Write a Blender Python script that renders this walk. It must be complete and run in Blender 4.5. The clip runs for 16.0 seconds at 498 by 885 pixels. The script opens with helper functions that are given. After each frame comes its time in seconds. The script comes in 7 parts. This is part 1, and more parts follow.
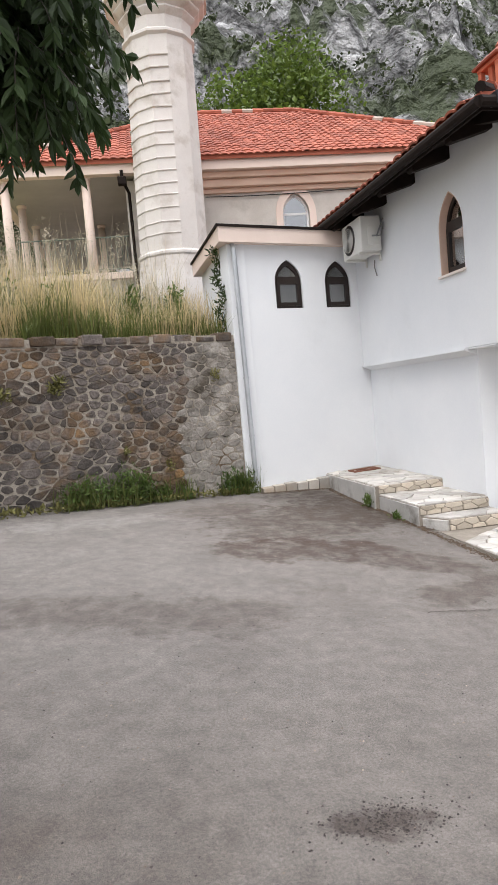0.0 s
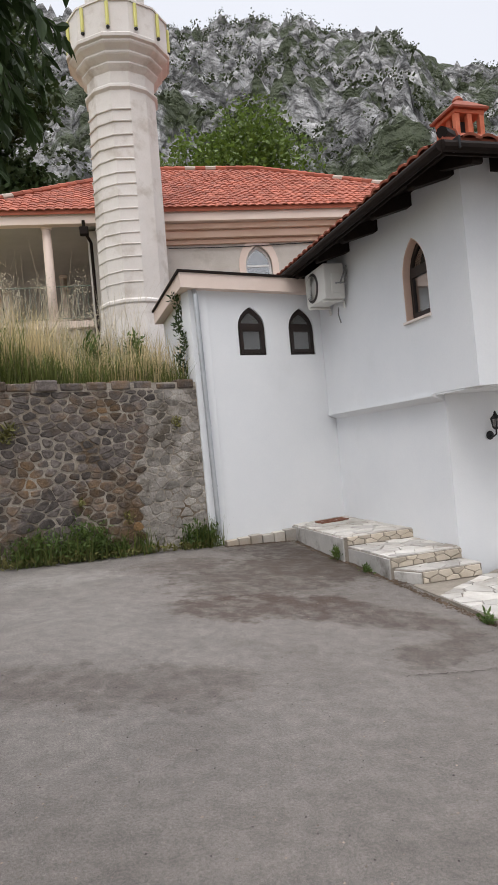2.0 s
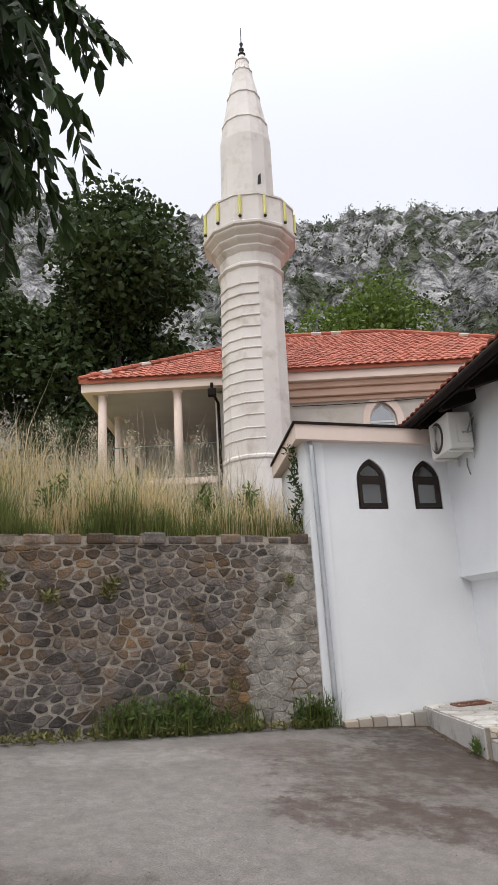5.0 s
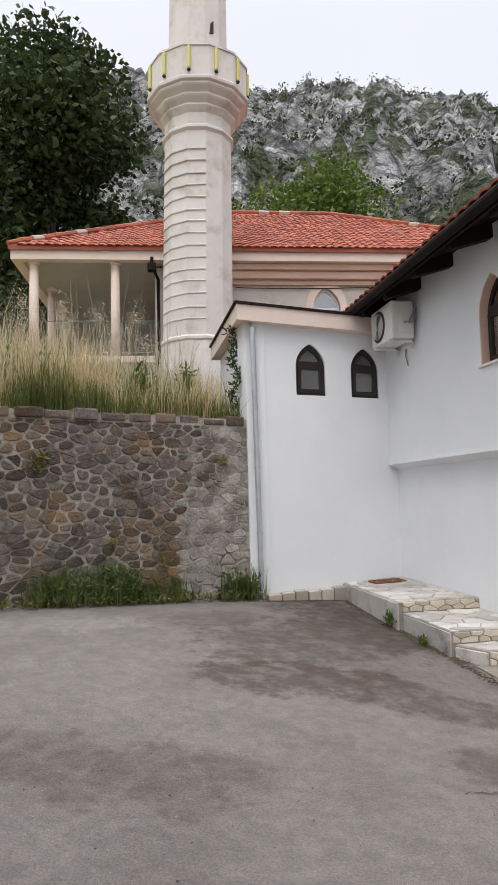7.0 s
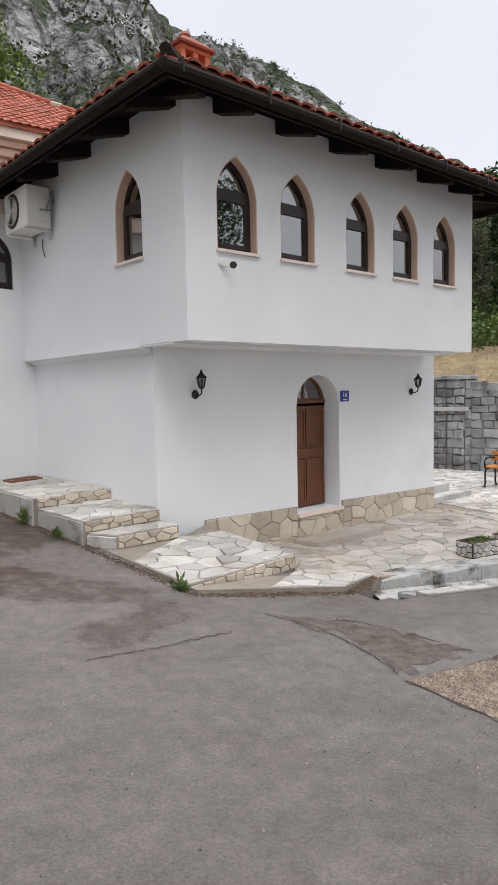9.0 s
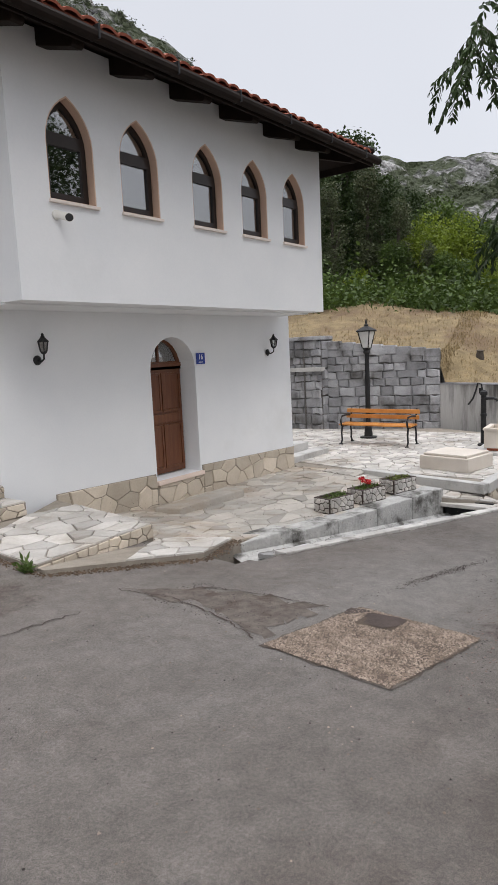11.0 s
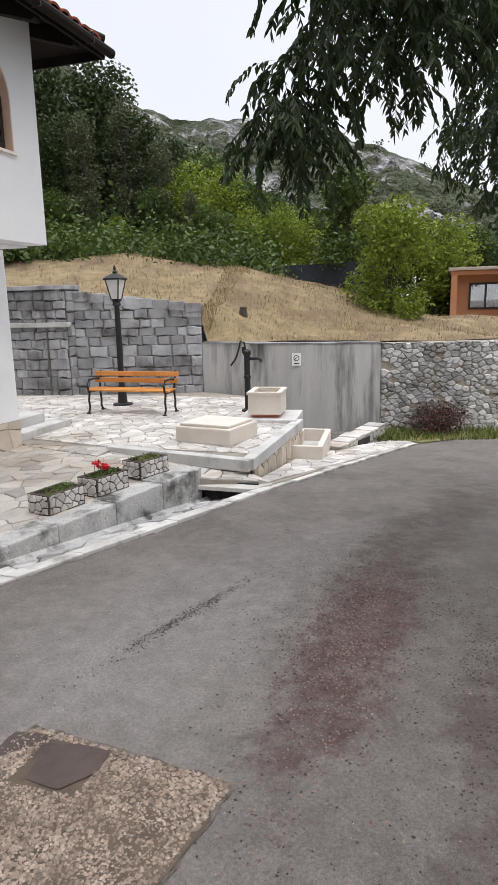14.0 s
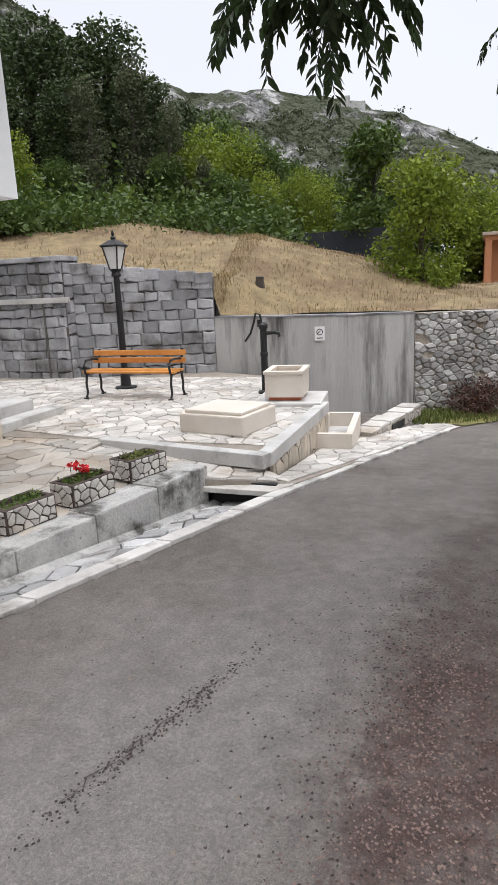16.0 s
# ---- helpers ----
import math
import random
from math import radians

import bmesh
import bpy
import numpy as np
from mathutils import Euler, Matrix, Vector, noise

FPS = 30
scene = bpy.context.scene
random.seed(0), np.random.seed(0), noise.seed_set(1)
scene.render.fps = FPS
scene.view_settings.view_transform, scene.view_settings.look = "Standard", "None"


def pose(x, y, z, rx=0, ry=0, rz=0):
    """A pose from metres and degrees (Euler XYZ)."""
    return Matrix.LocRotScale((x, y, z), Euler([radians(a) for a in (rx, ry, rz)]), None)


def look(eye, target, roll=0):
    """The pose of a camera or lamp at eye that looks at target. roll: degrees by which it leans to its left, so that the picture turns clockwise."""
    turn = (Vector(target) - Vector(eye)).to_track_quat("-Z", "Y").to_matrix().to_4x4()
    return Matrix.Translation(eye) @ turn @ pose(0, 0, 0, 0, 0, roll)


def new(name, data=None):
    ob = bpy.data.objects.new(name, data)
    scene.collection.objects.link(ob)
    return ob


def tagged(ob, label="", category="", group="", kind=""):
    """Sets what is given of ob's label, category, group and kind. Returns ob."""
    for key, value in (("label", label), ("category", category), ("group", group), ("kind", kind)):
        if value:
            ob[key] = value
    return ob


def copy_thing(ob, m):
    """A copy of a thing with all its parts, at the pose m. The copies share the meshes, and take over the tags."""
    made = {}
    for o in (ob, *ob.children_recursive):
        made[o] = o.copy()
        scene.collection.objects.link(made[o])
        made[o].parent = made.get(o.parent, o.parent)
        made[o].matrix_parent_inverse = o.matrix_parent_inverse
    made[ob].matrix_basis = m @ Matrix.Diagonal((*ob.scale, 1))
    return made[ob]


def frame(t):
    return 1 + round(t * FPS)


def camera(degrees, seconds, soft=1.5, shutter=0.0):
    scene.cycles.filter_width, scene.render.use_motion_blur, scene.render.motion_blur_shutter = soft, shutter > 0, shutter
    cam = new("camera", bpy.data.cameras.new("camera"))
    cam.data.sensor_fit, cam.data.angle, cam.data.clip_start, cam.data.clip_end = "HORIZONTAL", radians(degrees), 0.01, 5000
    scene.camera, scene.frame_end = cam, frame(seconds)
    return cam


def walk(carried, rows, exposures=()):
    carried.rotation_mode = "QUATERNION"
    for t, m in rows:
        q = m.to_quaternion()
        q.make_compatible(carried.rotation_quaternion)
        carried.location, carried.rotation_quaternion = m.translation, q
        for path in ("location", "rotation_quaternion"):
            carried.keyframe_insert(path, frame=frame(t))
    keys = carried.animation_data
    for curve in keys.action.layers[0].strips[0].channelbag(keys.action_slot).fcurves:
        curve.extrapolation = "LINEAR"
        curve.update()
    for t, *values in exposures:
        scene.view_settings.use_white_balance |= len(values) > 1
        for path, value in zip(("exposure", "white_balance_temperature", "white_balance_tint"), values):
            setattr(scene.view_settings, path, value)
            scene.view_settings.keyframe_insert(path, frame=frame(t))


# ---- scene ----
cam = camera(41.8, 16.0, soft=1.1)
PATH = [
    (0, (-7.409, -7.752, 2.004), (-6.966, -5.806, 1.867), -5.1),
    (0.5, (-7.42, -7.711, 1.976), (-6.917, -5.777, 2.065), -5.7),
    (1, (-7.427, -7.654, 1.969), (-6.945, -5.714, 2.03), -5.6),
    (1.5, (-7.375, -7.418, 1.908), (-6.777, -5.51, 1.956), -4.9),
    (2, (-7.288, -7.355, 1.937), (-6.726, -5.435, 1.951), -5.3),
    (2.5, (-7.116, -7.195, 1.93), (-6.657, -5.256, 2.109), -3.9),
    (3, (-6.984, -7.057, 1.896), (-6.546, -5.121, 2.137), -4.5),
    (3.5, (-6.956, -6.804, 1.903), (-6.55, -4.889, 2.311), -0.7),
    (4, (-6.938, -6.776, 1.907), (-6.619, -4.865, 2.403), -2.9),
    (4.2, (-6.948, -6.846, 1.936), (-6.668, -4.942, 2.482), -3.2),
    (6.3, (-6.901, -6.742, 1.887), (-6.73, -4.785, 2.266), -3.2),
    (6.5, (-6.897, -6.75, 1.887), (-6.681, -4.791, 2.226), -2.7),
    (7, (-6.904, -6.649, 1.884), (-6.525, -4.692, 2.055), -1.5),
    (7.5, (-6.921, -6.64, 1.867), (-6.236, -4.764, 1.982), -1.3),
    (8, (-6.873, -6.616, 1.886), (-5.913, -4.862, 1.92), -0.9),
    (8.5, (-6.843, -6.694, 1.864), (-5.678, -5.07, 1.784), -1.2),
    (9, (-6.82, -6.731, 1.833), (-5.508, -5.23, 1.675), -1.2),
    (9.2, (-6.812, -6.74, 1.82), (-5.461, -5.275, 1.647), -1.1),
    (11.3, (-6.405, -6.635, 1.76), (-4.775, -5.513, 1.466), -3.9),
    (11.5, (-6.313, -6.596, 1.738), (-4.635, -5.551, 1.435), -4.6),
    (12, (-6.009, -6.479, 1.708), (-4.18, -5.724, 1.413), -1.3),
    (12.5, (-5.593, -6.407, 1.627), (-3.713, -5.795, 1.326), -0.5),
    (13, (-5.204, -6.252, 1.586), (-3.333, -5.607, 1.295), -1.4),
    (13.5, (-4.875, -6.186, 1.6), (-2.968, -5.678, 1.279), -2.6),
    (14, (-4.428, -6.103, 1.569), (-2.564, -5.504, 1.158), -1.3),
    (14.5, (-4.033, -5.964, 1.506), (-2.155, -5.465, 1.036), -1.6),
    (15, (-3.648, -5.904, 1.414), (-1.801, -5.218, 1.075), -2.4),
    (15.5, (-3.355, -5.831, 1.425), (-1.493, -5.231, 1.009), -2.2),
    (16, (-3.026, -5.728, 1.397), (-1.199, -5.067, 0.924), -2.6),
]
walk(cam, [(t, look(eye, target, roll)) for t, eye, target, roll in PATH],
     exposures=((0, 0.5), (0.8, 0.38), (2, 0.1), (3.5, 0.16), (7, 0.13), (9, 0.05), (11.3, -0.15), (12, -0.22), (12.5, -0.26), (13, -0.24), (13.5, 0.12), (14.5, 0.12), (16, 0.12)))

# ---------------------------------------------------------------- world and light
sky_world = bpy.data.worlds.new("overcast_sky")
scene.world = sky_world
sky_world.use_nodes = True
wn, wl = sky_world.node_tree.nodes, sky_world.node_tree.links
wn.clear()
w_out = wn.new("ShaderNodeOutputWorld")
w_bg = wn.new("ShaderNodeBackground")
w_sky = wn.new("ShaderNodeTexSky")
w_sky.sky_type = "NISHITA"
w_sky.sun_disc = False
w_sky.sun_elevation = radians(55)
w_sky.sun_rotation = radians(200)
w_sky.dust_density = 4.0
w_geo = wn.new("ShaderNodeTexCoord")
w_sep = wn.new("ShaderNodeSeparateXYZ")
w_up = wn.new("ShaderNodeMapRange")          # cloud deck brighter overhead than at the horizon
w_up.inputs["From Min"].default_value, w_up.inputs["From Max"].default_value = 0.0, 1.0
w_up.inputs["To Min"].default_value, w_up.inputs["To Max"].default_value = 0.82, 7.6
w_pow = wn.new("ShaderNodeMath")
w_pow.operation = "POWER"
w_pow.use_clamp = True
w_pow.inputs[1].default_value = 12.0
w_noise = wn.new("ShaderNodeTexNoise")
w_noise.inputs["Scale"].default_value, w_noise.inputs["Detail"].default_value = 2.2, 5.0
w_cl = wn.new("ShaderNodeMapRange")
w_cl.inputs["To Min"].default_value, w_cl.inputs["To Max"].default_value = 0.93, 1.07
w_mul = wn.new("ShaderNodeMath")
w_mul.operation = "MULTIPLY"
w_col = wn.new("ShaderNodeMix")
w_col.data_type, w_col.blend_type = "RGBA", "MULTIPLY"
w_col.inputs[0].default_value = 1.0
w_col.inputs[6].default_value = (0.965, 0.975, 1.03, 1)
w_mix = wn.new("ShaderNodeMix")
w_mix.data_type = "RGBA"
w_mix.inputs[0].default_value = 0.03
wl.new(w_geo.outputs["Generated"], w_sep.inputs[0])
wl.new(w_geo.outputs["Generated"], w_noise.inputs["Vector"])
wl.new(w_sep.outputs["Z"], w_pow.inputs[0])
wl.new(w_pow.outputs[0], w_up.inputs["Value"])
wl.new(w_noise.outputs["Fac"], w_cl.inputs["Value"])
wl.new(w_up.outputs[0], w_mul.inputs[0])
wl.new(w_cl.outputs[0], w_mul.inputs[1])
wl.new(w_mul.outputs[0], w_col.inputs[7])
wl.new(w_col.outputs[2], w_mix.inputs[6])
wl.new(w_sky.outputs[0], w_mix.inputs[7])
wl.new(w_mix.outputs[2], w_bg.inputs["Color"])
w_bg.inputs["Strength"].default_value = 1.0
wl.new(w_bg.outputs[0], w_out.inputs[0])

sun = new("sun", bpy.data.lights.new("sun", "SUN"))
sun.data.energy, sun.data.angle, sun.data.color = 0.7, radians(25), (1.0, 0.97, 0.93)
sun.matrix_world = look((0, 0, 30), (12, 18, 0))


# ---------------------------------------------------------------- materials
def mat(name, a, b, scale=3.0, rough=0.8, bump=0.2, fine=60.0, metal=0.0, piece=0.0, island=0.0, spec=0.4, bumpscale=None, dirt=None, dirt_scale=0.8, dirt_at=(0.55, 0.75), stretch=None):
    m = bpy.data.materials.new(name)
    m.use_nodes = True
    n, l = m.node_tree.nodes, m.node_tree.links
    p = n["Principled BSDF"]
    p.inputs["Metallic"].default_value, p.inputs["Specular IOR Level"].default_value = metal, spec
    geo = n.new("ShaderNodeNewGeometry")
    vec = geo.outputs["Position"]
    if stretch:
        mp = n.new("ShaderNodeMapping")
        mp.inputs["Scale"].default_value = stretch
        l.new(vec, mp.inputs["Vector"])
        vec = mp.outputs[0]
    n1, n2 = n.new("ShaderNodeTexNoise"), n.new("ShaderNodeTexNoise")
    for node, s, d in ((n1, scale, 6.0), (n2, fine, 4.0)):
        node.inputs["Scale"].default_value, node.inputs["Detail"].default_value, node.inputs["Roughness"].default_value = s, d, 0.6
        l.new(vec, node.inputs["Vector"])
    add = n.new("ShaderNodeMath")
    add.operation = "MULTIPLY_ADD"
    add.inputs[1].default_value = 0.35
    l.new(n2.outputs["Fac"], add.inputs[0])
    l.new(n1.outputs["Fac"], add.inputs[2])
    ramp = n.new("ShaderNodeMapRange")
    ramp.inputs["From Min"].default_value, ramp.inputs["From Max"].default_value = 0.42, 0.92
    l.new(add.outputs[0], ramp.inputs["Value"])
    mix = n.new("ShaderNodeMix")
    mix.data_type = "RGBA"
    mix.inputs[6].default_value, mix.inputs[7].default_value = (*a, 1), (*b, 1)
    l.new(ramp.outputs[0], mix.inputs[0])
    col = mix.outputs[2]
    if dirt:
        n3 = n.new("ShaderNodeTexNoise")
        n3.inputs["Scale"].default_value, n3.inputs["Detail"].default_value, n3.inputs["Roughness"].default_value = dirt_scale, 8.0, 0.65
        l.new(vec, n3.inputs["Vector"])
        r3 = n.new("ShaderNodeMapRange")
        r3.inputs["From Min"].default_value, r3.inputs["From Max"].default_value = dirt_at
        l.new(n3.outputs["Fac"], r3.inputs["Value"])
        m3 = n.new("ShaderNodeMix")
        m3.data_type = "RGBA"
        l.new(r3.outputs[0], m3.inputs[0])
        l.new(col, m3.inputs[6])
        m3.inputs[7].default_value = (*dirt, 1)
        col = m3.outputs[2]
    for amount, src in ((piece, "ob"), (island, "is")):
        if amount:
            rnd = n.new("ShaderNodeObjectInfo").outputs["Random"] if src == "ob" else geo.outputs["Random Per Island"]
            mr = n.new("ShaderNodeMapRange")
            mr.inputs["To Min"].default_value, mr.inputs["To Max"].default_value = 1 - amount, 1 + amount
            l.new(rnd, mr.inputs["Value"])
            hs = n.new("ShaderNodeHueSaturation")
            l.new(mr.outputs[0], hs.inputs["Value"])
            l.new(col, hs.inputs["Color"])
            col = hs.outputs[0]
    l.new(col, p.inputs["Base Color"])
    rr = n.new("ShaderNodeMapRange")
    rr.inputs["To Min"].default_value, rr.inputs["To Max"].default_value = max(rough - 0.12, 0.03), min(rough + 0.1, 1)
    l.new(n2.outputs["Fac"], rr.inputs["Value"])
    l.new(rr.outputs[0], p.inputs["Roughness"])
    if bump:
        bp = n.new("ShaderNodeBump")
        bp.inputs["Strength"].default_value, bp.inputs["Distance"].default_value = bump, 0.02
        nb = n2
        if bumpscale:
            nb = n.new("ShaderNodeTexNoise")
            nb.inputs["Scale"].default_value, nb.inputs["Detail"].default_value = bumpscale, 8.0
            l.new(vec, nb.inputs["Vector"])
        l.new(nb.outputs["Fac"], bp.inputs["Height"])
        l.new(bp.outputs[0], p.inputs["Normal"])
    return m


def leaf_mat(name, a, b, rough=0.5, through_light=0.35):
    m = mat(name, a, b, scale=0.9, rough=rough, bump=0, fine=9.0, island=0.35, spec=0.35)
    n, l = m.node_tree.nodes, m.node_tree.links
    p, out = n["Principled BSDF"], n["Material Output"]
    tr, mx = n.new("ShaderNodeBsdfTranslucent"), n.new("ShaderNodeMixShader")
    l.new(p.inputs["Base Color"].links[0].from_socket, tr.inputs["Color"])
    mx.inputs[0].default_value = through_light
    l.new(p.outputs[0], mx.inputs[1])
    l.new(tr.outputs[0], mx.inputs[2])
    l.new(mx.outputs[0], out.inputs["Surface"])
    return m


M_WHITE = mat("white_render", (0.74, 0.76, 0.78), (0.82, 0.83, 0.84), 0.7, 0.85, 0.05, 45, dirt=(0.66, 0.67, 0.66), dirt_scale=0.5, dirt_at=(0.55, 0.9))
M_PEACH = mat("peach_paint", (0.62, 0.43, 0.32), (0.72, 0.53, 0.42), 1.2, 0.8, 0.06, 40)
M_PEACHPALE = mat("pale_peach_paint", (0.72, 0.58, 0.5), (0.8, 0.67, 0.59), 1.0, 0.8, 0.06, 40)
M_SILL = mat("pale_sill_stone", (0.72, 0.64, 0.58), (0.8, 0.73, 0.68), 2.0, 0.7, 0.05, 40)
# Porch shade is put into this darker tone of ceiling and wall
M_SOFFIT = mat("shaded_porch_paint", (0.36, 0.34, 0.31), (0.44, 0.42, 0.39), 1.0, 0.9, 0.05, 40)
M_MINARET = mat("whitewashed_stone", (0.6, 0.56, 0.52), (0.74, 0.7, 0.66), 0.9, 0.9, 0.15, 30, dirt=(0.4, 0.34, 0.28), dirt_scale=1.3, dirt_at=(0.52, 0.78))
M_MOSQUE = mat("old_stone_wall", (0.5, 0.46, 0.41), (0.64, 0.6, 0.55), 1.4, 0.9, 0.2, 25, dirt=(0.38, 0.35, 0.3), dirt_scale=0.9)
M_DARKWOOD = mat("dark_stained_wood", (0.009, 0.006, 0.005), (0.02, 0.013, 0.01), 4, 0.75, 0.15, 50, spec=0.15)
M_FRAME = mat("dark_brown_window_frame", (0.016, 0.011, 0.01), (0.03, 0.02, 0.016), 5, 0.4, 0.03, 60)
M_DOOR = mat("brown_door_wood", (0.10, 0.032, 0.015), (0.18, 0.07, 0.03), 3, 0.42, 0.12, 30, stretch=(8, 8, 0.7))
M_TILE = mat("red_roof_tile", (0.23, 0.055, 0.03), (0.37, 0.115, 0.068), 1.5, 0.85, 0.15, 40, piece=0.22, island=0.25, dirt=(0.25, 0.12, 0.08), dirt_scale=0.7, dirt_at=(0.6, 0.85))
M_MORTAR = mat("roof_mortar", (0.34, 0.27, 0.22), (0.5, 0.43, 0.37), 4, 0.9, 0.3, 30)
M_ASPHALT = mat("worn_asphalt", (0.132, 0.117, 0.104), (0.2, 0.178, 0.16), 1.7, 0.88, 0.8, 150, dirt=(0.115, 0.096, 0.083), dirt_scale=1.1, dirt_at=(0.52, 0.72))
M_BROKEN = mat("broken_asphalt", (0.085, 0.069, 0.058), (0.19, 0.162, 0.14), 9, 0.95, 1.0, 70, dirt=(0.07, 0.05, 0.038), dirt_scale=3.0, dirt_at=(0.48, 0.62))
M_GRAVEL = mat("gravel_patch_base", (0.05, 0.037, 0.028), (0.12, 0.09, 0.066), 6, 0.95, 0.6, 90)
M_TAR = mat("dark_asphalt", (0.045, 0.033, 0.028), (0.085, 0.063, 0.054), 6, 0.9, 0.4, 90)
M_PEBBLE = mat("gravel_stone", (0.12, 0.088, 0.066), (0.36, 0.29, 0.235), 8, 0.9, 0.1, 90, island=0.45)
M_PAVE = mat("pale_paving_stone", (0.36, 0.335, 0.3), (0.57, 0.545, 0.51), 2.4, 0.75, 0.4, 40, piece=0.24, island=0.24, dirt=(0.27, 0.225, 0.175), dirt_scale=1.5, dirt_at=(0.52, 0.74))
M_PAVEWORN = mat("worn_paving_stone", (0.31, 0.285, 0.25), (0.48, 0.45, 0.405), 2.4, 0.85, 0.4, 40, piece=0.22, island=0.2, dirt=(0.33, 0.26, 0.19), dirt_scale=0.9, dirt_at=(0.46, 0.68))
M_CLAD = mat("beige_cladding_stone", (0.42, 0.36, 0.28), (0.6, 0.53, 0.44), 2.0, 0.8, 0.3, 40, piece=0.2)
M_JOINT = mat("mortar_joint", (0.2, 0.172, 0.138), (0.33, 0.292, 0.245), 5, 0.95, 0.4, 60)
M_JOINTDARK = mat("dark_mortar", (0.07, 0.066, 0.06), (0.15, 0.14, 0.13), 4, 0.95, 0.5, 50)
M_RUBBLE = mat("rubble_stone", (0.04, 0.034, 0.03), (0.165, 0.14, 0.125), 9, 0.9, 1.0, 30, piece=0.5, island=0.5, dirt=(0.17, 0.1, 0.045), dirt_scale=1.0, dirt_at=(0.5, 0.66))
M_RUBBLEMORTAR = mat("rubble_mortar", (0.24, 0.208, 0.168), (0.46, 0.41, 0.345), 5, 0.95, 1.0, 26, dirt=(0.13, 0.09, 0.055), dirt_scale=1.4, dirt_at=(0.5, 0.66))
M_ASHLAR = mat("grey_ashlar_stone", (0.2, 0.2, 0.21), (0.38, 0.38, 0.39), 3, 0.9, 0.5, 30, piece=0.3, island=0.3, dirt=(0.08, 0.074, 0.068), dirt_scale=1.3, dirt_at=(0.48, 0.68))
M_BUTTRESS = mat("smeared_mortar_stone", (0.17, 0.153, 0.133), (0.37, 0.34, 0.305), 5, 0.92, 0.9, 25, piece=0.3, island=0.3, dirt=(0.09, 0.074, 0.056), dirt_scale=1.8, dirt_at=(0.48, 0.66))
M_LIMEWALL = mat("pale_limestone_rubble", (0.26, 0.255, 0.25), (0.48, 0.475, 0.465), 3, 0.9, 0.6, 30, piece=0.4, island=0.4, dirt=(0.14, 0.125, 0.105), dirt_scale=1.4, dirt_at=(0.5, 0.7))
M_CONC = mat("stained_concrete", (0.34, 0.33, 0.315), (0.5, 0.49, 0.475), 1.2, 0.9, 0.3, 30, dirt=(0.08, 0.075, 0.07), dirt_scale=1.1, dirt_at=(0.52, 0.68), stretch=(1.6, 1.6, 0.2))
M_CONCPLAIN = mat("concrete", (0.4, 0.39, 0.37), (0.58, 0.57, 0.55), 2.0, 0.9, 0.3, 40, dirt=(0.22, 0.21, 0.19), dirt_scale=1.6)
M_KERBWALL = mat("weathered_concrete", (0.29, 0.285, 0.27), (0.54, 0.53, 0.505), 4.5, 0.9, 0.8, 30, dirt=(0.08, 0.076, 0.066), dirt_scale=2.6, dirt_at=(0.48, 0.62))
M_WHITESTONE = mat("white_kerb_stone", (0.42, 0.4, 0.37), (0.6, 0.58, 0.55), 2.5, 0.8, 0.4, 40, piece=0.2, dirt=(0.2, 0.18, 0.155), dirt_scale=2.6, dirt_at=(0.5, 0.7))
M_CREAM = mat("cream_terrazzo", (0.55, 0.49, 0.42), (0.68, 0.62, 0.55), 2.0, 0.7, 0.1, 80)
M_BENCH = mat("orange_varnished_wood", (0.45, 0.17, 0.035), (0.62, 0.28, 0.07), 3, 0.45, 0.1, 30, piece=0.1)
M_IRON = mat("black_cast_iron", (0.012, 0.012, 0.013), (0.025, 0.025, 0.026), 8, 0.5, 0.1, 80, metal=0.3)
M_ZINC = mat("galvanised_pipe", (0.45, 0.47, 0.49), (0.6, 0.62, 0.64), 4, 0.42, 0.03, 60, metal=0.7)
M_ACWHITE = mat("white_plastic", (0.66, 0.65, 0.61), (0.72, 0.71, 0.67), 3, 0.5, 0.02, 60)
M_ACDARK = mat("grey_grille", (0.2, 0.2, 0.2), (0.28, 0.28, 0.28), 5, 0.6, 0.05, 60)
M_BLACK = mat("black_rubber_and_void", (0.01, 0.01, 0.01), (0.02, 0.02, 0.02), 5, 0.6, 0.03, 60)
M_YELLOW = mat("yellow_lamp_tube", (0.55, 0.52, 0.13), (0.66, 0.63, 0.22), 4, 0.5, 0.02, 40)
M_RUST = mat("rusty_grate", (0.13, 0.05, 0.03), (0.22, 0.09, 0.05), 8, 0.85, 0.4, 60)
M_SOIL = mat("dry_soil", (0.1, 0.075, 0.055), (0.17, 0.13, 0.1), 5, 0.95, 0.5, 40)
M_HAY = mat("dry_mown_grass", (0.12, 0.088, 0.045), (0.29, 0.22, 0.12), 2.6, 0.95, 1.0, 18, dirt=(0.12, 0.075, 0.045), dirt_scale=0.5, dirt_at=(0.46, 0.66))
M_BANK = mat("overgrown_soil", (0.1, 0.1, 0.03), (0.2, 0.18, 0.06), 1.5, 0.95, 0.8, 20)
M_STRAW = leaf_mat("dry_grass_blade", (0.43, 0.335, 0.165), (0.64, 0.53, 0.32), 0.7)
M_MOWN = leaf_mat("mown_straw_blade", (0.2, 0.145, 0.075), (0.4, 0.31, 0.17), 0.7)
M_GRASS = leaf_mat("green_grass_blade", (0.07, 0.095, 0.018), (0.17, 0.19, 0.055), 0.6)
M_WEED = leaf_mat("weed_leaf", (0.05, 0.09, 0.02), (0.14, 0.19, 0.05), 0.6)
M_OATHEAD = leaf_mat("seed_head", (0.42, 0.36, 0.26), (0.58, 0.52, 0.4), 0.7)
M_LEAFNEAR = leaf_mat("ash_leaf", (0.016, 0.03, 0.01), (0.045, 0.075, 0.022), 0.62, 0.25)
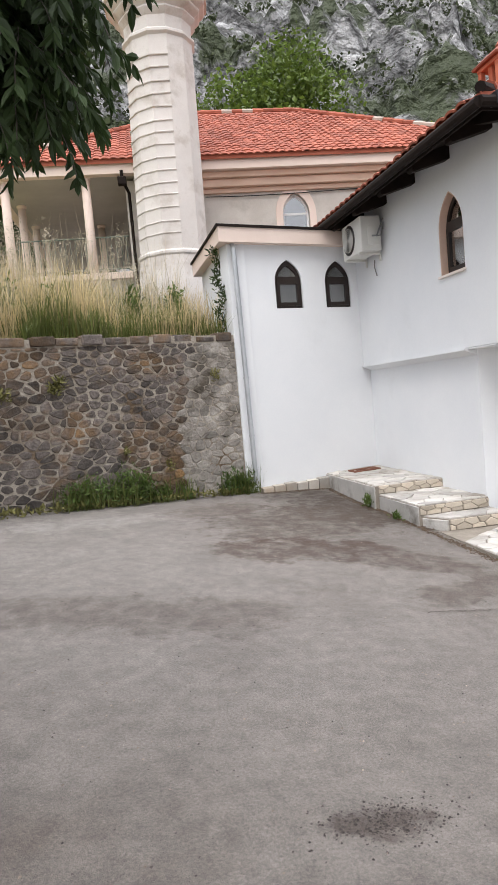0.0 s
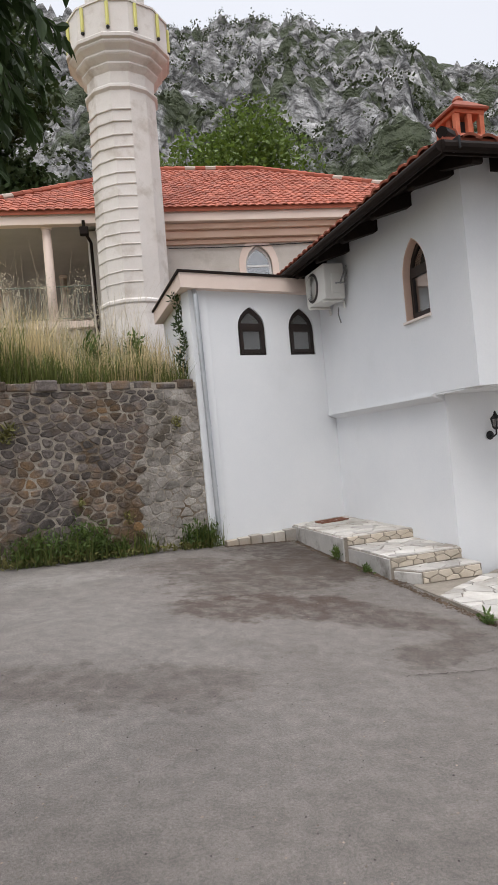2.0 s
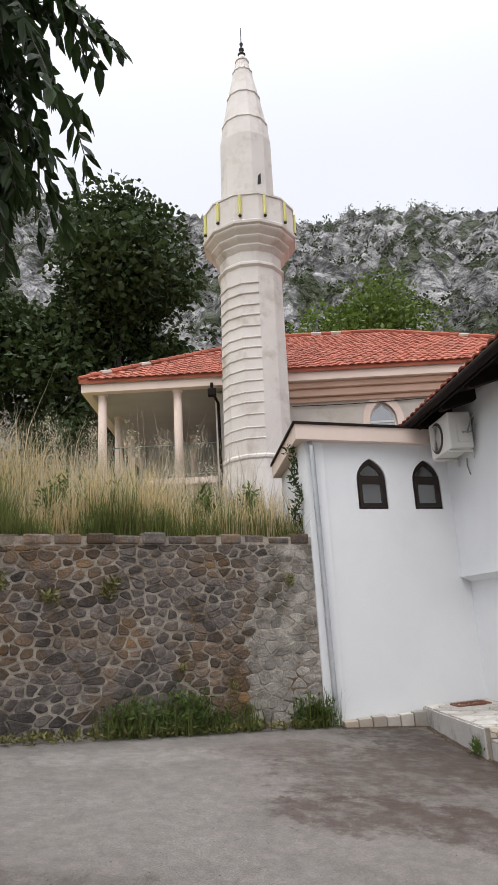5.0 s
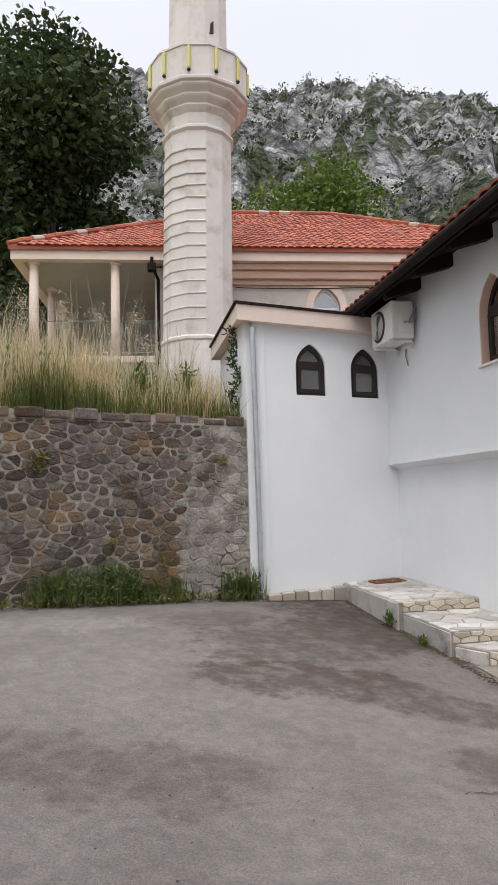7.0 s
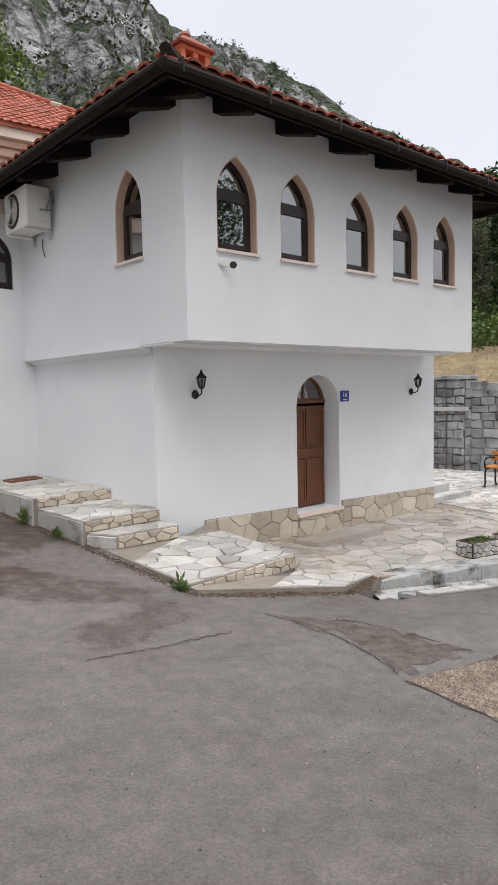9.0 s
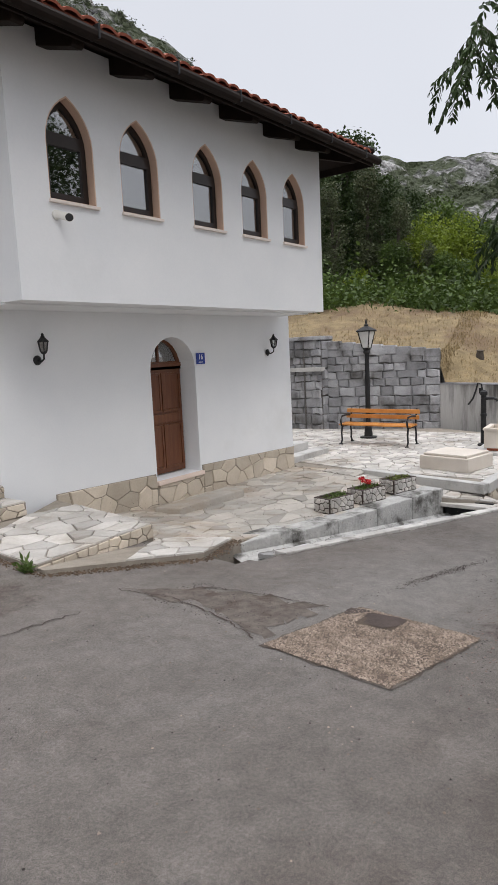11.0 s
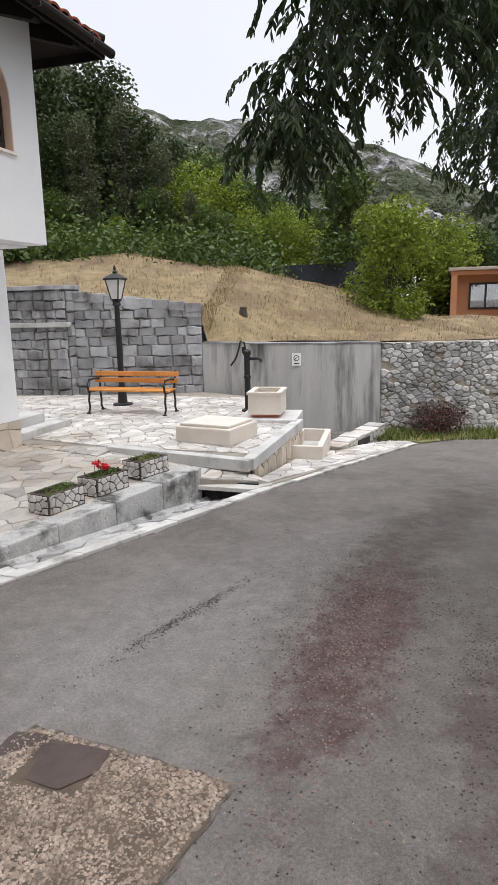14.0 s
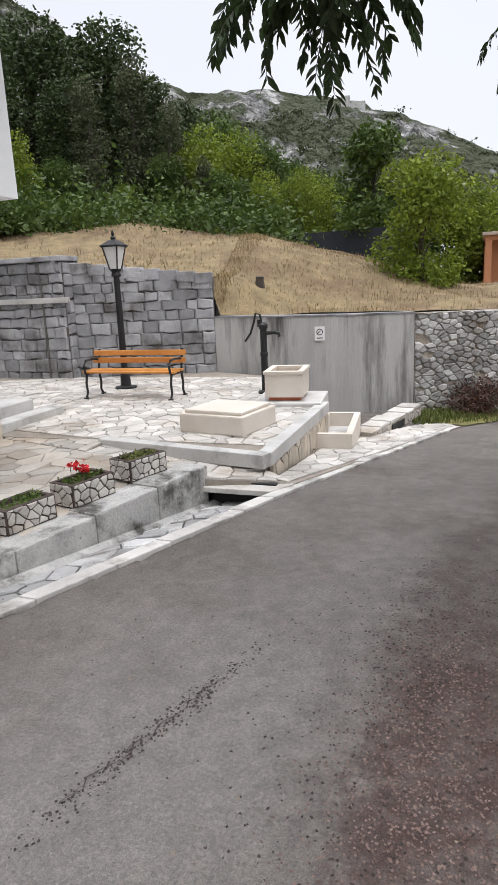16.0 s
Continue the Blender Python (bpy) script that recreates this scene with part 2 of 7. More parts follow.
M_LEAFDARK = leaf_mat("dark_tree_leaf", (0.018, 0.034, 0.009), (0.052, 0.082, 0.022), 0.65, 0.18)
M_LEAFDEEP = leaf_mat("deep_green_leaf", (0.021, 0.036, 0.01), (0.056, 0.086, 0.024), 0.7, 0.18)
M_LEAFMID = leaf_mat("green_tree_leaf", (0.03, 0.058, 0.01), (0.092, 0.14, 0.027), 0.6, 0.25)
M_LEAFFRESH = leaf_mat("fresh_green_leaf", (0.055, 0.095, 0.013), (0.145, 0.2, 0.034), 0.6, 0.3)
M_LEAFBRIGHT = leaf_mat("bright_green_leaf", (0.11, 0.16, 0.015), (0.22, 0.28, 0.035), 0.6, 0.35)
M_LEAFGREY = leaf_mat("grey_green_leaf", (0.05, 0.062, 0.03), (0.105, 0.12, 0.06), 0.7, 0.2)
M_LEAFRED = leaf_mat("russet_leaf", (0.05, 0.022, 0.018), (0.1, 0.05, 0.035), 0.6, 0.15)
M_BARK = mat("tree_bark", (0.045, 0.036, 0.03), (0.1, 0.085, 0.07), 6, 0.9, 0.6, 30)
M_FLOWER = leaf_mat("red_flower_petal", (0.5, 0.015, 0.02), (0.7, 0.04, 0.05), 0.5)
M_BRICKRED = mat("red_chimney_brick", (0.4, 0.1, 0.05), (0.55, 0.18, 0.1), 4, 0.85, 0.2, 50)
M_BLUE = mat("blue_enamel", (0.01, 0.03, 0.22), (0.015, 0.045, 0.28), 5, 0.35, 0.0, 60)
M_SIGNWHITE = mat("white_enamel", (0.75, 0.75, 0.74), (0.82, 0.82, 0.81), 5, 0.4, 0.0, 60)
# Unseen rooms: the dimness inside is put into this base colour
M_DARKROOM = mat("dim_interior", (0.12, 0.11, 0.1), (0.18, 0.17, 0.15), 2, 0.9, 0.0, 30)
# White backing for the panes, in place of their bright sky reflection
M_PANEBACKING = mat("white_pane_backing", (0.72, 0.73, 0.74), (0.8, 0.8, 0.81), 3, 0.9, 0.1, 40, stretch=(9, 9, 0.6))
M_TARP = mat("dark_shade_net", (0.018, 0.022, 0.03), (0.03, 0.035, 0.045), 3, 0.9, 0.1, 60)
M_HOUSEORANGE = mat("orange_render", (0.42, 0.18, 0.09), (0.5, 0.24, 0.13), 1.5, 0.85, 0.1, 30)
M_BEIGE = mat("beige_render", (0.62, 0.53, 0.44), (0.7, 0.61, 0.52), 1.5, 0.85, 0.1, 30)


def glass_mat():
    m = bpy.data.materials.new("window_glass")
    m.use_nodes = True
    n, l = m.node_tree.nodes, m.node_tree.links
    n.remove(n["Principled BSDF"])
    t, g, mx, f = n.new("ShaderNodeBsdfTransparent"), n.new("ShaderNodeBsdfGlossy"), n.new("ShaderNodeMixShader"), n.new("ShaderNodeFresnel")
    f.inputs["IOR"].default_value = 4.2
    t.inputs["Color"].default_value = (0.86, 0.9, 0.9, 1)
    g.inputs["Roughness"].default_value = 0.02
    l.new(f.outputs[0], mx.inputs[0])
    l.new(t.outputs[0], mx.inputs[1])
    l.new(g.outputs[0], mx.inputs[2])
    l.new(mx.outputs[0], n["Material Output"].inputs["Surface"])
    return m


M_GLASS = glass_mat()


def rock_mat():
    """Weathered limestone: broken blocks, clefts with their shade in the colour, and scrub taking over towards the
    valley.
    """
    m = mat("limestone_crag", (0.18, 0.178, 0.175), (0.52, 0.515, 0.505), 0.16, 0.95, 1.0, 0.9, bumpscale=0.35)
    n, l = m.node_tree.nodes, m.node_tree.links
    for node in n:
        if node.type == "BUMP":
            node.inputs["Distance"].default_value = 6.0
    p = n["Principled BSDF"]
    col = p.inputs["Base Color"].links[0].from_socket
    geo = n.new("ShaderNodeNewGeometry")
    wob = n.new("ShaderNodeTexNoise")
    wob.inputs["Scale"].default_value, wob.inputs["Detail"].default_value = 0.16, 5
    l.new(geo.outputs["Position"], wob.inputs["Vector"])
    bend = n.new("ShaderNodeVectorMath")
    bend.operation = "MULTIPLY_ADD"
    bend.inputs[1].default_value = (9, 9, 9)
    l.new(wob.outputs["Color"], bend.inputs[0])
    l.new(geo.outputs["Position"], bend.inputs[2])
    lie = n.new("ShaderNodeMapping")
    lie.inputs["Scale"].default_value = (1, 1, 0.55)
    l.new(bend.outputs[0], lie.inputs["Vector"])
    # Clefts are not cut; their shade is multiplied into the rock colour
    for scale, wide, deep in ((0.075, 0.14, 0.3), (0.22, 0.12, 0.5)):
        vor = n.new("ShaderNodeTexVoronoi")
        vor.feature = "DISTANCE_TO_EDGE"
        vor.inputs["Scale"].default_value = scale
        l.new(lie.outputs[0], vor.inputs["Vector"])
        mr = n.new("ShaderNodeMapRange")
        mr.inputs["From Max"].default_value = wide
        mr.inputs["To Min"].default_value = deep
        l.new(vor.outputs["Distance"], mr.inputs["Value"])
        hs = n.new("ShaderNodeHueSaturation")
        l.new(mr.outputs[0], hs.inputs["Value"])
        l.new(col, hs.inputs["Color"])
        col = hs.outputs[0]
    veg = n.new("ShaderNodeTexNoise")
    veg.inputs["Scale"].default_value, veg.inputs["Detail"].default_value, veg.inputs["Roughness"].default_value = 0.045, 9, 0.68
    l.new(geo.outputs["Position"], veg.inputs["Vector"])
    sep = n.new("ShaderNodeSeparateXYZ")
    l.new(geo.outputs["Position"], sep.inputs[0])
    east = n.new("ShaderNodeMapRange")
    east.inputs["From Min"].default_value, east.inputs["From Max"].default_value = 70, 150
    east.inputs["To Max"].default_value = 0.1
    l.new(sep.outputs["X"], east.inputs["Value"])
    add = n.new("ShaderNodeMath")
    l.new(veg.outputs["Fac"], add.inputs[0])
    l.new(east.outputs[0], add.inputs[1])
    cover = n.new("ShaderNodeMapRange")
    cover.inputs["From Min"].default_value, cover.inputs["From Max"].default_value = 0.525, 0.57
    l.new(add.outputs[0], cover.inputs["Value"])
    mix = n.new("ShaderNodeMix")
    mix.data_type = "RGBA"
    mix.inputs[7].default_value = (0.05, 0.062, 0.03, 1)
    l.new(cover.outputs[0], mix.inputs[0])
    l.new(col, mix.inputs[6])
    l.new(mix.outputs[2], p.inputs["Base Color"])
    return m


M_ROCK = rock_mat()
M_SCRUB = leaf_mat("mountain_scrub_leaf", (0.03, 0.042, 0.018), (0.07, 0.085, 0.035), 0.8, 0.1)


# ---------------------------------------------------------------- building helpers
def obj_from(name, verts, faces, material, parent=None, smooth=False):
    me = bpy.data.meshes.new(name)
    me.from_pydata([tuple(v) for v in verts], [], faces)
    me.materials.append(material)
    if smooth:
        me.polygons.foreach_set("use_smooth", [True] * len(me.polygons))
    me.update()
    ob = new(name, me)
    if parent:
        ob.parent = parent
    return ob


def part(name, bm, material, parent=None, label="", smooth=False):
    me = bpy.data.meshes.new(name)
    bmesh.ops.recalc_face_normals(bm, faces=bm.faces)
    bm.to_mesh(me)
    bm.free()
    me.materials.append(material)
    if smooth:
        me.polygons.foreach_set("use_smooth", [True] * len(me.polygons))
    ob = new(name, me)
    if parent:
        ob.parent = parent
    if label:
        ob["label"] = label
    return ob


def thing(name, label, category, group="", kind="", at=None):
    e = new(name)
    e.empty_display_size = 0.1
    if at is not None:
        e.matrix_world = at
    return tagged(e, label, category, group, kind)


def axes(o, u, v, w):
    m = Matrix.Identity(4)
    for i, a in enumerate((u, v, w)):
        a = Vector(a).normalized()
        m[0][i], m[1][i], m[2][i] = a
    m.translation = Vector(o)
    return m


def box(lo, hi, bevel=0.0, m=None, bm=None):
    b = bmesh.new()
    bmesh.ops.create_cube(b, size=1)
    s = [h - l for l, h in zip(lo, hi)]
    c = [(h + l) / 2 for l, h in zip(lo, hi)]
    bmesh.ops.transform(b, matrix=Matrix.LocRotScale(c, None, s), verts=b.verts)
    if bevel:
        bmesh.ops.bevel(b, geom=b.edges[:], offset=bevel, segments=2, affect="EDGES", profile=0.6)
    if m:
        bmesh.ops.transform(b, matrix=m, verts=b.verts)
    return join(bm, b)


def join(bm, b):
    if bm is None:
        return b
    me = bpy.data.meshes.new("tmp")
    b.to_mesh(me)
    bm.from_mesh(me)
    bpy.data.meshes.remove(me)
    b.free()
    return bm


def prism(pts, w0, w1, m=None, bm=None, bevel=0.0):
    """A polygon in u, v raised from w0 to w1."""
    b = bmesh.new()
    lo = [b.verts.new((u, v, w0)) for u, v in pts]
    hi = [b.verts.new((u, v, w1)) for u, v in pts]
    b.faces.new(lo[::-1])
    b.faces.new(hi)
    for i in range(len(pts)):
        j = (i + 1) % len(pts)
        b.faces.new((lo[i], lo[j], hi[j], hi[i]))
    if bevel:
        bmesh.ops.bevel(b, geom=b.edges[:], offset=bevel, segments=2, affect="EDGES", profile=0.6)
    if m:
        bmesh.ops.transform(b, matrix=m, verts=b.verts)
    return join(bm, b)


def lathe(profile, n=16, m=None, bm=None, turn=0.0):
    """Rings of (radius, height) about z."""
    b = bmesh.new()
    rings = []
    for r, z in profile:
        rings.append([b.verts.new((r * math.cos(turn + 2 * math.pi * i / n), r * math.sin(turn + 2 * math.pi * i / n), z)) for i in range(n)])
    for a, c in zip(rings, rings[1:]):
        for i in range(n):
            b.faces.new((a[i], a[(i + 1) % n], c[(i + 1) % n], c[i]))
    b.faces.new(rings[0][::-1])
    b.faces.new(rings[-1])
    if m:
        bmesh.ops.transform(b, matrix=m, verts=b.verts)
    return join(bm, b)


def tube(points, radius, n=8, bm=None):
    """A bent tube through points; radius may be one number or one a point."""
    b = bmesh.new()
    pts = [Vector(p) for p in points]
    rad = radius if isinstance(radius, (list, tuple)) else [radius] * len(pts)
    rings = []
    for i, p in enumerate(pts):
        d = (pts[min(i + 1, len(pts) - 1)] - pts[max(i - 1, 0)]).normalized()
        side = d.cross(Vector((0.31, 0.17, 0.93))).normalized()
        if d.cross(Vector((0.31, 0.17, 0.93))).length < 0.15:
            side = d.cross(Vector((1, 0, 0))).normalized()
        up = side.cross(d)
        rings.append([b.verts.new(p + rad[i] * (side * math.cos(2 * math.pi * k / n) + up * math.sin(2 * math.pi * k / n))) for k in range(n)])
    for a, c in zip(rings, rings[1:]):
        for k in range(n):
            b.faces.new((a[k], a[(k + 1) % n], c[(k + 1) % n], c[k]))
    b.faces.new(rings[0][::-1])
    b.faces.new(rings[-1])
    return join(bm, b)


def panel(outline, holes, thick, m, bm=None):
    """A wall: outline and openings in u, v; w runs from 0 inwards."""
    b = bmesh.new()
    for w in (0.0, thick):
        edges = []
        for loop in [outline] + holes:
            vs = [b.verts.new((u, v, w)) for u, v in loop]
            edges += [b.edges.new((vs[i], vs[(i + 1) % len(vs)])) for i in range(len(vs))]
        bmesh.ops.triangle_fill(b, use_beauty=True, use_dissolve=False, edges=edges)
    for loop in [outline] + holes:
        a = [b.verts.new((u, v, 0)) for u, v in loop]
        c = [b.verts.new((u, v, thick)) for u, v in loop]
        for i in range(len(loop)):
            j = (i + 1) % len(loop)
            b.faces.new((a[i], a[j], c[j], c[i]))
    bmesh.ops.remove_doubles(b, verts=b.verts, dist=0.0005)
    bmesh.ops.transform(b, matrix=m, verts=b.verts)
    return join(bm, b)


def ogive(u0, u1, v0, spring, apex, n=6, grow=0.0):
    """A pointed-arch opening."""
    u0, u1, v0, apex = u0 - grow, u1 + grow, v0 - grow, apex + grow * 1.6
    c, half = (u0 + u1) / 2, (u1 - u0) / 2
    right = []
    for i in range(1, n):
        t = i / n
        right.append((c - half + 2 * half * math.cos(t * math.pi / 3), spring + (apex - spring) * math.sin(t * math.pi / 3) / math.sin(math.pi / 3)))
    left = [(2 * c - u, v) for u, v in reversed(right)]
    return [(u0, v0), (u1, v0), (u1, spring)] + right + [(c, apex)] + left + [(u0, spring)]


def round_arch(u0, u1, v0, apex, n=12):
    c, r = (u0 + u1) / 2, (u1 - u0) / 2
    s = apex - r
    return [(u0, v0), (u1, v0)] + [(c + r * math.cos(math.pi * i / n), s + r * math.sin(math.pi * i / n)) for i in range(n + 1)]


def ring_panel(outer, inner, w0, w1, m, bm=None):
    return panel(outer, [inner], w1 - w0, m @ Matrix.Translation((0, 0, w0)), bm)


def clip(poly, px, py, nx, ny):
    """Keep the side of the line through p where (q - p) . n <= 0."""
    out = []
    for i in range(len(poly)):
        a, b = poly[i], poly[(i + 1) % len(poly)]
        da, db = (a[0] - px) * nx + (a[1] - py) * ny, (b[0] - px) * nx + (b[1] - py) * ny
        if da <= 0:
            out.append(a)
        if da * db < 0:
            t = da / (da - db)
            out.append((a[0] + t * (b[0] - a[0]), a[1] + t * (b[1] - a[1])))
    return out


def cells(region, su, sv, seed, jitter=0.42):
    """Irregular stones that fill a convex region (counter-clockwise), about su by sv each."""
    rnd = random.Random(seed)
    us, vs = [p[0] for p in region], [p[1] for p in region]
    nu, nv = int((max(us) - min(us)) / su) + 3, int((max(vs) - min(vs)) / sv) + 3
    grid = {}
    for i in range(-1, nu):
        for j in range(-1, nv):
            grid[i, j] = ((min(us) + (i + 0.5 * (j % 2) + rnd.uniform(-jitter, jitter)) * su) / su, (min(vs) + (j + rnd.uniform(-jitter, jitter)) * sv) / sv)
    out = []
    for (i, j), (x, y) in grid.items():
        poly = [(x - 2, y - 2), (x + 2, y - 2), (x + 2, y + 2), (x - 2, y + 2)]
        for di in range(-3, 4):
            for dj in range(-2, 3):
                q = grid.get((i + di, j + dj))
                if q and (di or dj):
                    poly = clip(poly, (x + q[0]) / 2, (y + q[1]) / 2, q[0] - x, q[1] - y)
        poly = [(u * su, v * sv) for u, v in poly]
        for k in range(len(region)):
            a, b = region[k], region[(k + 1) % len(region)]
            poly = clip(poly, a[0], a[1], b[1] - a[1], -(b[0] - a[0])) if len(poly) > 2 else []
        if len(poly) > 2:
            area = sum(poly[k][0] * poly[(k + 1) % len(poly)][1] - poly[(k + 1) % len(poly)][0] * poly[k][1] for k in range(len(poly))) / 2
            if area > 0.06 * su * sv:
                out.append(poly)
    return out


def stone_mesh(poly, joint, high, dome, rnd):
    """One stone: its foot, shoulder and slightly smaller face."""
    c = (sum(p[0] for p in poly) / len(poly), sum(p[1] for p in poly) / len(poly))
    size = max(math.hypot(p[0] - c[0], p[1] - c[1]) for p in poly)
    k0 = max(0.3, 1 - joint / size)
    k1 = max(0.2, k0 - (dome + 0.012) / size)
    n = len(poly)
    tu, tv = rnd.uniform(-0.06, 0.06), rnd.uniform(-0.06, 0.06)
    high = high * rnd.uniform(0.75, 1.2)
    verts = []
    for k, h in ((k0, -0.02), (k0, high * (0.35 if dome > 0.015 else 0.75)), (k1, high)):
        for p in poly:
            du, dv = (p[0] - c[0]) * k, (p[1] - c[1]) * k
            wob = rnd.uniform(-0.12, 0.12) * dome if h > 0 else 0
            verts.append((c[0] + du, c[1] + dv, h + ((du * tu + dv * tv) if h == high else 0) + wob))
    faces = [[r * n + i, r * n + (i + 1) % n, (r + 1) * n + (i + 1) % n, (r + 1) * n + i] for r in (0, 1) for i in range(n)]
    faces.append([2 * n + i for i in range(n)])
    return verts, faces


def stones(parent, polys, m, material, joint=0.012, high=0.03, dome=0.01, seed=1, name="stone", most=300, order=None):
    rnd = random.Random(seed)
    if order:
        polys = sorted(polys, key=order)
    rest_v, rest_f = [], []
    for i, poly in enumerate(polys):
        v, f = stone_mesh(poly, joint, high, dome, rnd)
        v = [m @ Vector(p) for p in v]
        if i < most:
            obj_from(name, v, f, material, parent)
        else:
            o = len(rest_v)
            rest_v += v
            rest_f += [[o + k for k in q] for q in f]
    if rest_v:
        tagged(obj_from(name + "_rest", rest_v, rest_f, material, parent), kind="stuff")


def leaves(centres, normals, size, rnd, droop=0.0, slim=0.45, folds=True):
    """Many small pointed leaves: two or four triangles each."""
    n = len(centres)
    verts, faces = [], []
    for i in range(n):
        c = centres[i]
        d = Vector((rnd.gauss(0, 1), rnd.gauss(0, 1), rnd.gauss(0, 0.7) - droop))
        d = d.normalized() if d.length > 1e-4 else Vector((1, 0, 0))
        s = d.cross(Vector((rnd.gauss(0, 1), rnd.gauss(0, 1), rnd.gauss(0, 1))))
        s = s.normalized() if s.length > 1e-4 else Vector((0, 1, 0))
        k = size * rnd.uniform(0.6, 1.3)
        o = len(verts)
        verts += [c, c + d * k * 0.5 + s * k * slim * 0.5, c + d * k, c + d * k * 0.5 - s * k * slim * 0.5]
        faces.append((o, o + 1, o + 2, o + 3))
    return verts, faces


def ground(x, y):
    """The height of the yard and road: it falls to the east and rises towards the old wall."""
    return -0.095 * (min(max(x, -14), 30) + 2.8) - 0.08 + 0.05 * min(max(0.0, y + 3.0), 6.0)


# ---------------------------------------------------------------- ground
def spaced(lo, hi, step, far):
    near = np.arange(lo, hi + step / 2, step)
    out = np.array([0.6, 1.5, 3.5, 8, 18, 40, 90, 200, 450, 1000, far])
    return np.concatenate([lo - out[::-1], near, hi + out])


def terrace_z(x):
    return -0.17 - 0.18 * min(max((x + 1.8) / 1.5, 0), 1) - 0.03 * min(max((x + 0.3) / 0.9, 0), 1)


def wall_line(x):
    """The outer edge of the low terrace wall."""
    return -2.4 - 0.192 * (x + 1.1)


def kerb_line(x):
    return -3.12 - 0.205 * (x + 1.35) - (0.05 * (x - 3) if x > 3 else 0)


def unevenness(x, y):
    return 0.012 * noise.noise((x * 0.5, y * 0.5, 0)) + 0.004 * noise.noise((x * 3, y * 3, 1))


def build_ground():
    xs, ys = spaced(-14, 14, 0.2, 2200), spaced(-13, 5, 0.1, 2200)
    verts = []
    for y in ys:
        for x in xs:
            z = ground(x, y) + unevenness(x, y)
            if x > -1.9 and y > kerb_line(x) + 0.05 and x < 9.6:
                z -= 0.55 * min(1, (x + 1.9) / 0.6)
            if x > -2.5 and y > -0.2 and x < 3.8:
                z -= 0.3
            verts.append((x, y, z))
    w = len(xs)
    faces = [(j * w + i, j * w + i + 1, (j + 1) * w + i + 1, (j + 1) * w + i) for j in range(len(ys) - 1) for i in range(w - 1)]
    ob = obj_from("ground", verts, faces, M_ASPHALT, smooth=True)
    return tagged(ob, "worn grey asphalt yard and road with brown stains", "ground", kind="structure")


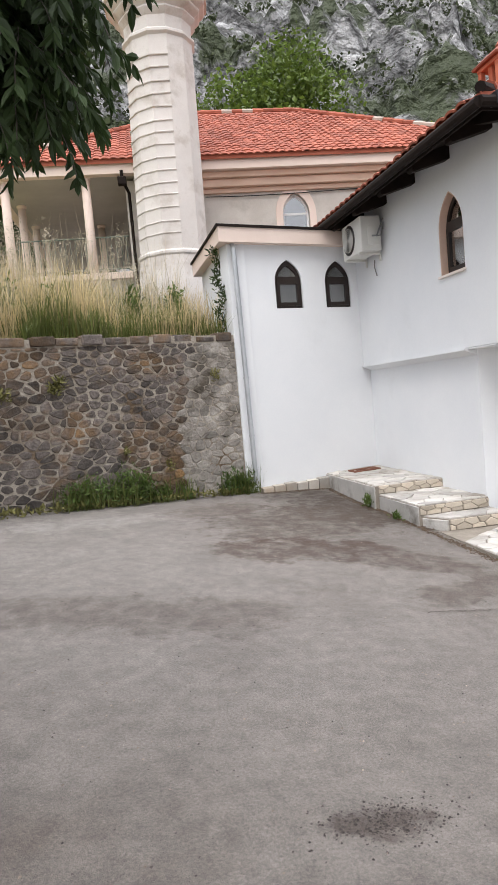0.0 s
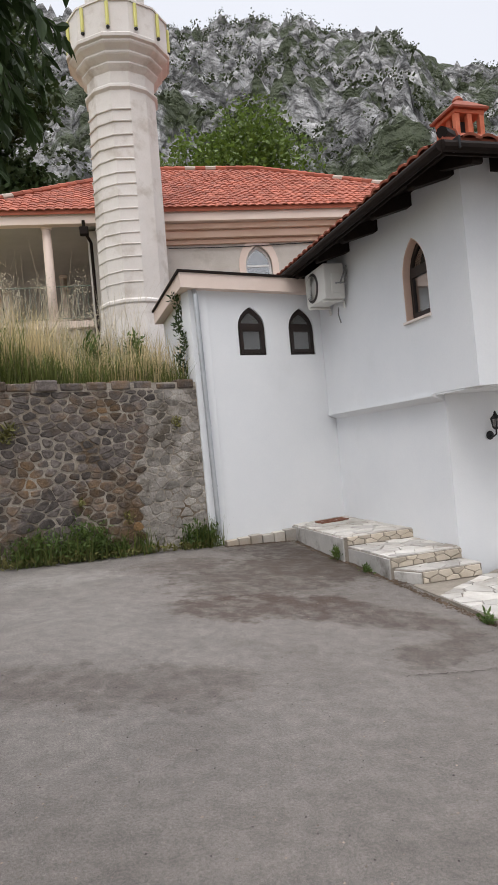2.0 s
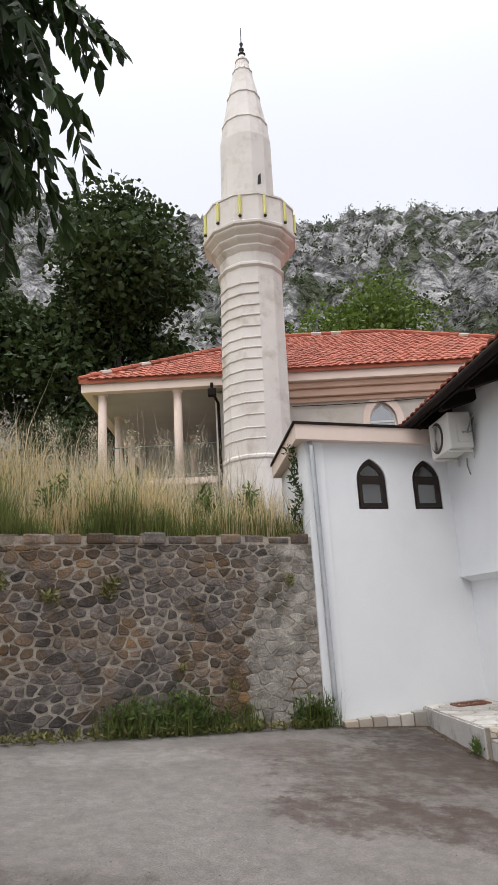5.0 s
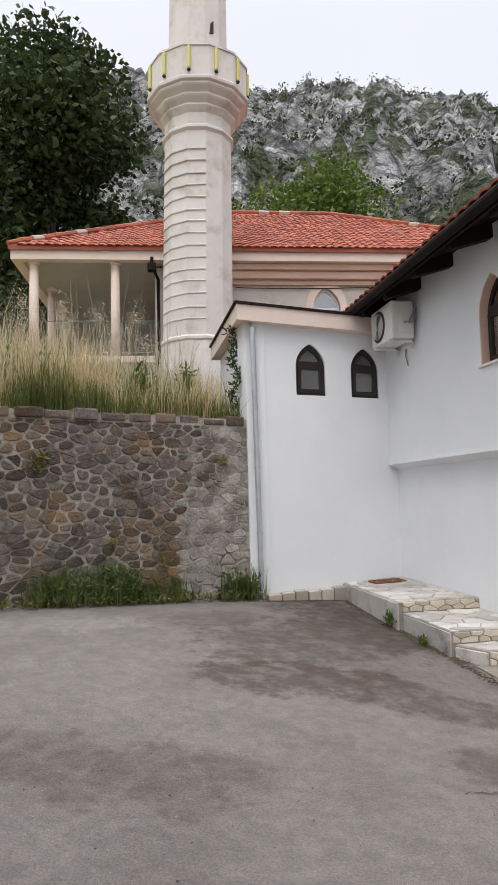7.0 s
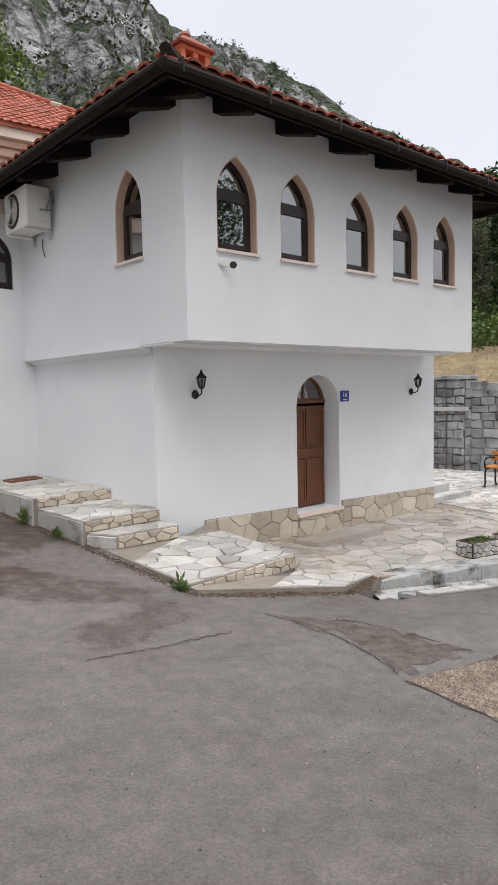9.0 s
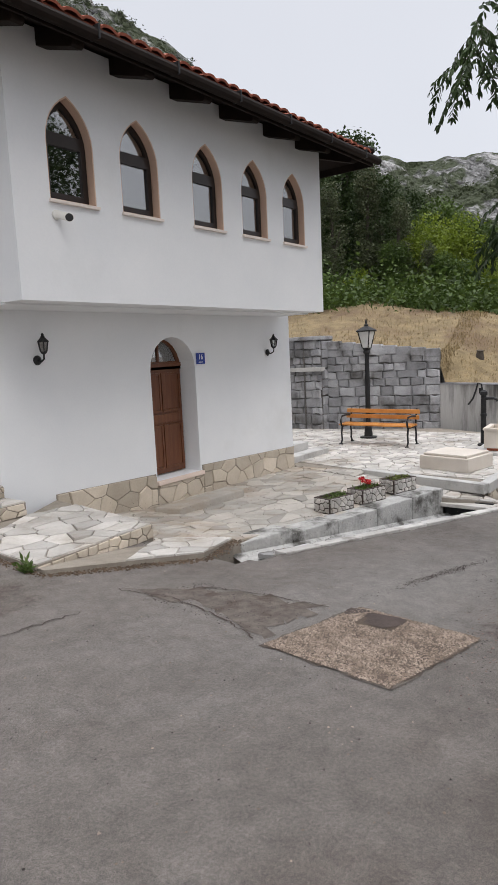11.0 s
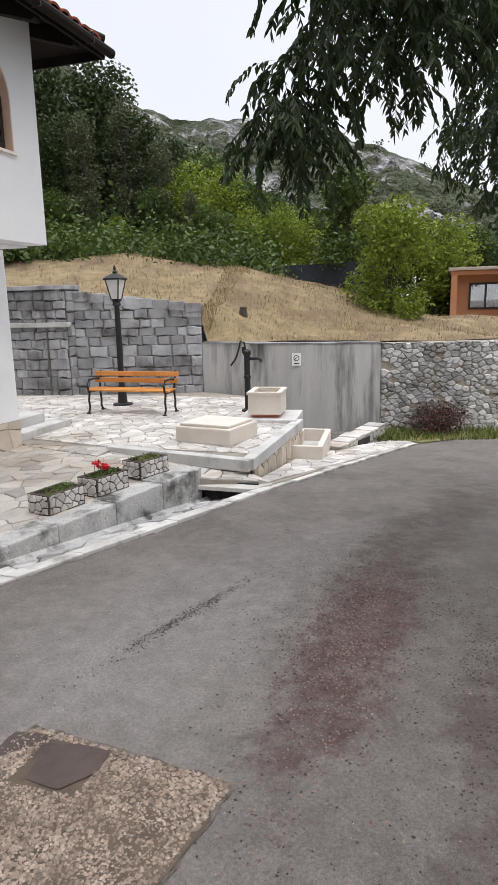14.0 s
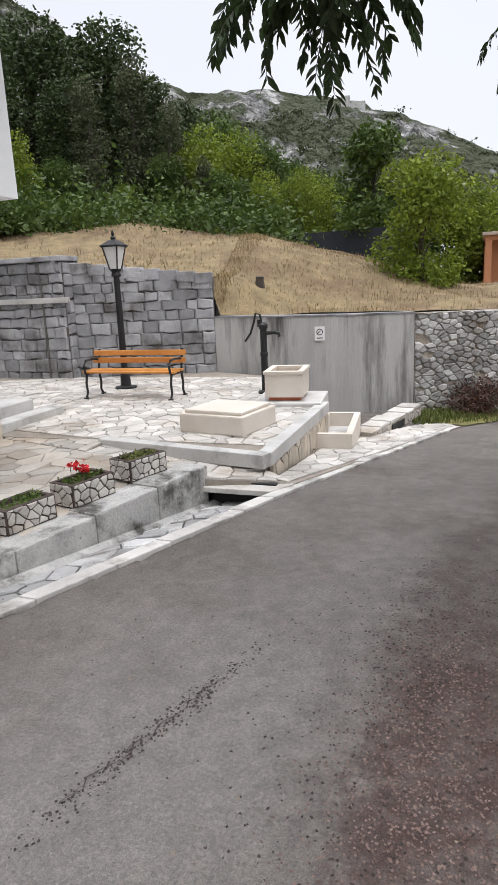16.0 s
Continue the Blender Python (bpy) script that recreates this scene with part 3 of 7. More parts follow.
def stain_and_shade_nodes():
    """Damp and rusty stains, broad tones and the road's painted tree shade lie where they lie on yard and road; each
    has its own ragged outline.
    """
    n, l = M_ASPHALT.node_tree.nodes, M_ASPHALT.node_tree.links
    p = n["Principled BSDF"]
    col = p.inputs["Base Color"].links[0].from_socket
    geo = n.new("ShaderNodeNewGeometry")
    rag = n.new("ShaderNodeTexNoise")
    rag.inputs["Scale"].default_value, rag.inputs["Detail"].default_value, rag.inputs["Roughness"].default_value = 2.4, 12, 0.76
    l.new(geo.outputs["Position"], rag.inputs["Vector"])
    spots = (((-8.2, -1.0), (4.2, 3.4), -10, (0.29, 0.262, 0.235), 0.5, 1.5),
             ((-3.6, -4.4), (2.6, 1.5), -20, (0.15, 0.136, 0.125), 0.35, 1.2),
             ((-1.3, -4.7), (2.6, 0.9), -12, (0.235, 0.22, 0.205), 0.6, 1.0),
             # Darker road asphalt, with the roadside tree's shade also put into its colour
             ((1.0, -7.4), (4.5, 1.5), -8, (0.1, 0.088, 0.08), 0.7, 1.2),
             ((-7.6, 0.9), (1.5, 0.4), 14, (0.3, 0.275, 0.25), 0.6, 0.5),
             ((-4.0, 1.5), (1.0, 2.0), 12, (0.055, 0.04, 0.03), 0.95, 0.4),
             ((-4.8, 0.5), (1.7, 1.3), 25, (0.08, 0.06, 0.046), 0.85, 0.35),
             ((-5.5, -0.8), (1.1, 0.6), -10, (0.07, 0.046, 0.033), 0.8, 0.3),
             ((-4.6, -1.2), (0.5, 1.3), 40, (0.075, 0.052, 0.04), 0.75, 0.3),
             ((-6.45, -5.42), (0.3, 0.14), -5, (0.06, 0.045, 0.037), 0.75, 0.35),
             ((-1.1, -5.65), (1.5, 0.3), -4, (0.062, 0.03, 0.026), 0.85, 0.4),
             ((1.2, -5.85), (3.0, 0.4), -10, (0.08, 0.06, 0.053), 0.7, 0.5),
             ((-7.4, -2.5), (1.9, 0.5), -14, (0.105, 0.085, 0.073), 0.7, 0.35),
             ((-5.9, 1.4), (0.9, 0.5), 20, (0.095, 0.072, 0.058), 0.7, 0.35),
             ((-1.7, -6.4), (1.4, 0.3), -6, (0.075, 0.052, 0.045), 0.75, 0.4),
             ((-4.3, -2.5), (0.7, 0.3), 20, (0.08, 0.06, 0.048), 0.7, 0.3))
    brk = n.new("ShaderNodeTexNoise")
    brk.inputs["Scale"].default_value, brk.inputs["Detail"].default_value, brk.inputs["Roughness"].default_value = 5.5, 8, 0.7
    l.new(geo.outputs["Position"], brk.inputs["Vector"])
    gap = n.new("ShaderNodeMapRange")
    gap.inputs["From Min"].default_value, gap.inputs["From Max"].default_value = 0.4, 0.56
    gap.inputs["To Min"].default_value = 0.45
    l.new(brk.outputs["Fac"], gap.inputs["Value"])
    for (x, y), (a, b), turn, colour, most, edge in spots:
        mp = n.new("ShaderNodeMapping")
        mp.vector_type = "TEXTURE"
        mp.inputs["Location"].default_value = (x, y, 0)
        mp.inputs["Rotation"].default_value = (0, 0, radians(turn))
        mp.inputs["Scale"].default_value = (a, b, 50)
        l.new(geo.outputs["Position"], mp.inputs["Vector"])
        ln = n.new("ShaderNodeVectorMath")
        ln.operation = "LENGTH"
        l.new(mp.outputs[0], ln.inputs[0])
        ad = n.new("ShaderNodeMath")
        ad.operation = "MULTIPLY_ADD"
        ad.inputs[1].default_value = 2.7
        l.new(rag.outputs["Fac"], ad.inputs[0])
        l.new(ln.outputs["Value"], ad.inputs[2])
        mr = n.new("ShaderNodeMapRange")
        mr.inputs["From Min"].default_value, mr.inputs["From Max"].default_value = 2.15 - edge / 2, 2.15 + edge / 2
        mr.inputs["To Min"].default_value, mr.inputs["To Max"].default_value = most, 0.0
        l.new(ad.outputs[0], mr.inputs["Value"])
        mx = n.new("ShaderNodeMix")
        mx.data_type = "RGBA"
        if edge < 0.6:
            mu = n.new("ShaderNodeMath")
            mu.operation = "MULTIPLY"
            l.new(mr.outputs[0], mu.inputs[0])
            l.new(gap.outputs[0], mu.inputs[1])
            l.new(mu.outputs[0], mx.inputs[0])
        else:
            l.new(mr.outputs[0], mx.inputs[0])
        l.new(col, mx.inputs[6])
        mx.inputs[7].default_value = (*colour, 1)
        col = mx.outputs[2]
    for scale, lo, hi, a, b in ((260, 0.35, 0.65, 0.66, 1.34), (70, 0.35, 0.65, 0.84, 1.16), (9, 0.35, 0.65, 0.9, 1.1)):
        g = n.new("ShaderNodeTexNoise")
        g.inputs["Scale"].default_value, g.inputs["Detail"].default_value = scale, 3
        l.new(geo.outputs["Position"], g.inputs["Vector"])
        mr = n.new("ShaderNodeMapRange")
        for key, val in (("From Min", lo), ("From Max", hi), ("To Min", a), ("To Max", b)):
            mr.inputs[key].default_value = val
        l.new(g.outputs["Fac"], mr.inputs["Value"])
        hs = n.new("ShaderNodeHueSaturation")
        l.new(mr.outputs[0], hs.inputs["Value"])
        l.new(col, hs.inputs["Color"])
        col = hs.outputs[0]
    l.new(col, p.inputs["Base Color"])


stain_and_shade_nodes()
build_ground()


# ---------------------------------------------------------------- the white house
HX0, HX1, LX0, LX1, FY, UZ0, UZ1 = -2.59, 3.25, -2.45, 3.55, -0.92, 2.4, 4.93
SILL, SPRING, APEX = 3.43, 4.02, 4.5
WZ = 5.05                     # wall head under the open eaves
FRONT = axes((0, FY, 0), (1, 0, 0), (0, 0, 1), (0, 1, 0))
LOWER = axes((0, 0, 0), (1, 0, 0), (0, 0, 1), (0, 1, 0))
SIDE = axes((HX0, 0, 0), (0, 1, 0), (0, 0, 1), (1, 0, 0))
LSIDE = axes((LX0, 0, 0), (0, 1, 0), (0, 0, 1), (1, 0, 0))
FWIN = [(-2.15, -1.54), (-1.16, -0.55), (0.06, 0.67), (1.09, 1.71), (2.12, 2.74)]
SWIN = (-0.07, 0.54)
DOOR = (0.0, 0.94, 0.0, 2.05)


def wall(name, bm, label, material=M_WHITE):
    return tagged(part(name, bm, material), label, "wall", kind="structure")


door_hole = round_arch(DOOR[0], DOOR[1], DOOR[2], DOOR[3])
wall("wall_front_lower", panel([(LX0, -0.7), (LX1, -0.7), (LX1, UZ0), (LX0, UZ0)], [door_hole], 0.4, LOWER), "white rendered ground-floor wall with an arched doorway")
wall("wall_front_upper", panel([(HX0, UZ0), (HX1, UZ0), (HX1, WZ), (HX0, WZ)], [ogive(a, b, SILL, SPRING, APEX) for a, b in FWIN], 0.3, FRONT), "white rendered overhanging upper wall with five pointed windows")
wall("wall_side_upper", panel([(FY + 0.3, UZ0 + 0.003), (5.6, UZ0 + 0.003), (5.6, WZ), (FY + 0.3, WZ)], [ogive(*SWIN, SILL, SPRING, APEX)], 0.3, SIDE), "white rendered upper side wall with one pointed window")
wall("wall_side_lower", panel([(0.4, -0.7), (5.6, -0.7), (5.6, UZ0), (0.4, UZ0)], [], 0.4, LSIDE), "white rendered lower side wall beside the stone steps")
wall("wall_east_upper", box((HX1 - 0.3, FY + 0.3, UZ0 + 0.003), (HX1, 5.6, WZ)), "white rendered east wall")
wall("wall_east_lower", box((LX1 - 0.4, 0.4, -0.9), (LX1, 5.6, UZ0 - 0.005)), "white rendered lower east wall")
wall("wall_north", box((HX0, 5.6, -0.7), (LX1, 5.9, WZ)), "white rendered rear wall")
tagged(part("floor_upper", box((HX0 + 0.31, FY + 0.31, UZ0 + 0.003), (HX1 - 0.31, 5.59, UZ0 + 0.2)), M_WHITE), "white painted floor slab between the storeys", "floor", kind="structure")
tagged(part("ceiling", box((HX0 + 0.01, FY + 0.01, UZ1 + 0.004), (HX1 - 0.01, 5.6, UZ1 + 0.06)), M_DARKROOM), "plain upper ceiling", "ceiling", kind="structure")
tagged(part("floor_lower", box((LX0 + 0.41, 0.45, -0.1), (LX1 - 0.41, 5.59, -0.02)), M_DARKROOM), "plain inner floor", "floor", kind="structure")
tagged(part("trim_ledge", prism([(0.0, 2.3), (0.0, 2.4), (-0.17, 2.4), (-0.17, 2.37)], 0.0, 3.4, axes((LX0 - 0.003, 0.02, 0), (1, 0, 0), (0, 0, 1), (0, 1, 0))), M_WHITE), "sloping white ledge under the upper storey", "trim", kind="structure")
tagged(part("soffit", box((HX0 + 0.004, FY + 0.3, UZ0 - 0.02), (HX1 - 0.004, -0.002, UZ0 - 0.001)), M_WHITE), "white underside of the overhang", "soffit", kind="structure")


def window(name, m, u0, u1, v0, spring, apex, label, reveal=M_PEACH, sill=True, deep=0.115, lower_rail=True, curtain=True, transom=0.62):
    """A pointed window: peach reveal lining, dark frame with a transom, two panes, sill."""
    w = thing(name, label, "window", kind="structure")
    outer = ogive(u0, u1, v0, spring, apex)
    if reveal:
        part("reveal", ring_panel(ogive(u0, u1, v0, spring, apex, grow=0.004), ogive(u0, u1, v0, spring, apex, grow=-0.012), 0.006, deep, m), reveal, w, "peach painted reveal")
    fo, fi = ogive(u0, u1, v0, spring, apex, grow=-0.004), ogive(u0, u1, v0, spring, apex, grow=-0.06)
    part("window_frame", ring_panel(fo, fi, deep, deep + 0.06, m), M_FRAME, w)
    tz = v0 + (apex - v0) * transom
    part("transom", box((u0 + 0.05, tz - 0.05, deep - 0.015), (u1 - 0.05, tz + 0.05, deep + 0.055), 0.008, m), M_FRAME, w)
    sash = [(u0 + 0.04, v0 + 0.04), (u1 - 0.04, v0 + 0.04), (u1 - 0.04, tz - 0.04), (u0 + 0.04, tz - 0.04)]
    sash_in = [(u0 + 0.095, v0 + 0.1), (u1 - 0.095, v0 + 0.1), (u1 - 0.095, tz - 0.085), (u0 + 0.095, tz - 0.085)]
    part("sash", ring_panel(sash, sash_in, deep - 0.02, deep + 0.03, m), M_FRAME, w)
    for q in (prism(sash_in, deep + 0.005, deep + 0.013, m), prism(ogive(u0 + 0.04, u1 - 0.04, tz + 0.045, max(spring, tz + 0.05), apex - 0.06), deep + 0.02, deep + 0.028, m)):
        g = part("pane", q, M_GLASS, w)
        g.visible_shadow = False
    if sill:
        part("window_sill", box((u0 - 0.02, v0 - 0.035, -0.04), (u1 + 0.02, v0 - 0.002, deep), 0.006, m), M_SILL, w)
    # Added pleated white sheet that stands in for sky brightness on the glass
    if curtain:
        bm = bmesh.new()
        n = 24
        cols = [[bm.verts.new((u0 + 0.05 + (u1 - u0 - 0.1) * i / n, v, deep + 0.11 + 0.012 * math.sin(i * 1.9))) for v in (v0 + 0.05, apex - 0.05)] for i in range(n + 1)]
        for a, b in zip(cols, cols[1:]):
            bm.faces.new((a[0], b[0], b[1], a[1]))
        bmesh.ops.transform(bm, matrix=m, verts=bm.verts)
        c = part("curtain", bm, M_PANEBACKING)
        tagged(c, "white sheet added behind the window to brighten its panes", "curtain", "curtains of the house")
    return w


for i, (a, b) in enumerate(FWIN):
    window(f"window_{i + 1}", FRONT, a, b, SILL, SPRING, APEX, "dark brown pointed-arch window with a peach reveal")
window("window_6", SIDE, *SWIN, SILL, SPRING, APEX, "dark brown narrow pointed window, partly open", curtain=False)


def front_door():
    d = thing("door_1", "brown panelled wooden door in an arched white doorway", "door", kind="structure")
    part("door_leaf", prism([(0.02, 0.02), (0.92, 0.02), (0.92, 1.62), (0.02, 1.62)], 0.3, 0.35, LOWER, bevel=0.004), M_DOOR, d)
    for u0, u1 in ((0.1, 0.43), (0.51, 0.84)):
        for v0, v1 in ((0.12, 0.72), (0.98, 1.5)):
            part("door_panel", box((u0, v0, 0.28), (u1, v1, 0.3), 0.008, LOWER), M_DOOR, d)
            part("panel_moulding", ring_panel([(u0 - 0.03, v0 - 0.03), (u1 + 0.03, v0 - 0.03), (u1 + 0.03, v1 + 0.03), (u0 - 0.03, v1 + 0.03)], [(u0, v0), (u1, v0), (u1, v1), (u0, v1)], 0.27, 0.3, LOWER), M_DOOR, d)
    part("middle_panel", box((0.1, 0.78, 0.282), (0.84, 0.92, 0.3), 0.008, LOWER), M_DOOR, d)
    part("door_rail", box((0.0, 1.62, 0.28), (0.94, 1.68, 0.36), 0.004, LOWER), M_DOOR, d)
    part("fanlight_bar", box((0.45, 1.68, 0.3), (0.49, 2.03, 0.35), 0.004, LOWER), M_DOOR, d)
    arc = [(u, v) for u, v in round_arch(0.0, 0.94, 1.68, 2.05)]
    inner = [(0.47 + (u - 0.47) * 0.86, 1.7 + (v - 1.68) * 0.84) for u, v in arc]
    part("fanlight_frame", ring_panel(arc, inner, 0.3, 0.36, LOWER), M_DOOR, d)
    g = part("pane", prism(inner, 0.32, 0.328, LOWER), M_GLASS, d)
    part("door_handle", tube([LOWER @ Vector(p) for p in ((0.1, 0.98, 0.29), (0.1, 0.98, 0.24), (0.21, 0.98, 0.24))], 0.011), M_ZINC, d, "small metal handle")
    part("lock_plate", box((0.07, 0.82, 0.288), (0.13, 1.04, 0.298), 0.002, LOWER), M_ZINC, d)
    tagged(part("threshold", box((-0.03, -0.06, -0.06), (0.97, -0.002, 0.3), 0.008, LOWER), M_PEACHPALE), "pale stone door threshold", "threshold", kind="structure")
    tagged(part("doorstep", prism([(-0.45, -0.35), (1.2, -0.36), (1.05, -0.75), (-0.3, -0.7)], -0.5, -0.255, bevel=0.02), M_PAVEWORN), "low worn stone step before the door", "step", kind="structure")
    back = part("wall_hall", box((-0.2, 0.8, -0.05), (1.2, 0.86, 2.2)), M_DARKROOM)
    tagged(back, "dark inner wall behind the door", "wall", kind="structure")


front_door()


# ---------------------------------------------------------------- the house roof
EX0, EX1, EY0, EY1, EZ = -3.2, 4.0, -1.53, 6.6, 4.86


def hip_roof(name, x0, x1, y0, y1, z, tan, tile, label, m=None, thick=0.12, front_only=False, most=300, first=None):
    """A hipped roof: boarding, and rows of curved tiles on every slope that can be seen."""
    m = m or Matrix.Identity(4)
    half = (y1 - y0) / 2
    if x1 - x0 < y1 - y0:
        half = (x1 - x0) / 2
        ra, rb = Vector(((x0 + x1) / 2, y0 + half, z + half * tan)), Vector(((x0 + x1) / 2, y1 - half, z + half * tan))
    else:
        ra, rb = Vector((x0 + half, (y0 + y1) / 2, z + half * tan)), Vector((x1 - half, (y0 + y1) / 2, z + half * tan))
    c = [Vector(p) for p in ((x0, y0, z), (x1, y0, z), (x1, y1, z), (x0, y1, z))]
    long_x = x1 - x0 >= y1 - y0
    slopes = [(c[0], c[1], rb, ra), (c[1], c[2], rb), (c[2], c[3], ra, rb), (c[3], c[0], ra)] if long_x else [(c[0], c[1], ra), (c[1], c[2], rb, ra), (c[2], c[3], rb), (c[3], c[0], ra, rb)]
    roof = thing(name, label, "roof")
    verts, faces = [m @ p for p in c] + [m @ ra, m @ rb] + [m @ (p - Vector((0, 0, thick))) for p in c], []
    def idx(p):
        for k, q in enumerate(c + [ra, rb]):
            if (q - p).length < 1e-6:
                return k
    for s in slopes:
        faces.append([idx(p) for p in s])
    for k in range(4):
        faces.append([k, 6 + k, 6 + (k + 1) % 4, (k + 1) % 4])
    obj_from("roof_deck", verts, faces, M_TILE, roof)
    pieces = []
    tw, tl = tile
    for si, s in enumerate(slopes):
        if front_only and si == 2:
            continue
        a, b = s[0], s[1]
        u = (b - a).normalized()
        n = u.cross(Vector((0, 0, 1)))
        top = s[2] if len(s) == 3 else (s[2] + s[3]) / 2
        up = (top - a) - u * (top - a).dot(u)
        run = up.length
        up = up.normalized()
        out = u.cross(up)
        length = (b - a).length
        ua = (s[-1] - a).dot(u)
        ub = (s[2] - a).dot(u) if len(s) == 4 else ua
        for r in range(int(run / tl)):
            v = r * tl
            lo, hi = ua * (v + tl * 0.4) / run, length - (length - ub) * (v + tl * 0.4) / run
            k0, k1 = math.ceil(lo / tw), math.floor(hi / tw)
            for k in range(k0, k1):
                pieces.append((si, a + u * (k + 0.5) * tw + up * (v - 0.04), u, up, out))
    prof = [(-0.5, 0.0), (-0.36, 0.3), (-0.12, 0.42), (0.12, 0.36), (0.34, 0.1), (0.5, 0.02)]
    me_v = [(p * tw, 0, 0.012 + q * tw * 0.36) for p, q in prof] + [(p * tw, tl * 1.12, -0.012 + q * tw * 0.36) for p, q in prof] + [(p * tw, 0, 0.0 + q * tw * 0.36 - 0.016) for p, q in prof]
    k = len(prof)
    me_f = [(i, i + 1, k + i + 1, k + i) for i in range(k - 1)] + [(2 * k + i, 2 * k + i + 1, i + 1, i) for i in range(k - 1)]
    shared = bpy.data.meshes.new("roof_tile")
    shared.from_pydata(me_v, [], me_f)
    shared.materials.append(M_TILE)
    if first:
        pieces.sort(key=lambda q: first(m @ q[1]))
    rv, rf = [], []
    rnd = random.Random(7)
    for i, (si, p, u, up, out) in enumerate(pieces):
        t = axes(p + out * rnd.uniform(0, 0.012), u, up, out) @ pose(0, 0, 0, rnd.uniform(-1, 1), 0, rnd.uniform(-1.5, 1.5))
        if i < most:
            o = new("roof_tile", shared)
            o.parent = roof
            o.matrix_world = m @ t
        else:
            q = len(rv)
            rv += [m @ t @ Vector(x) for x in me_v]
            rf += [[q + j for j in f] for f in me_f]
    if rv:
        tagged(obj_from("roof_tile_rest", rv, rf, M_TILE, roof), kind="stuff")
    for p, q in ((c[0], ra), (c[1], rb if long_x else ra), (ra, rb), (c[3], ra if long_x else rb), (c[2], rb)):
        d = q - p
        steps = max(1, int(d.length / 0.38))
        for i in range(steps):
            e = p + d * (i / steps) + Vector((0, 0, 0.045))
            f = p + d * ((i + 1.12) / steps) + Vector((0, 0, 0.035))
            part("ridge_tile", tube([m @ e, m @ f], [0.06 if i == 0 and p.z < q.z else 0.105, 0.09], 8), M_DARKWOOD if i == 0 and tile[0] < 0.23 else M_TILE if rnd.random() < 0.8 else M_MORTAR, roof)
    return roof


hip_roof("roof", EX0, EX1, EY0, EY1, EZ + 0.1, 0.33, (0.22, 0.34), "red clay tiled hipped roof of the white house", first=lambda p: p.y + 0.5 * p.x, thick=0.05)


def eaves():
    e = thing("eaves", "dark stained timber eaves boarding with gutter", "eaves", kind="structure")
    rise = 0.33
    for name, o, u, v, length, run in (("front", (EX0, EY0), (1, 0), (0, 1), EX1 - EX0, 0.95), ("west", (EX0, EY0), (0, 1), (1, 0), HY1 - EY0, 0.95), ("east", (EX1, EY0), (0, 1), (-1, 0), HY1 - EY0, 1.1)):
        b = bmesh.new()
        rings = []
        for d in (0.02, run):
            for h in (0.015, 0.045):
                a0, a1 = d, length - (d if name == "front" else 0)
                rings.append([b.verts.new((o[0] + u[0] * a + v[0] * d, o[1] + u[1] * a + v[1] * d, EZ + h + rise * d)) for a in (a0, a1)])
        for p, q in ((0, 2), (1, 3), (0, 1), (2, 3)):
            b.faces.new((rings[p][0], rings[p][1], rings[q][1], rings[q][0]))
        part("eave_boarding", b, M_DARKWOOD, e)
    for lo, hi in (((EX0, EY0, EZ - 0.09), (EX1, EY0 + 0.03, EZ + 0.03)), ((EX0, EY0 + 0.033, EZ - 0.09), (EX0 + 0.03, HY1, EZ + 0.03)), ((EX1 - 0.03, EY0 + 0.033, EZ - 0.09), (EX1, HY1, EZ + 0.03))):
        part("fascia", box(lo, hi, 0.004), M_DARKWOOD, e)
    for pts in (((EX0 - 0.06, EY0 - 0.065, EZ - 0.03), (EX1 + 0.06, EY0 - 0.065, EZ - 0.01)), ((EX0 - 0.065, EY0 - 0.06, EZ - 0.03), (EX0 - 0.065, HY1, EZ - 0.01))):
        part("gutter", tube([pts[0], pts[1]], 0.062, 10), M_DARKWOOD, e)
    for k in range(7):
        x = EX0 + 0.1 + k * 1.1
        part("gutter_bracket", box((x, EY0 - 0.13, EZ - 0.07), (x + 0.025, EY0, EZ + 0.06), 0.004), M_IRON, e)
    for x in (-2.75, -2.1, -1.15, -0.2, 0.75, 1.75, 2.6, 3.4):
        part("rafter_end", prism([(0, 0), (0.66, 0.218), (0.66, 0.03), (0.03, -0.165), (0, -0.15)], -0.07, 0.07, axes((x, EY0 + 0.06, EZ + 0.03), (0, 1, 0), (0, 0, 1), (-1, 0, 0)), bevel=0.008), M_DARKWOOD, e)
    for y in (-0.75, 0.2, 1.15, 2.1, 3.0):
        part("rafter_end", prism([(0, 0), (0.66, 0.218), (0.66, 0.03), (0.03, -0.165), (0, -0.15)], -0.07, 0.07, axes((EX0 + 0.06, y, EZ + 0.03), (1, 0, 0), (0, 0, 1), (0, -1, 0)), bevel=0.008), M_DARKWOOD, e)


HY1 = 6.5
eaves()


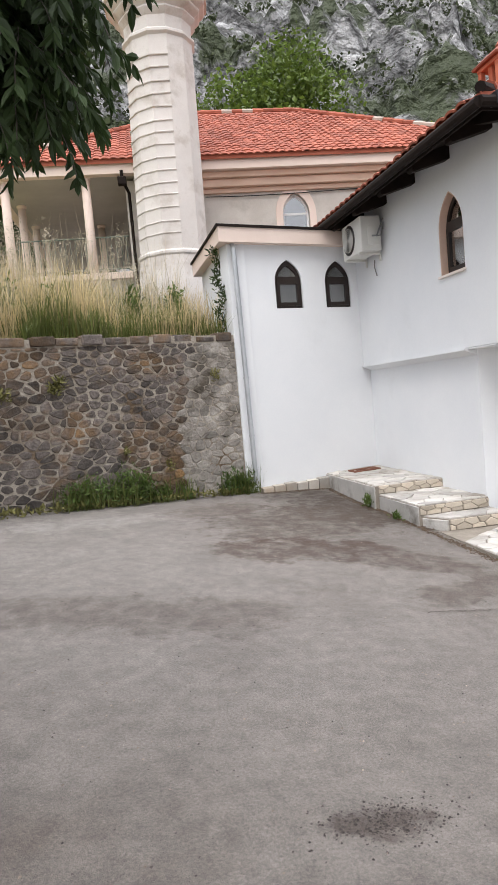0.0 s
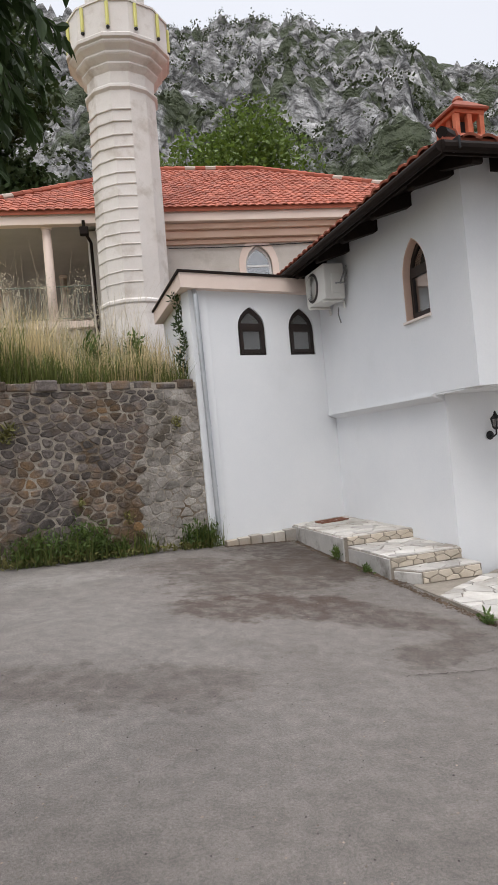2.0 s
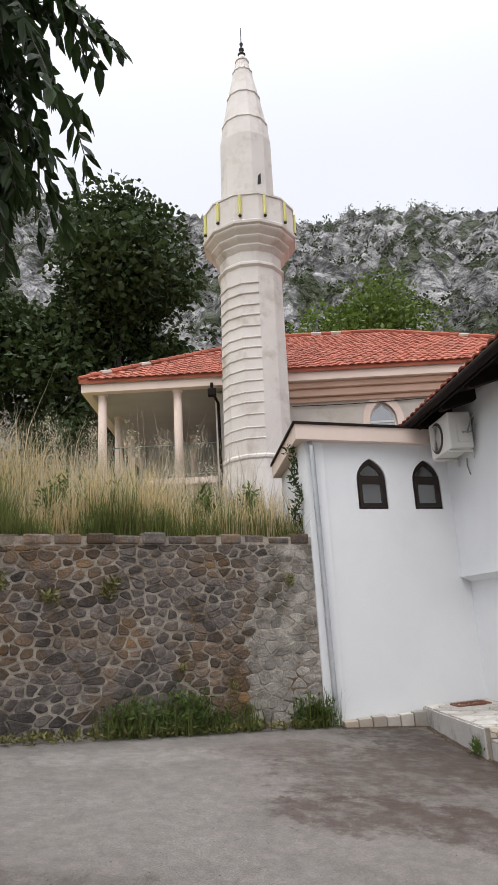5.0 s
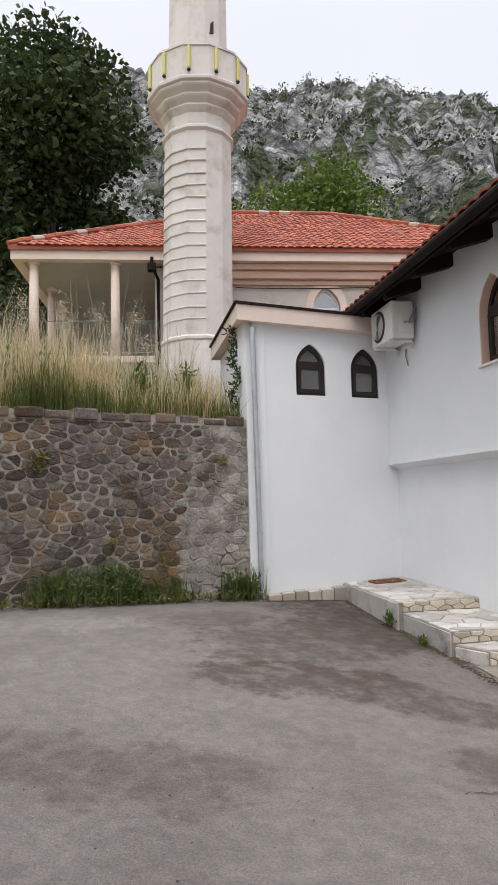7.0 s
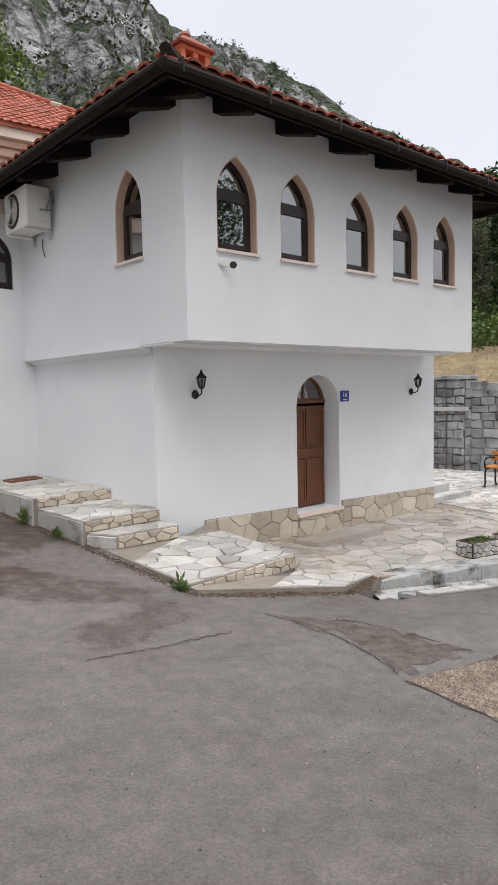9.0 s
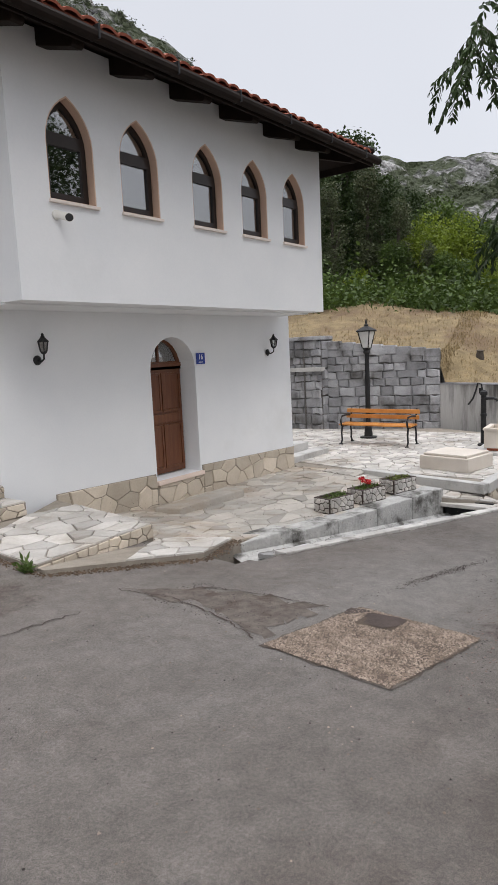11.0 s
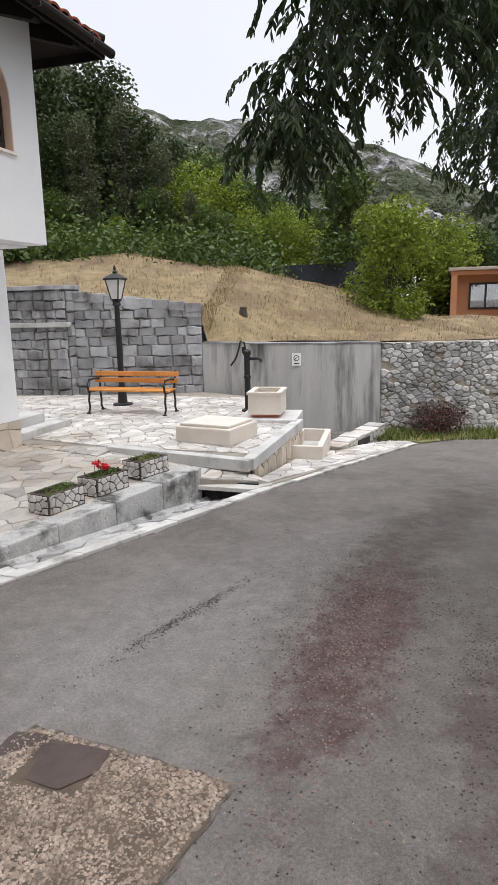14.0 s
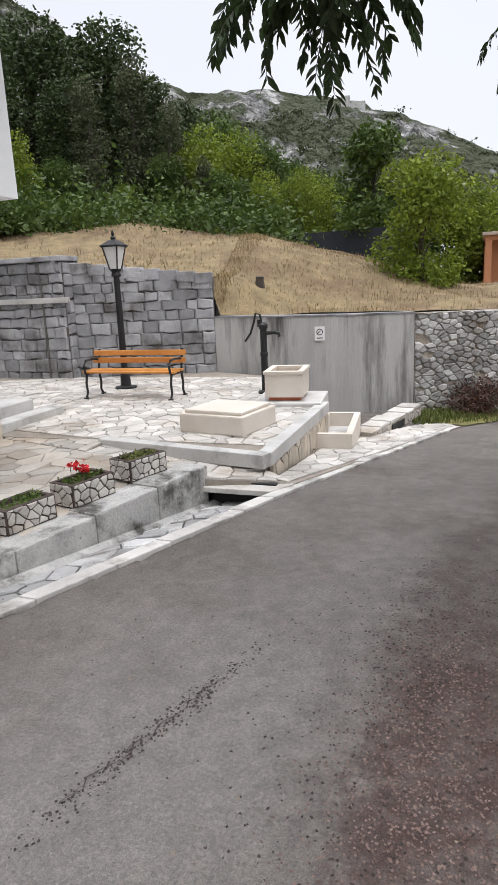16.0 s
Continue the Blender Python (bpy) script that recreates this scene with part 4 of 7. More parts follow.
def chimney():
    c = thing("chimney", "red clay chimney with arched vents and tiled cap", "chimney")
    m = pose(-1.03, 1.1, 0) @ Matrix.Diagonal((0.78, 0.78, 1, 1))
    part("chimney_base", box((-0.34, -0.34, 5.5), (0.34, 0.34, 6.18), 0.02, m), M_RUST, c, "dark brown chimney base")
    part("collar", box((-0.39, -0.39, 6.18), (0.39, 0.39, 6.24), 0.015, m), M_BRICKRED, c)
    for x in (-0.27, 0.0, 0.27):
        for y in (-0.27, 0.27):
            part("vent_post", box((x - 0.05, y - 0.05, 6.24), (x + 0.05, y + 0.05, 6.56), 0.01, m), M_BRICKRED, c)
    for y in (-0.27, 0.27):
        part("vent_post", box((-0.27 if y < 0 else 0.21, -0.06, 6.24), (-0.21 if y < 0 else 0.27, 0.06, 6.56), 0.008, m), M_BRICKRED, c)
    part("flue", box((-0.15, -0.15, 6.0), (0.15, 0.15, 6.5), 0.01, m), M_BLACK, c)
    part("lintel", box((-0.33, -0.33, 6.56), (0.33, 0.33, 6.62), 0.012, m), M_BRICKRED, c)
    part("cap", lathe([(0.56, 6.62), (0.57, 6.65), (0.3, 6.78), (0.1, 6.86)], 4, m, turn=math.pi / 4), M_TILE, c, "four-sided tiled cap")
    part("finial", lathe([(0.09, 6.85), (0.11, 6.88), (0.06, 6.93), (0.02, 6.95)], 10, m), M_TILE, c)


chimney()


# ---------------------------------------------------------------- the annexe
AN_ANG = math.atan2(0.59, 2.53)
AN = axes((-5.08, 2.86, 0), (math.cos(AN_ANG), math.sin(AN_ANG), 0), (0, 0, 1), (-math.sin(AN_ANG), math.cos(AN_ANG), 0))
AWIN = [(0.85, 1.38), (1.86, 2.39)]
wall("wall_annex_front", panel([(0, 0.0), (2.72, 0.0), (2.72, 4.53), (0, 4.53)], [ogive(a, b, 3.47, 3.93, 4.29) for a, b in AWIN], 0.3, AN), "white rendered annexe wall with two small pointed windows")
wall("wall_annex_west", box((-5.08, 2.9, 0.2), (-4.78, 5.4, 4.53)), "white rendered annexe side wall")
for i, (a, b) in enumerate(AWIN):
    window(f"window_{i + 7}", AN, a, b, 3.47, 3.93, 4.29, "small black-framed pointed window of the annexe", reveal=None, sill=False, deep=0.03, curtain=True, transom=0.6)
roof_a = thing("annex_roof", "flat annexe roof slab with peach fascia", "roof")
part("slab", prism([(-5.24, 2.66), (-2.62, 3.27), (-2.62, 5.5), (-5.24, 5.5)], 4.53, 4.77), M_PEACHPALE, roof_a)
part("roof_edging", prism([(-5.27, 2.63), (-2.62, 3.245), (-2.62, 5.53), (-5.27, 5.53)], 4.77, 4.81), M_DARKWOOD, roof_a, "dark sheet-metal edging")


def drainpipe(points, name_label, r=0.04, material=M_ZINC):
    d = thing("drainpipe", name_label, "drainpipe")
    part("pipe", tube(points, r, 12), material, d)
    for k in (0.25, 0.55, 0.8):
        a, b = Vector(points[-2]), Vector(points[-1])
        c = a.lerp(b, k)
        part("bracket", lathe([(r + 0.008, c.z - 0.015), (r + 0.008, c.z + 0.015)], 12, Matrix.Translation((c.x, c.y, 0))), material, d)
    return d


drainpipe([(-5.0, 2.86, 4.56), (-4.98, 2.8, 4.45), (-4.94, 2.8, 0.6)], "galvanised drainpipe on the annexe corner")


def air_conditioner():
    a = thing("air_conditioner", "white outdoor air-conditioning unit on wall brackets", "air conditioner")
    m = axes((HX0 - 0.06, 2.6, 4.47), (-0.0, -1, 0), (0, 0, 1), (-1, 0, 0))
    part("casing", box((-0.4, -0.28, 0.0), (0.4, 0.28, 0.35), 0.02, m), M_ACWHITE, a)
    part("fan_grille", lathe([(0.24, 0.0), (0.245, 0.012), (0.22, 0.02)], 24, m @ pose(-0.1, 0, 0.345)), M_FRAME, a, "round dark grille")
    for k in range(6):
        part("grille_ring", lathe([(0.03 + k * 0.032, 0.33), (0.03 + k * 0.032 + 0.006, 0.345), (0.03 + k * 0.032 + 0.009, 0.33)], 20, m @ pose(-0.1, 0, 0.035)), M_ACWHITE, a)
    part("side_cover", box((0.4, -0.2, 0.06), (0.43, 0.12, 0.24), 0.01, m), M_ACWHITE, a)
    for s in (0.05, 0.12):
        part("hose", tube([m @ Vector(p) for p in ((0.42, -0.05, s + 0.05), (0.5, -0.06, s), (0.5, 0.08 + s, 0.0), (0.44, 0.05, -0.02))], 0.014), M_ACDARK, a)
    for u in (-0.28, 0.28):
        part("bracket", box((u - 0.02, -0.32, -0.03), (u + 0.02, -0.285, 0.36), 0.004, m), M_ACWHITE, a)
        part("bracket_arm", box((u - 0.02, -0.42, -0.03), (u + 0.02, -0.28, -0.005), 0.004, m), M_ACWHITE, a)
    cab = thing("drain_hose", "thin grey hose end hanging from the wall", "hose")
    part("hose", tube([(HX0 - 0.01, 2.62, 4.12), (HX0 - 0.03, 2.6, 4.0), (HX0 - 0.02, 2.55, 3.85)], 0.01), M_ACDARK, cab)


air_conditioner()


# ---------------------------------------------------------------- the mosque
MQ_ANG = radians(-5.6)
MQ = axes((-4.0, 10.61, -0.09), (math.cos(MQ_ANG), math.sin(MQ_ANG), 0), (-math.sin(MQ_ANG), math.cos(MQ_ANG), 0), (0, 0, 1))
MQW = axes(MQ @ Vector((0, 0.55, 0)), (math.cos(MQ_ANG), math.sin(MQ_ANG), 0), (0, 0, 1), (-math.sin(MQ_ANG), math.cos(MQ_ANG), 0))
MQ_U0, MQ_U1, MQ_HALL, FLOOR, EAVE = -5.85, 10.7, -2.05, 5.9, 8.53
mq_win = ogive(2.42, 3.22, 6.3, 7.35, 7.95)
wall("wall_mosque_south", panel([(MQ_HALL, 3.0), (10.3, 3.0), (10.3, 8.5), (MQ_HALL, 8.5)], [mq_win], 0.4, MQW), "old pale stone mosque wall with a pointed window", M_MOSQUE)
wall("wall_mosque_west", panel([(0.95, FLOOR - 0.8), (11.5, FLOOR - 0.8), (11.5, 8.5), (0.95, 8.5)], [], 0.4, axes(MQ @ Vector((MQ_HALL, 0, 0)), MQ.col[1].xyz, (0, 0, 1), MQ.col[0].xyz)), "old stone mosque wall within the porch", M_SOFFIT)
wall("wall_mosque_north", box((MQ_HALL, 11.5, 3.0), (10.3, 11.9, 8.5), m=MQ), "rear mosque wall", M_MOSQUE)
wall("wall_mosque_east", box((9.9, 0.96, 3.0), (10.3, 11.49, 8.5), m=MQ), "east mosque wall", M_MOSQUE)
surround = thing("window_9", "pointed mosque window with a broad peach surround", "window", kind="structure")
part("window_surround", ring_panel(ogive(2.42, 3.22, 6.3, 7.35, 7.95, grow=0.2), mq_win, -0.035, 0.05, MQW), M_PEACHPALE, surround)
part("window_frame", ring_panel(ogive(2.42, 3.22, 6.3, 7.35, 7.95, grow=-0.003), ogive(2.42, 3.22, 6.3, 7.35, 7.95, grow=-0.06), 0.12, 0.18, MQW), M_SIGNWHITE, surround)
part("transom", box((2.46, 7.33, 0.12), (3.18, 7.39, 0.18), 0.005, MQW), M_SIGNWHITE, surround)
part("pane", prism(ogive(2.42, 3.22, 6.3, 7.35, 7.95, grow=-0.05), 0.14, 0.15, MQW), M_GLASS, surround).visible_shadow = False
tagged(part("blind", prism(ogive(2.42, 3.22, 6.3, 7.35, 7.95, grow=-0.03), 0.25, 0.26, MQW), mat("pale_blue_blind", (0.5, 0.55, 0.65), (0.58, 0.63, 0.72), 3, 0.7, 0.05, 40)), "pale blue blind behind the mosque window", "blind")
mq_eave = thing("mosque_eaves", "peach painted concrete eaves and stepped cornice", "eaves", kind="structure")
part("fascia", panel([(MQ_U0, 0), (MQ_U1, 0), (MQ_U1, 12.6), (MQ_U0, 12.6)], [[(MQ_U0 + 0.25, 0.25), (MQ_U1 - 0.25, 0.25), (MQ_U1 - 0.25, 12.35), (MQ_U0 + 0.25, 12.35)]], 0.33, MQ @ Matrix.Translation((0, 0, EAVE))), M_PEACHPALE, mq_eave)
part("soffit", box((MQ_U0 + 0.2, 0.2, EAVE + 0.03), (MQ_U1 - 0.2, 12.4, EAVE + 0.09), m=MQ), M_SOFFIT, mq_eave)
for w0, z0, z1 in ((-0.36, 8.36, 8.526), (-0.24, 8.14, 8.355), (-0.1, 8.0, 8.135)):
    part("cornice", box((MQ_HALL + 0.9, z0, w0), (10.3, z1, -0.002), 0.025, MQW), M_PEACH, mq_eave)
part("gutter", tube([MQ @ Vector((MQ_U0, -0.03, EAVE + 0.35)), MQ @ Vector((MQ_U1, -0.03, EAVE + 0.35))], 0.04, 8), M_DARKWOOD, mq_eave)
hip_roof("mosque_roof", MQ_U0 - 0.05, MQ_U1, -0.08, 12.6, EAVE + 0.36, 0.6, (0.235, 0.36), "red clay tiled hipped mosque roof with mortared ridges", m=MQ, first=lambda p: p.y + abs(p.x + 3) * 0.4)

# the porch
tagged(part("floor_porch", box((MQ_U0 + 0.2, 0.12, FLOOR - 0.18), (MQ_HALL - 0.01, 11.0, FLOOR), 0.01, MQ), M_PEACHPALE), "pale porch floor slab", "floor", kind="structure")
wall("wall_porch_base", box((MQ_U0 + 0.5, 0.35, 3.2), (MQ_HALL - 0.01, 0.6, FLOOR - 0.182), m=MQ), "stone porch base wall", M_MOSQUE)
for k, (u, v) in enumerate(((-5.3, 0.3), (-3.12, 0.3), (-5.3, 2.6), (-5.3, 4.9), (-5.3, 7.2), (-3.12, 5.2))):
    col = thing("column", "slim round peach painted porch column", "column", "columns of the porch")
    part("shaft", lathe([(0.13, FLOOR), (0.125, FLOOR + 1.0), (0.12, EAVE - 0.06)], 16, MQ @ pose(u, v, 0)), M_PEACHPALE, col, smooth=True)
    part("capital", lathe([(0.12, EAVE - 0.06), (0.15, EAVE - 0.03), (0.15, EAVE + 0.028)], 16, MQ @ pose(u, v, 0)), M_PEACHPALE, col)
    part("pier", box((u - 0.14, v - 0.1, 3.6), (u + 0.14, v + 0.14, FLOOR - 0.183), 0.01, MQ), M_PEACHPALE, col)
rail = thing("railing", "green-grey metal porch railing with thin bars", "railing")
M_RAIL = mat("green_railing_paint", (0.09, 0.13, 0.11), (0.14, 0.18, 0.15), 5, 0.5, 0.05, 60, metal=0.2)
for v in (0.3, 5.6):
    for z in (FLOOR + 0.12, FLOOR + 1.0):
        part("rail_bar", tube([MQ @ Vector((-5.2, v, z)), MQ @ Vector((MQ_HALL - 0.02, v, z))], 0.018, 6), M_RAIL, rail)
    for k in range(22):
        u = -5.1 + k * 0.14
        part("baluster", tube([MQ @ Vector((u, v, FLOOR + 0.12)), MQ @ Vector((u, v, FLOOR + 1.0))], 0.009, 5), M_RAIL, rail)
drainpipe([MQ @ Vector(p) for p in ((-2.1, -0.03, 8.6), (-2.1, 0.0, 8.35), (-1.95, 0.35, 8.1), (-1.95, 0.45, 5.0))], "dark drainpipe with a funnel at the porch corner", 0.045, M_DARKWOOD)
part("funnel", box((-2.22, -0.12, 8.2), (-1.98, 0.1, 8.42), 0.03, MQ), M_DARKWOOD, bpy.data.objects["drainpipe.001"])
cable = thing("cable", "black cable strung along the mosque wall", "cable")
part("wire", tube([MQW @ Vector((u, 7.93 - 0.03 * math.sin(u * 0.9), -0.06)) for u in np.linspace(0.2, 10.0, 24)], 0.014, 5), M_BLACK, cable)


# ---------------------------------------------------------------- the minaret
def minaret():
    t = thing("minaret", "whitewashed twelve-sided stone minaret with a balcony and cone", "minaret")
    c = pose(-5.07, 9.95, 0)
    c[0][2] = 0.0185          # it leans a little to the east
    n, turn = 12, radians(6)
    part("base", lathe([(1.02, 3.2), (0.99, 5.2), (0.95, 5.8)], n, c, turn=turn), M_MINARET, t)
    part("base_moulding", lathe([(0.95, 5.8), (0.985, 5.84), (0.985, 5.9), (0.93, 5.95)], n, c, turn=turn), M_MINARET, t)
    part("shaft", lathe([(0.925, 5.9), (0.92, 8.0), (0.9, 11.3)], n, c, turn=turn), M_MINARET, t)
    rnd = random.Random(3)
    z = 6.35
    while z < 11.05:
        a0, a1 = radians(rnd.choice((166, 166, 150))), radians(rnd.choice((276, 290, 296)))
        pts = []
        for i in range(n + 1):
            a = turn + 2 * math.pi * i / n
            if a0 <= a <= a1:
                pts.append(c @ Vector((0.925 * math.cos(a), 0.925 * math.sin(a), z + 0.01 * rnd.uniform(-1, 1))))
        if len(pts) > 1:
            part("stone_course", tube(pts, 0.021, 5), M_MINARET, t)
        z += rnd.uniform(0.28, 0.37)
    part("neck_moulding", lathe([(0.9, 11.24), (0.97, 11.3), (0.965, 11.36), (0.9, 11.42)], n, c, turn=turn), M_MINARET, t)
    part("neck", lathe([(0.89, 11.36), (0.9, 11.8)], n, c, turn=turn), M_MINARET, t)
    for z0, r0, r1 in ((11.72, 0.9, 1.02), (11.92, 1.0, 1.16), (12.12, 1.14, 1.31)):
        part("corbel", lathe([(r0 - 0.03, z0 - 0.04), (r0, z0), (r0 + 0.4 * (r1 - r0), z0 + 0.05), (r1 - 0.03, z0 + 0.1), (r1, z0 + 0.14), (r1 - 0.01, z0 + 0.185), (r1 - 0.05, z0 + 0.21)], n, c, turn=turn), M_MINARET, t)
    part("balcony_floor", lathe([(1.27, 12.3), (1.37, 12.34), (1.38, 12.41), (1.33, 12.46)], n, c, turn=turn), M_MINARET, t)
    for i in range(n):
        p = [Vector((r * math.cos(turn + 2 * math.pi * (i + k) / n), r * math.sin(turn + 2 * math.pi * (i + k) / n), 0)) for k in (0, 1) for r in (1.33, 1.21)]
        part("parapet_slab", prism([(q.x, q.y) for q in (p[0], p[2], p[3], p[1])], 12.46, 13.22, c), M_MINARET, t)
    part("parapet_coping", ring_panel([(1.36 * math.cos(turn + 2 * math.pi * i / n), 1.36 * math.sin(turn + 2 * math.pi * i / n)) for i in range(n)], [(1.18 * math.cos(turn + 2 * math.pi * i / n), 1.18 * math.sin(turn + 2 * math.pi * i / n)) for i in range(n)], 13.22, 13.27, c), M_MINARET, t)
    for i in range(n):
        a = turn + 2 * math.pi * (i + 0.5) / n - 0.13
        m = c @ pose(1.335 * math.cos(a), 1.335 * math.sin(a), 0)
        tubel = part("lamp_tube", lathe([(0.03, 12.58), (0.045, 12.62), (0.045, 13.18), (0.02, 13.2)], 8, m), M_YELLOW, t, "yellow lamp tube")
        part("end_cap", lathe([(0.04, 12.53), (0.05, 12.56), (0.03, 12.59)], 8, m), M_BLACK, tubel)
    part("upper_shaft", lathe([(0.8, 12.45), (0.8, 14.0), (0.785, 15.75), (0.74, 16.05)], n, c, turn=turn), M_MINARET, t)
    for ang, z0, w, h in ((-70, 13.95, 0.11, 0.4), (-118, 13.3, 0.2, 0.24), (-38, 13.2, 0.13, 0.3)):
        a = radians(ang)
        m = c @ axes((0.775 * math.cos(a), 0.775 * math.sin(a), z0), (-math.sin(a), math.cos(a), 0), (0, 0, 1), (math.cos(a), math.sin(a), 0))
        # Solid black piece: the dark inside the opening is put into its colour
        part("opening", prism([(-w / 2, 0), (w / 2, 0.06), (w / 2, h), (-w / 4, h * 0.75)], -0.05, 0.02, m), M_BLACK, t, "small dark ragged opening")
    part("cone", lathe([(0.74, 16.05), (0.69, 16.45), (0.5, 17.5), (0.29, 18.55), (0.17, 19.1), (0.1, 19.25)], n, c, turn=turn), M_MINARET, t)
    for r, z0 in ((0.7, 16.42), (0.51, 17.5), (0.3, 18.55), (0.2, 19.0)):
        part("cone_band", lathe([(r, z0 - 0.03), (r + 0.025, z0), (r - 0.01, z0 + 0.04)], n, c, turn=turn), M_MINARET, t)
    part("finial", lathe([(0.1, 19.25), (0.13, 19.32), (0.05, 19.42), (0.09, 19.52), (0.03, 19.62), (0.06, 19.75), (0.015, 19.85), (0.012, 20.4)], 10, c), M_BLACK, t, "dark metal finial")


minaret()

# ---------------------------------------------------------------- old retaining wall and grass bank
RW_ANG = radians(21)
RW_U = Vector((math.cos(RW_ANG), math.sin(RW_ANG), 0))
RW = axes(Vector((-5.09, 2.9, 0)) - RW_U * 9.0, RW_U, (0, 0, 1), (math.sin(RW_ANG), -math.cos(RW_ANG), 0))   # w points out of the wall
rwall = thing("wall_retaining", "old rubble stone retaining wall with lichen and rusty stains", "wall", kind="structure")
part("wall_core", box((0, -0.3, -0.6), (9.0, 3.06, 0.005), m=RW), M_RUBBLEMORTAR, rwall)


def worn(polys, seed, drop):
    """Field stones: corners rounded off, sizes uneven, some lost in the mortar."""
    rnd = random.Random(seed)
    out = []
    for p in polys:
        if rnd.random() < drop:
            continue
        cu, cv = sum(q[0] for q in p) / len(p), sum(q[1] for q in p) / len(p)
        k = rnd.uniform(0.86, 1.12)
        q = []
        for a, b in zip(p, p[1:] + p[:1]):
            for f in (0.22, 0.78):
                q.append((cu + k * (a[0] + f * (b[0] - a[0]) - cu) + rnd.uniform(-0.007, 0.007), cv + k * (a[1] + f * (b[1] - a[1]) - cv) + rnd.uniform(-0.006, 0.006)))
        out.append(q)
    return out


polys = worn(cells([(0.0, 0.35), (9.0, 0.3), (9.0, 2.95), (0.0, 2.95)], 0.195, 0.12, 5, 0.5), 4, 0.0)
buttress = [p for p in polys if sum(q[0] for q in p) / len(p) > 8.1 - 0.25 * math.sin(p[0][1] * 1.2)]
polys = [p for p in polys if p not in buttress]
stones(rwall, polys, RW, M_RUBBLE, 0.019, 0.02, 0.012, 6, order=lambda p: -p[0][0], most=300)
stones(rwall, buttress, RW @ Matrix.Translation((0, 0, -0.004)), M_BUTTRESS, 0.008, 0.018, 0.014, 8, most=60)
for k in range(24):
    rnd = random.Random(k)
    u = k * 0.375
    part("coping_stone", box((u + rnd.uniform(0, 0.03), 2.96, -0.5), (u + 0.37 - rnd.uniform(0, 0.05), 3.06 + rnd.uniform(-0.02, 0.05), 0.02 + rnd.uniform(0, 0.035)), 0.025, RW @ pose(0, 0, 0, rnd.uniform(-1, 1), 0, 0)), M_RUBBLE, rwall)


def bank_z(x, y):
    """The overgrown bank above the old wall."""
    p = RW.inverted() @ Vector((x, y, 0))
    back = max(0.0, -p.z)
    return 3.0 + 0.27 * back + 0.12 * noise.noise((x * 0.8, y * 0.8, 3))


def grass_bank():
    us, bs = np.arange(-14, 9.01, 0.5), np.concatenate([np.arange(0.15, 9, 0.5), [12, 18, 30, 45]])
    verts, faces = [], []
    for b in bs:
        for u in us:
            p = RW @ Vector((u, 0, -b))
            verts.append((p.x, p.y, bank_z(p.x, p.y)))
    w = len(us)
    faces = [(j * w + i, j * w + i + 1, (j + 1) * w + i + 1, (j + 1) * w + i) for j in range(len(bs) - 1) for i in range(w - 1)]
    tagged(obj_from("bank", verts, faces, M_BANK, smooth=True), "overgrown earth bank above the old wall", "ground", kind="structure")


grass_bank()


def blades(name, label, spots, height, width, material, seed, category="grass"):
    """Bent grass blades, three joints each."""
    rnd = random.Random(seed)
    verts, faces = [], []
    for x, y, z in spots:
        h = height * rnd.uniform(0.45, 1.25) * (0.95 + 0.7 * noise.noise((x * 1.1, y * 1.1, 2)))
        a = rnd.uniform(0, 2 * math.pi)
        lean = rnd.uniform(0.05, 0.65) * h
        side = Vector((-math.sin(a), math.cos(a), 0)) * width * rnd.uniform(0.6, 1.2)
        d = Vector((math.cos(a), math.sin(a), 0))
        o = len(verts)
        base = Vector((x, y, z))
        mid, tip = base + d * lean * 0.3 + Vector((0, 0, h * 0.6)), base + d * lean + Vector((0, 0, h))
        verts += [base - side, base + side, mid + side * 0.8, mid - side * 0.8, tip]
        faces += [(o, o + 1, o + 2, o + 3), (o + 3, o + 2, o + 4)]
    return tagged(obj_from(name, verts, faces, material), label, category, kind="stuff")


def bank_spots(n, u0, u1, b0, b1, seed, near=1.6, gaps=-0.12):
    rnd = random.Random(seed)
    out = []
    for _ in range(n):
        u, b = rnd.uniform(u0, u1), b0 + (b1 - b0) * rnd.random() ** near
        p = RW @ Vector((u, 0, -b))
        if noise.noise((p.x * 1.3, p.y * 1.3, seed)) > gaps:
            out.append((p.x, p.y, bank_z(p.x, p.y) - 0.03))
    return out


blades("dry_grass", "tall dry straw-coloured grass on the bank", bank_spots(10000, 1.5, 7.2, 0.5, 5.5, 1), 0.98, 0.0055, M_STRAW, 11)
blades("oat_grass", "wispy tall pale oat grass on the bank", bank_spots(3600, 1.5, 8.9, 0.8, 6.0, 15), 1.4, 0.0045, M_OATHEAD, 16)
blades("dry_grass", "sparse dry grass below the minaret", bank_spots(2600, 7.0, 9.0, 0.3, 5.0, 12), 0.7, 0.0055, M_STRAW, 12)
blades("green_grass", "long green grass along the wall top", bank_spots(9000, 2.0, 8.95, 0.1, 1.8, 2), 0.38, 0.007, M_GRASS, 13)
blades("green_grass", "taller yellowing green grass among the straw", bank_spots(5000, 4.2, 8.95, 0.3, 3.2, 18, gaps=0.0), 0.72, 0.006, M_GRASS, 19)

# ---------------------------------------------------------------- mountains
SKYLINE = ((-60, 29), (-12, 34.6), (0.4, 33.4), (12.6, 32.7), (23, 32.1), (32, 30.3), (35, 28.0), (40.8, 26.2), (47, 23.8), (51, 21.2), (60, 17.2), (66.5, 14.2), (72.5, 14.3), (79, 13.2), (84, 11.5), (89.5, 9), (100, 5), (150, 3))


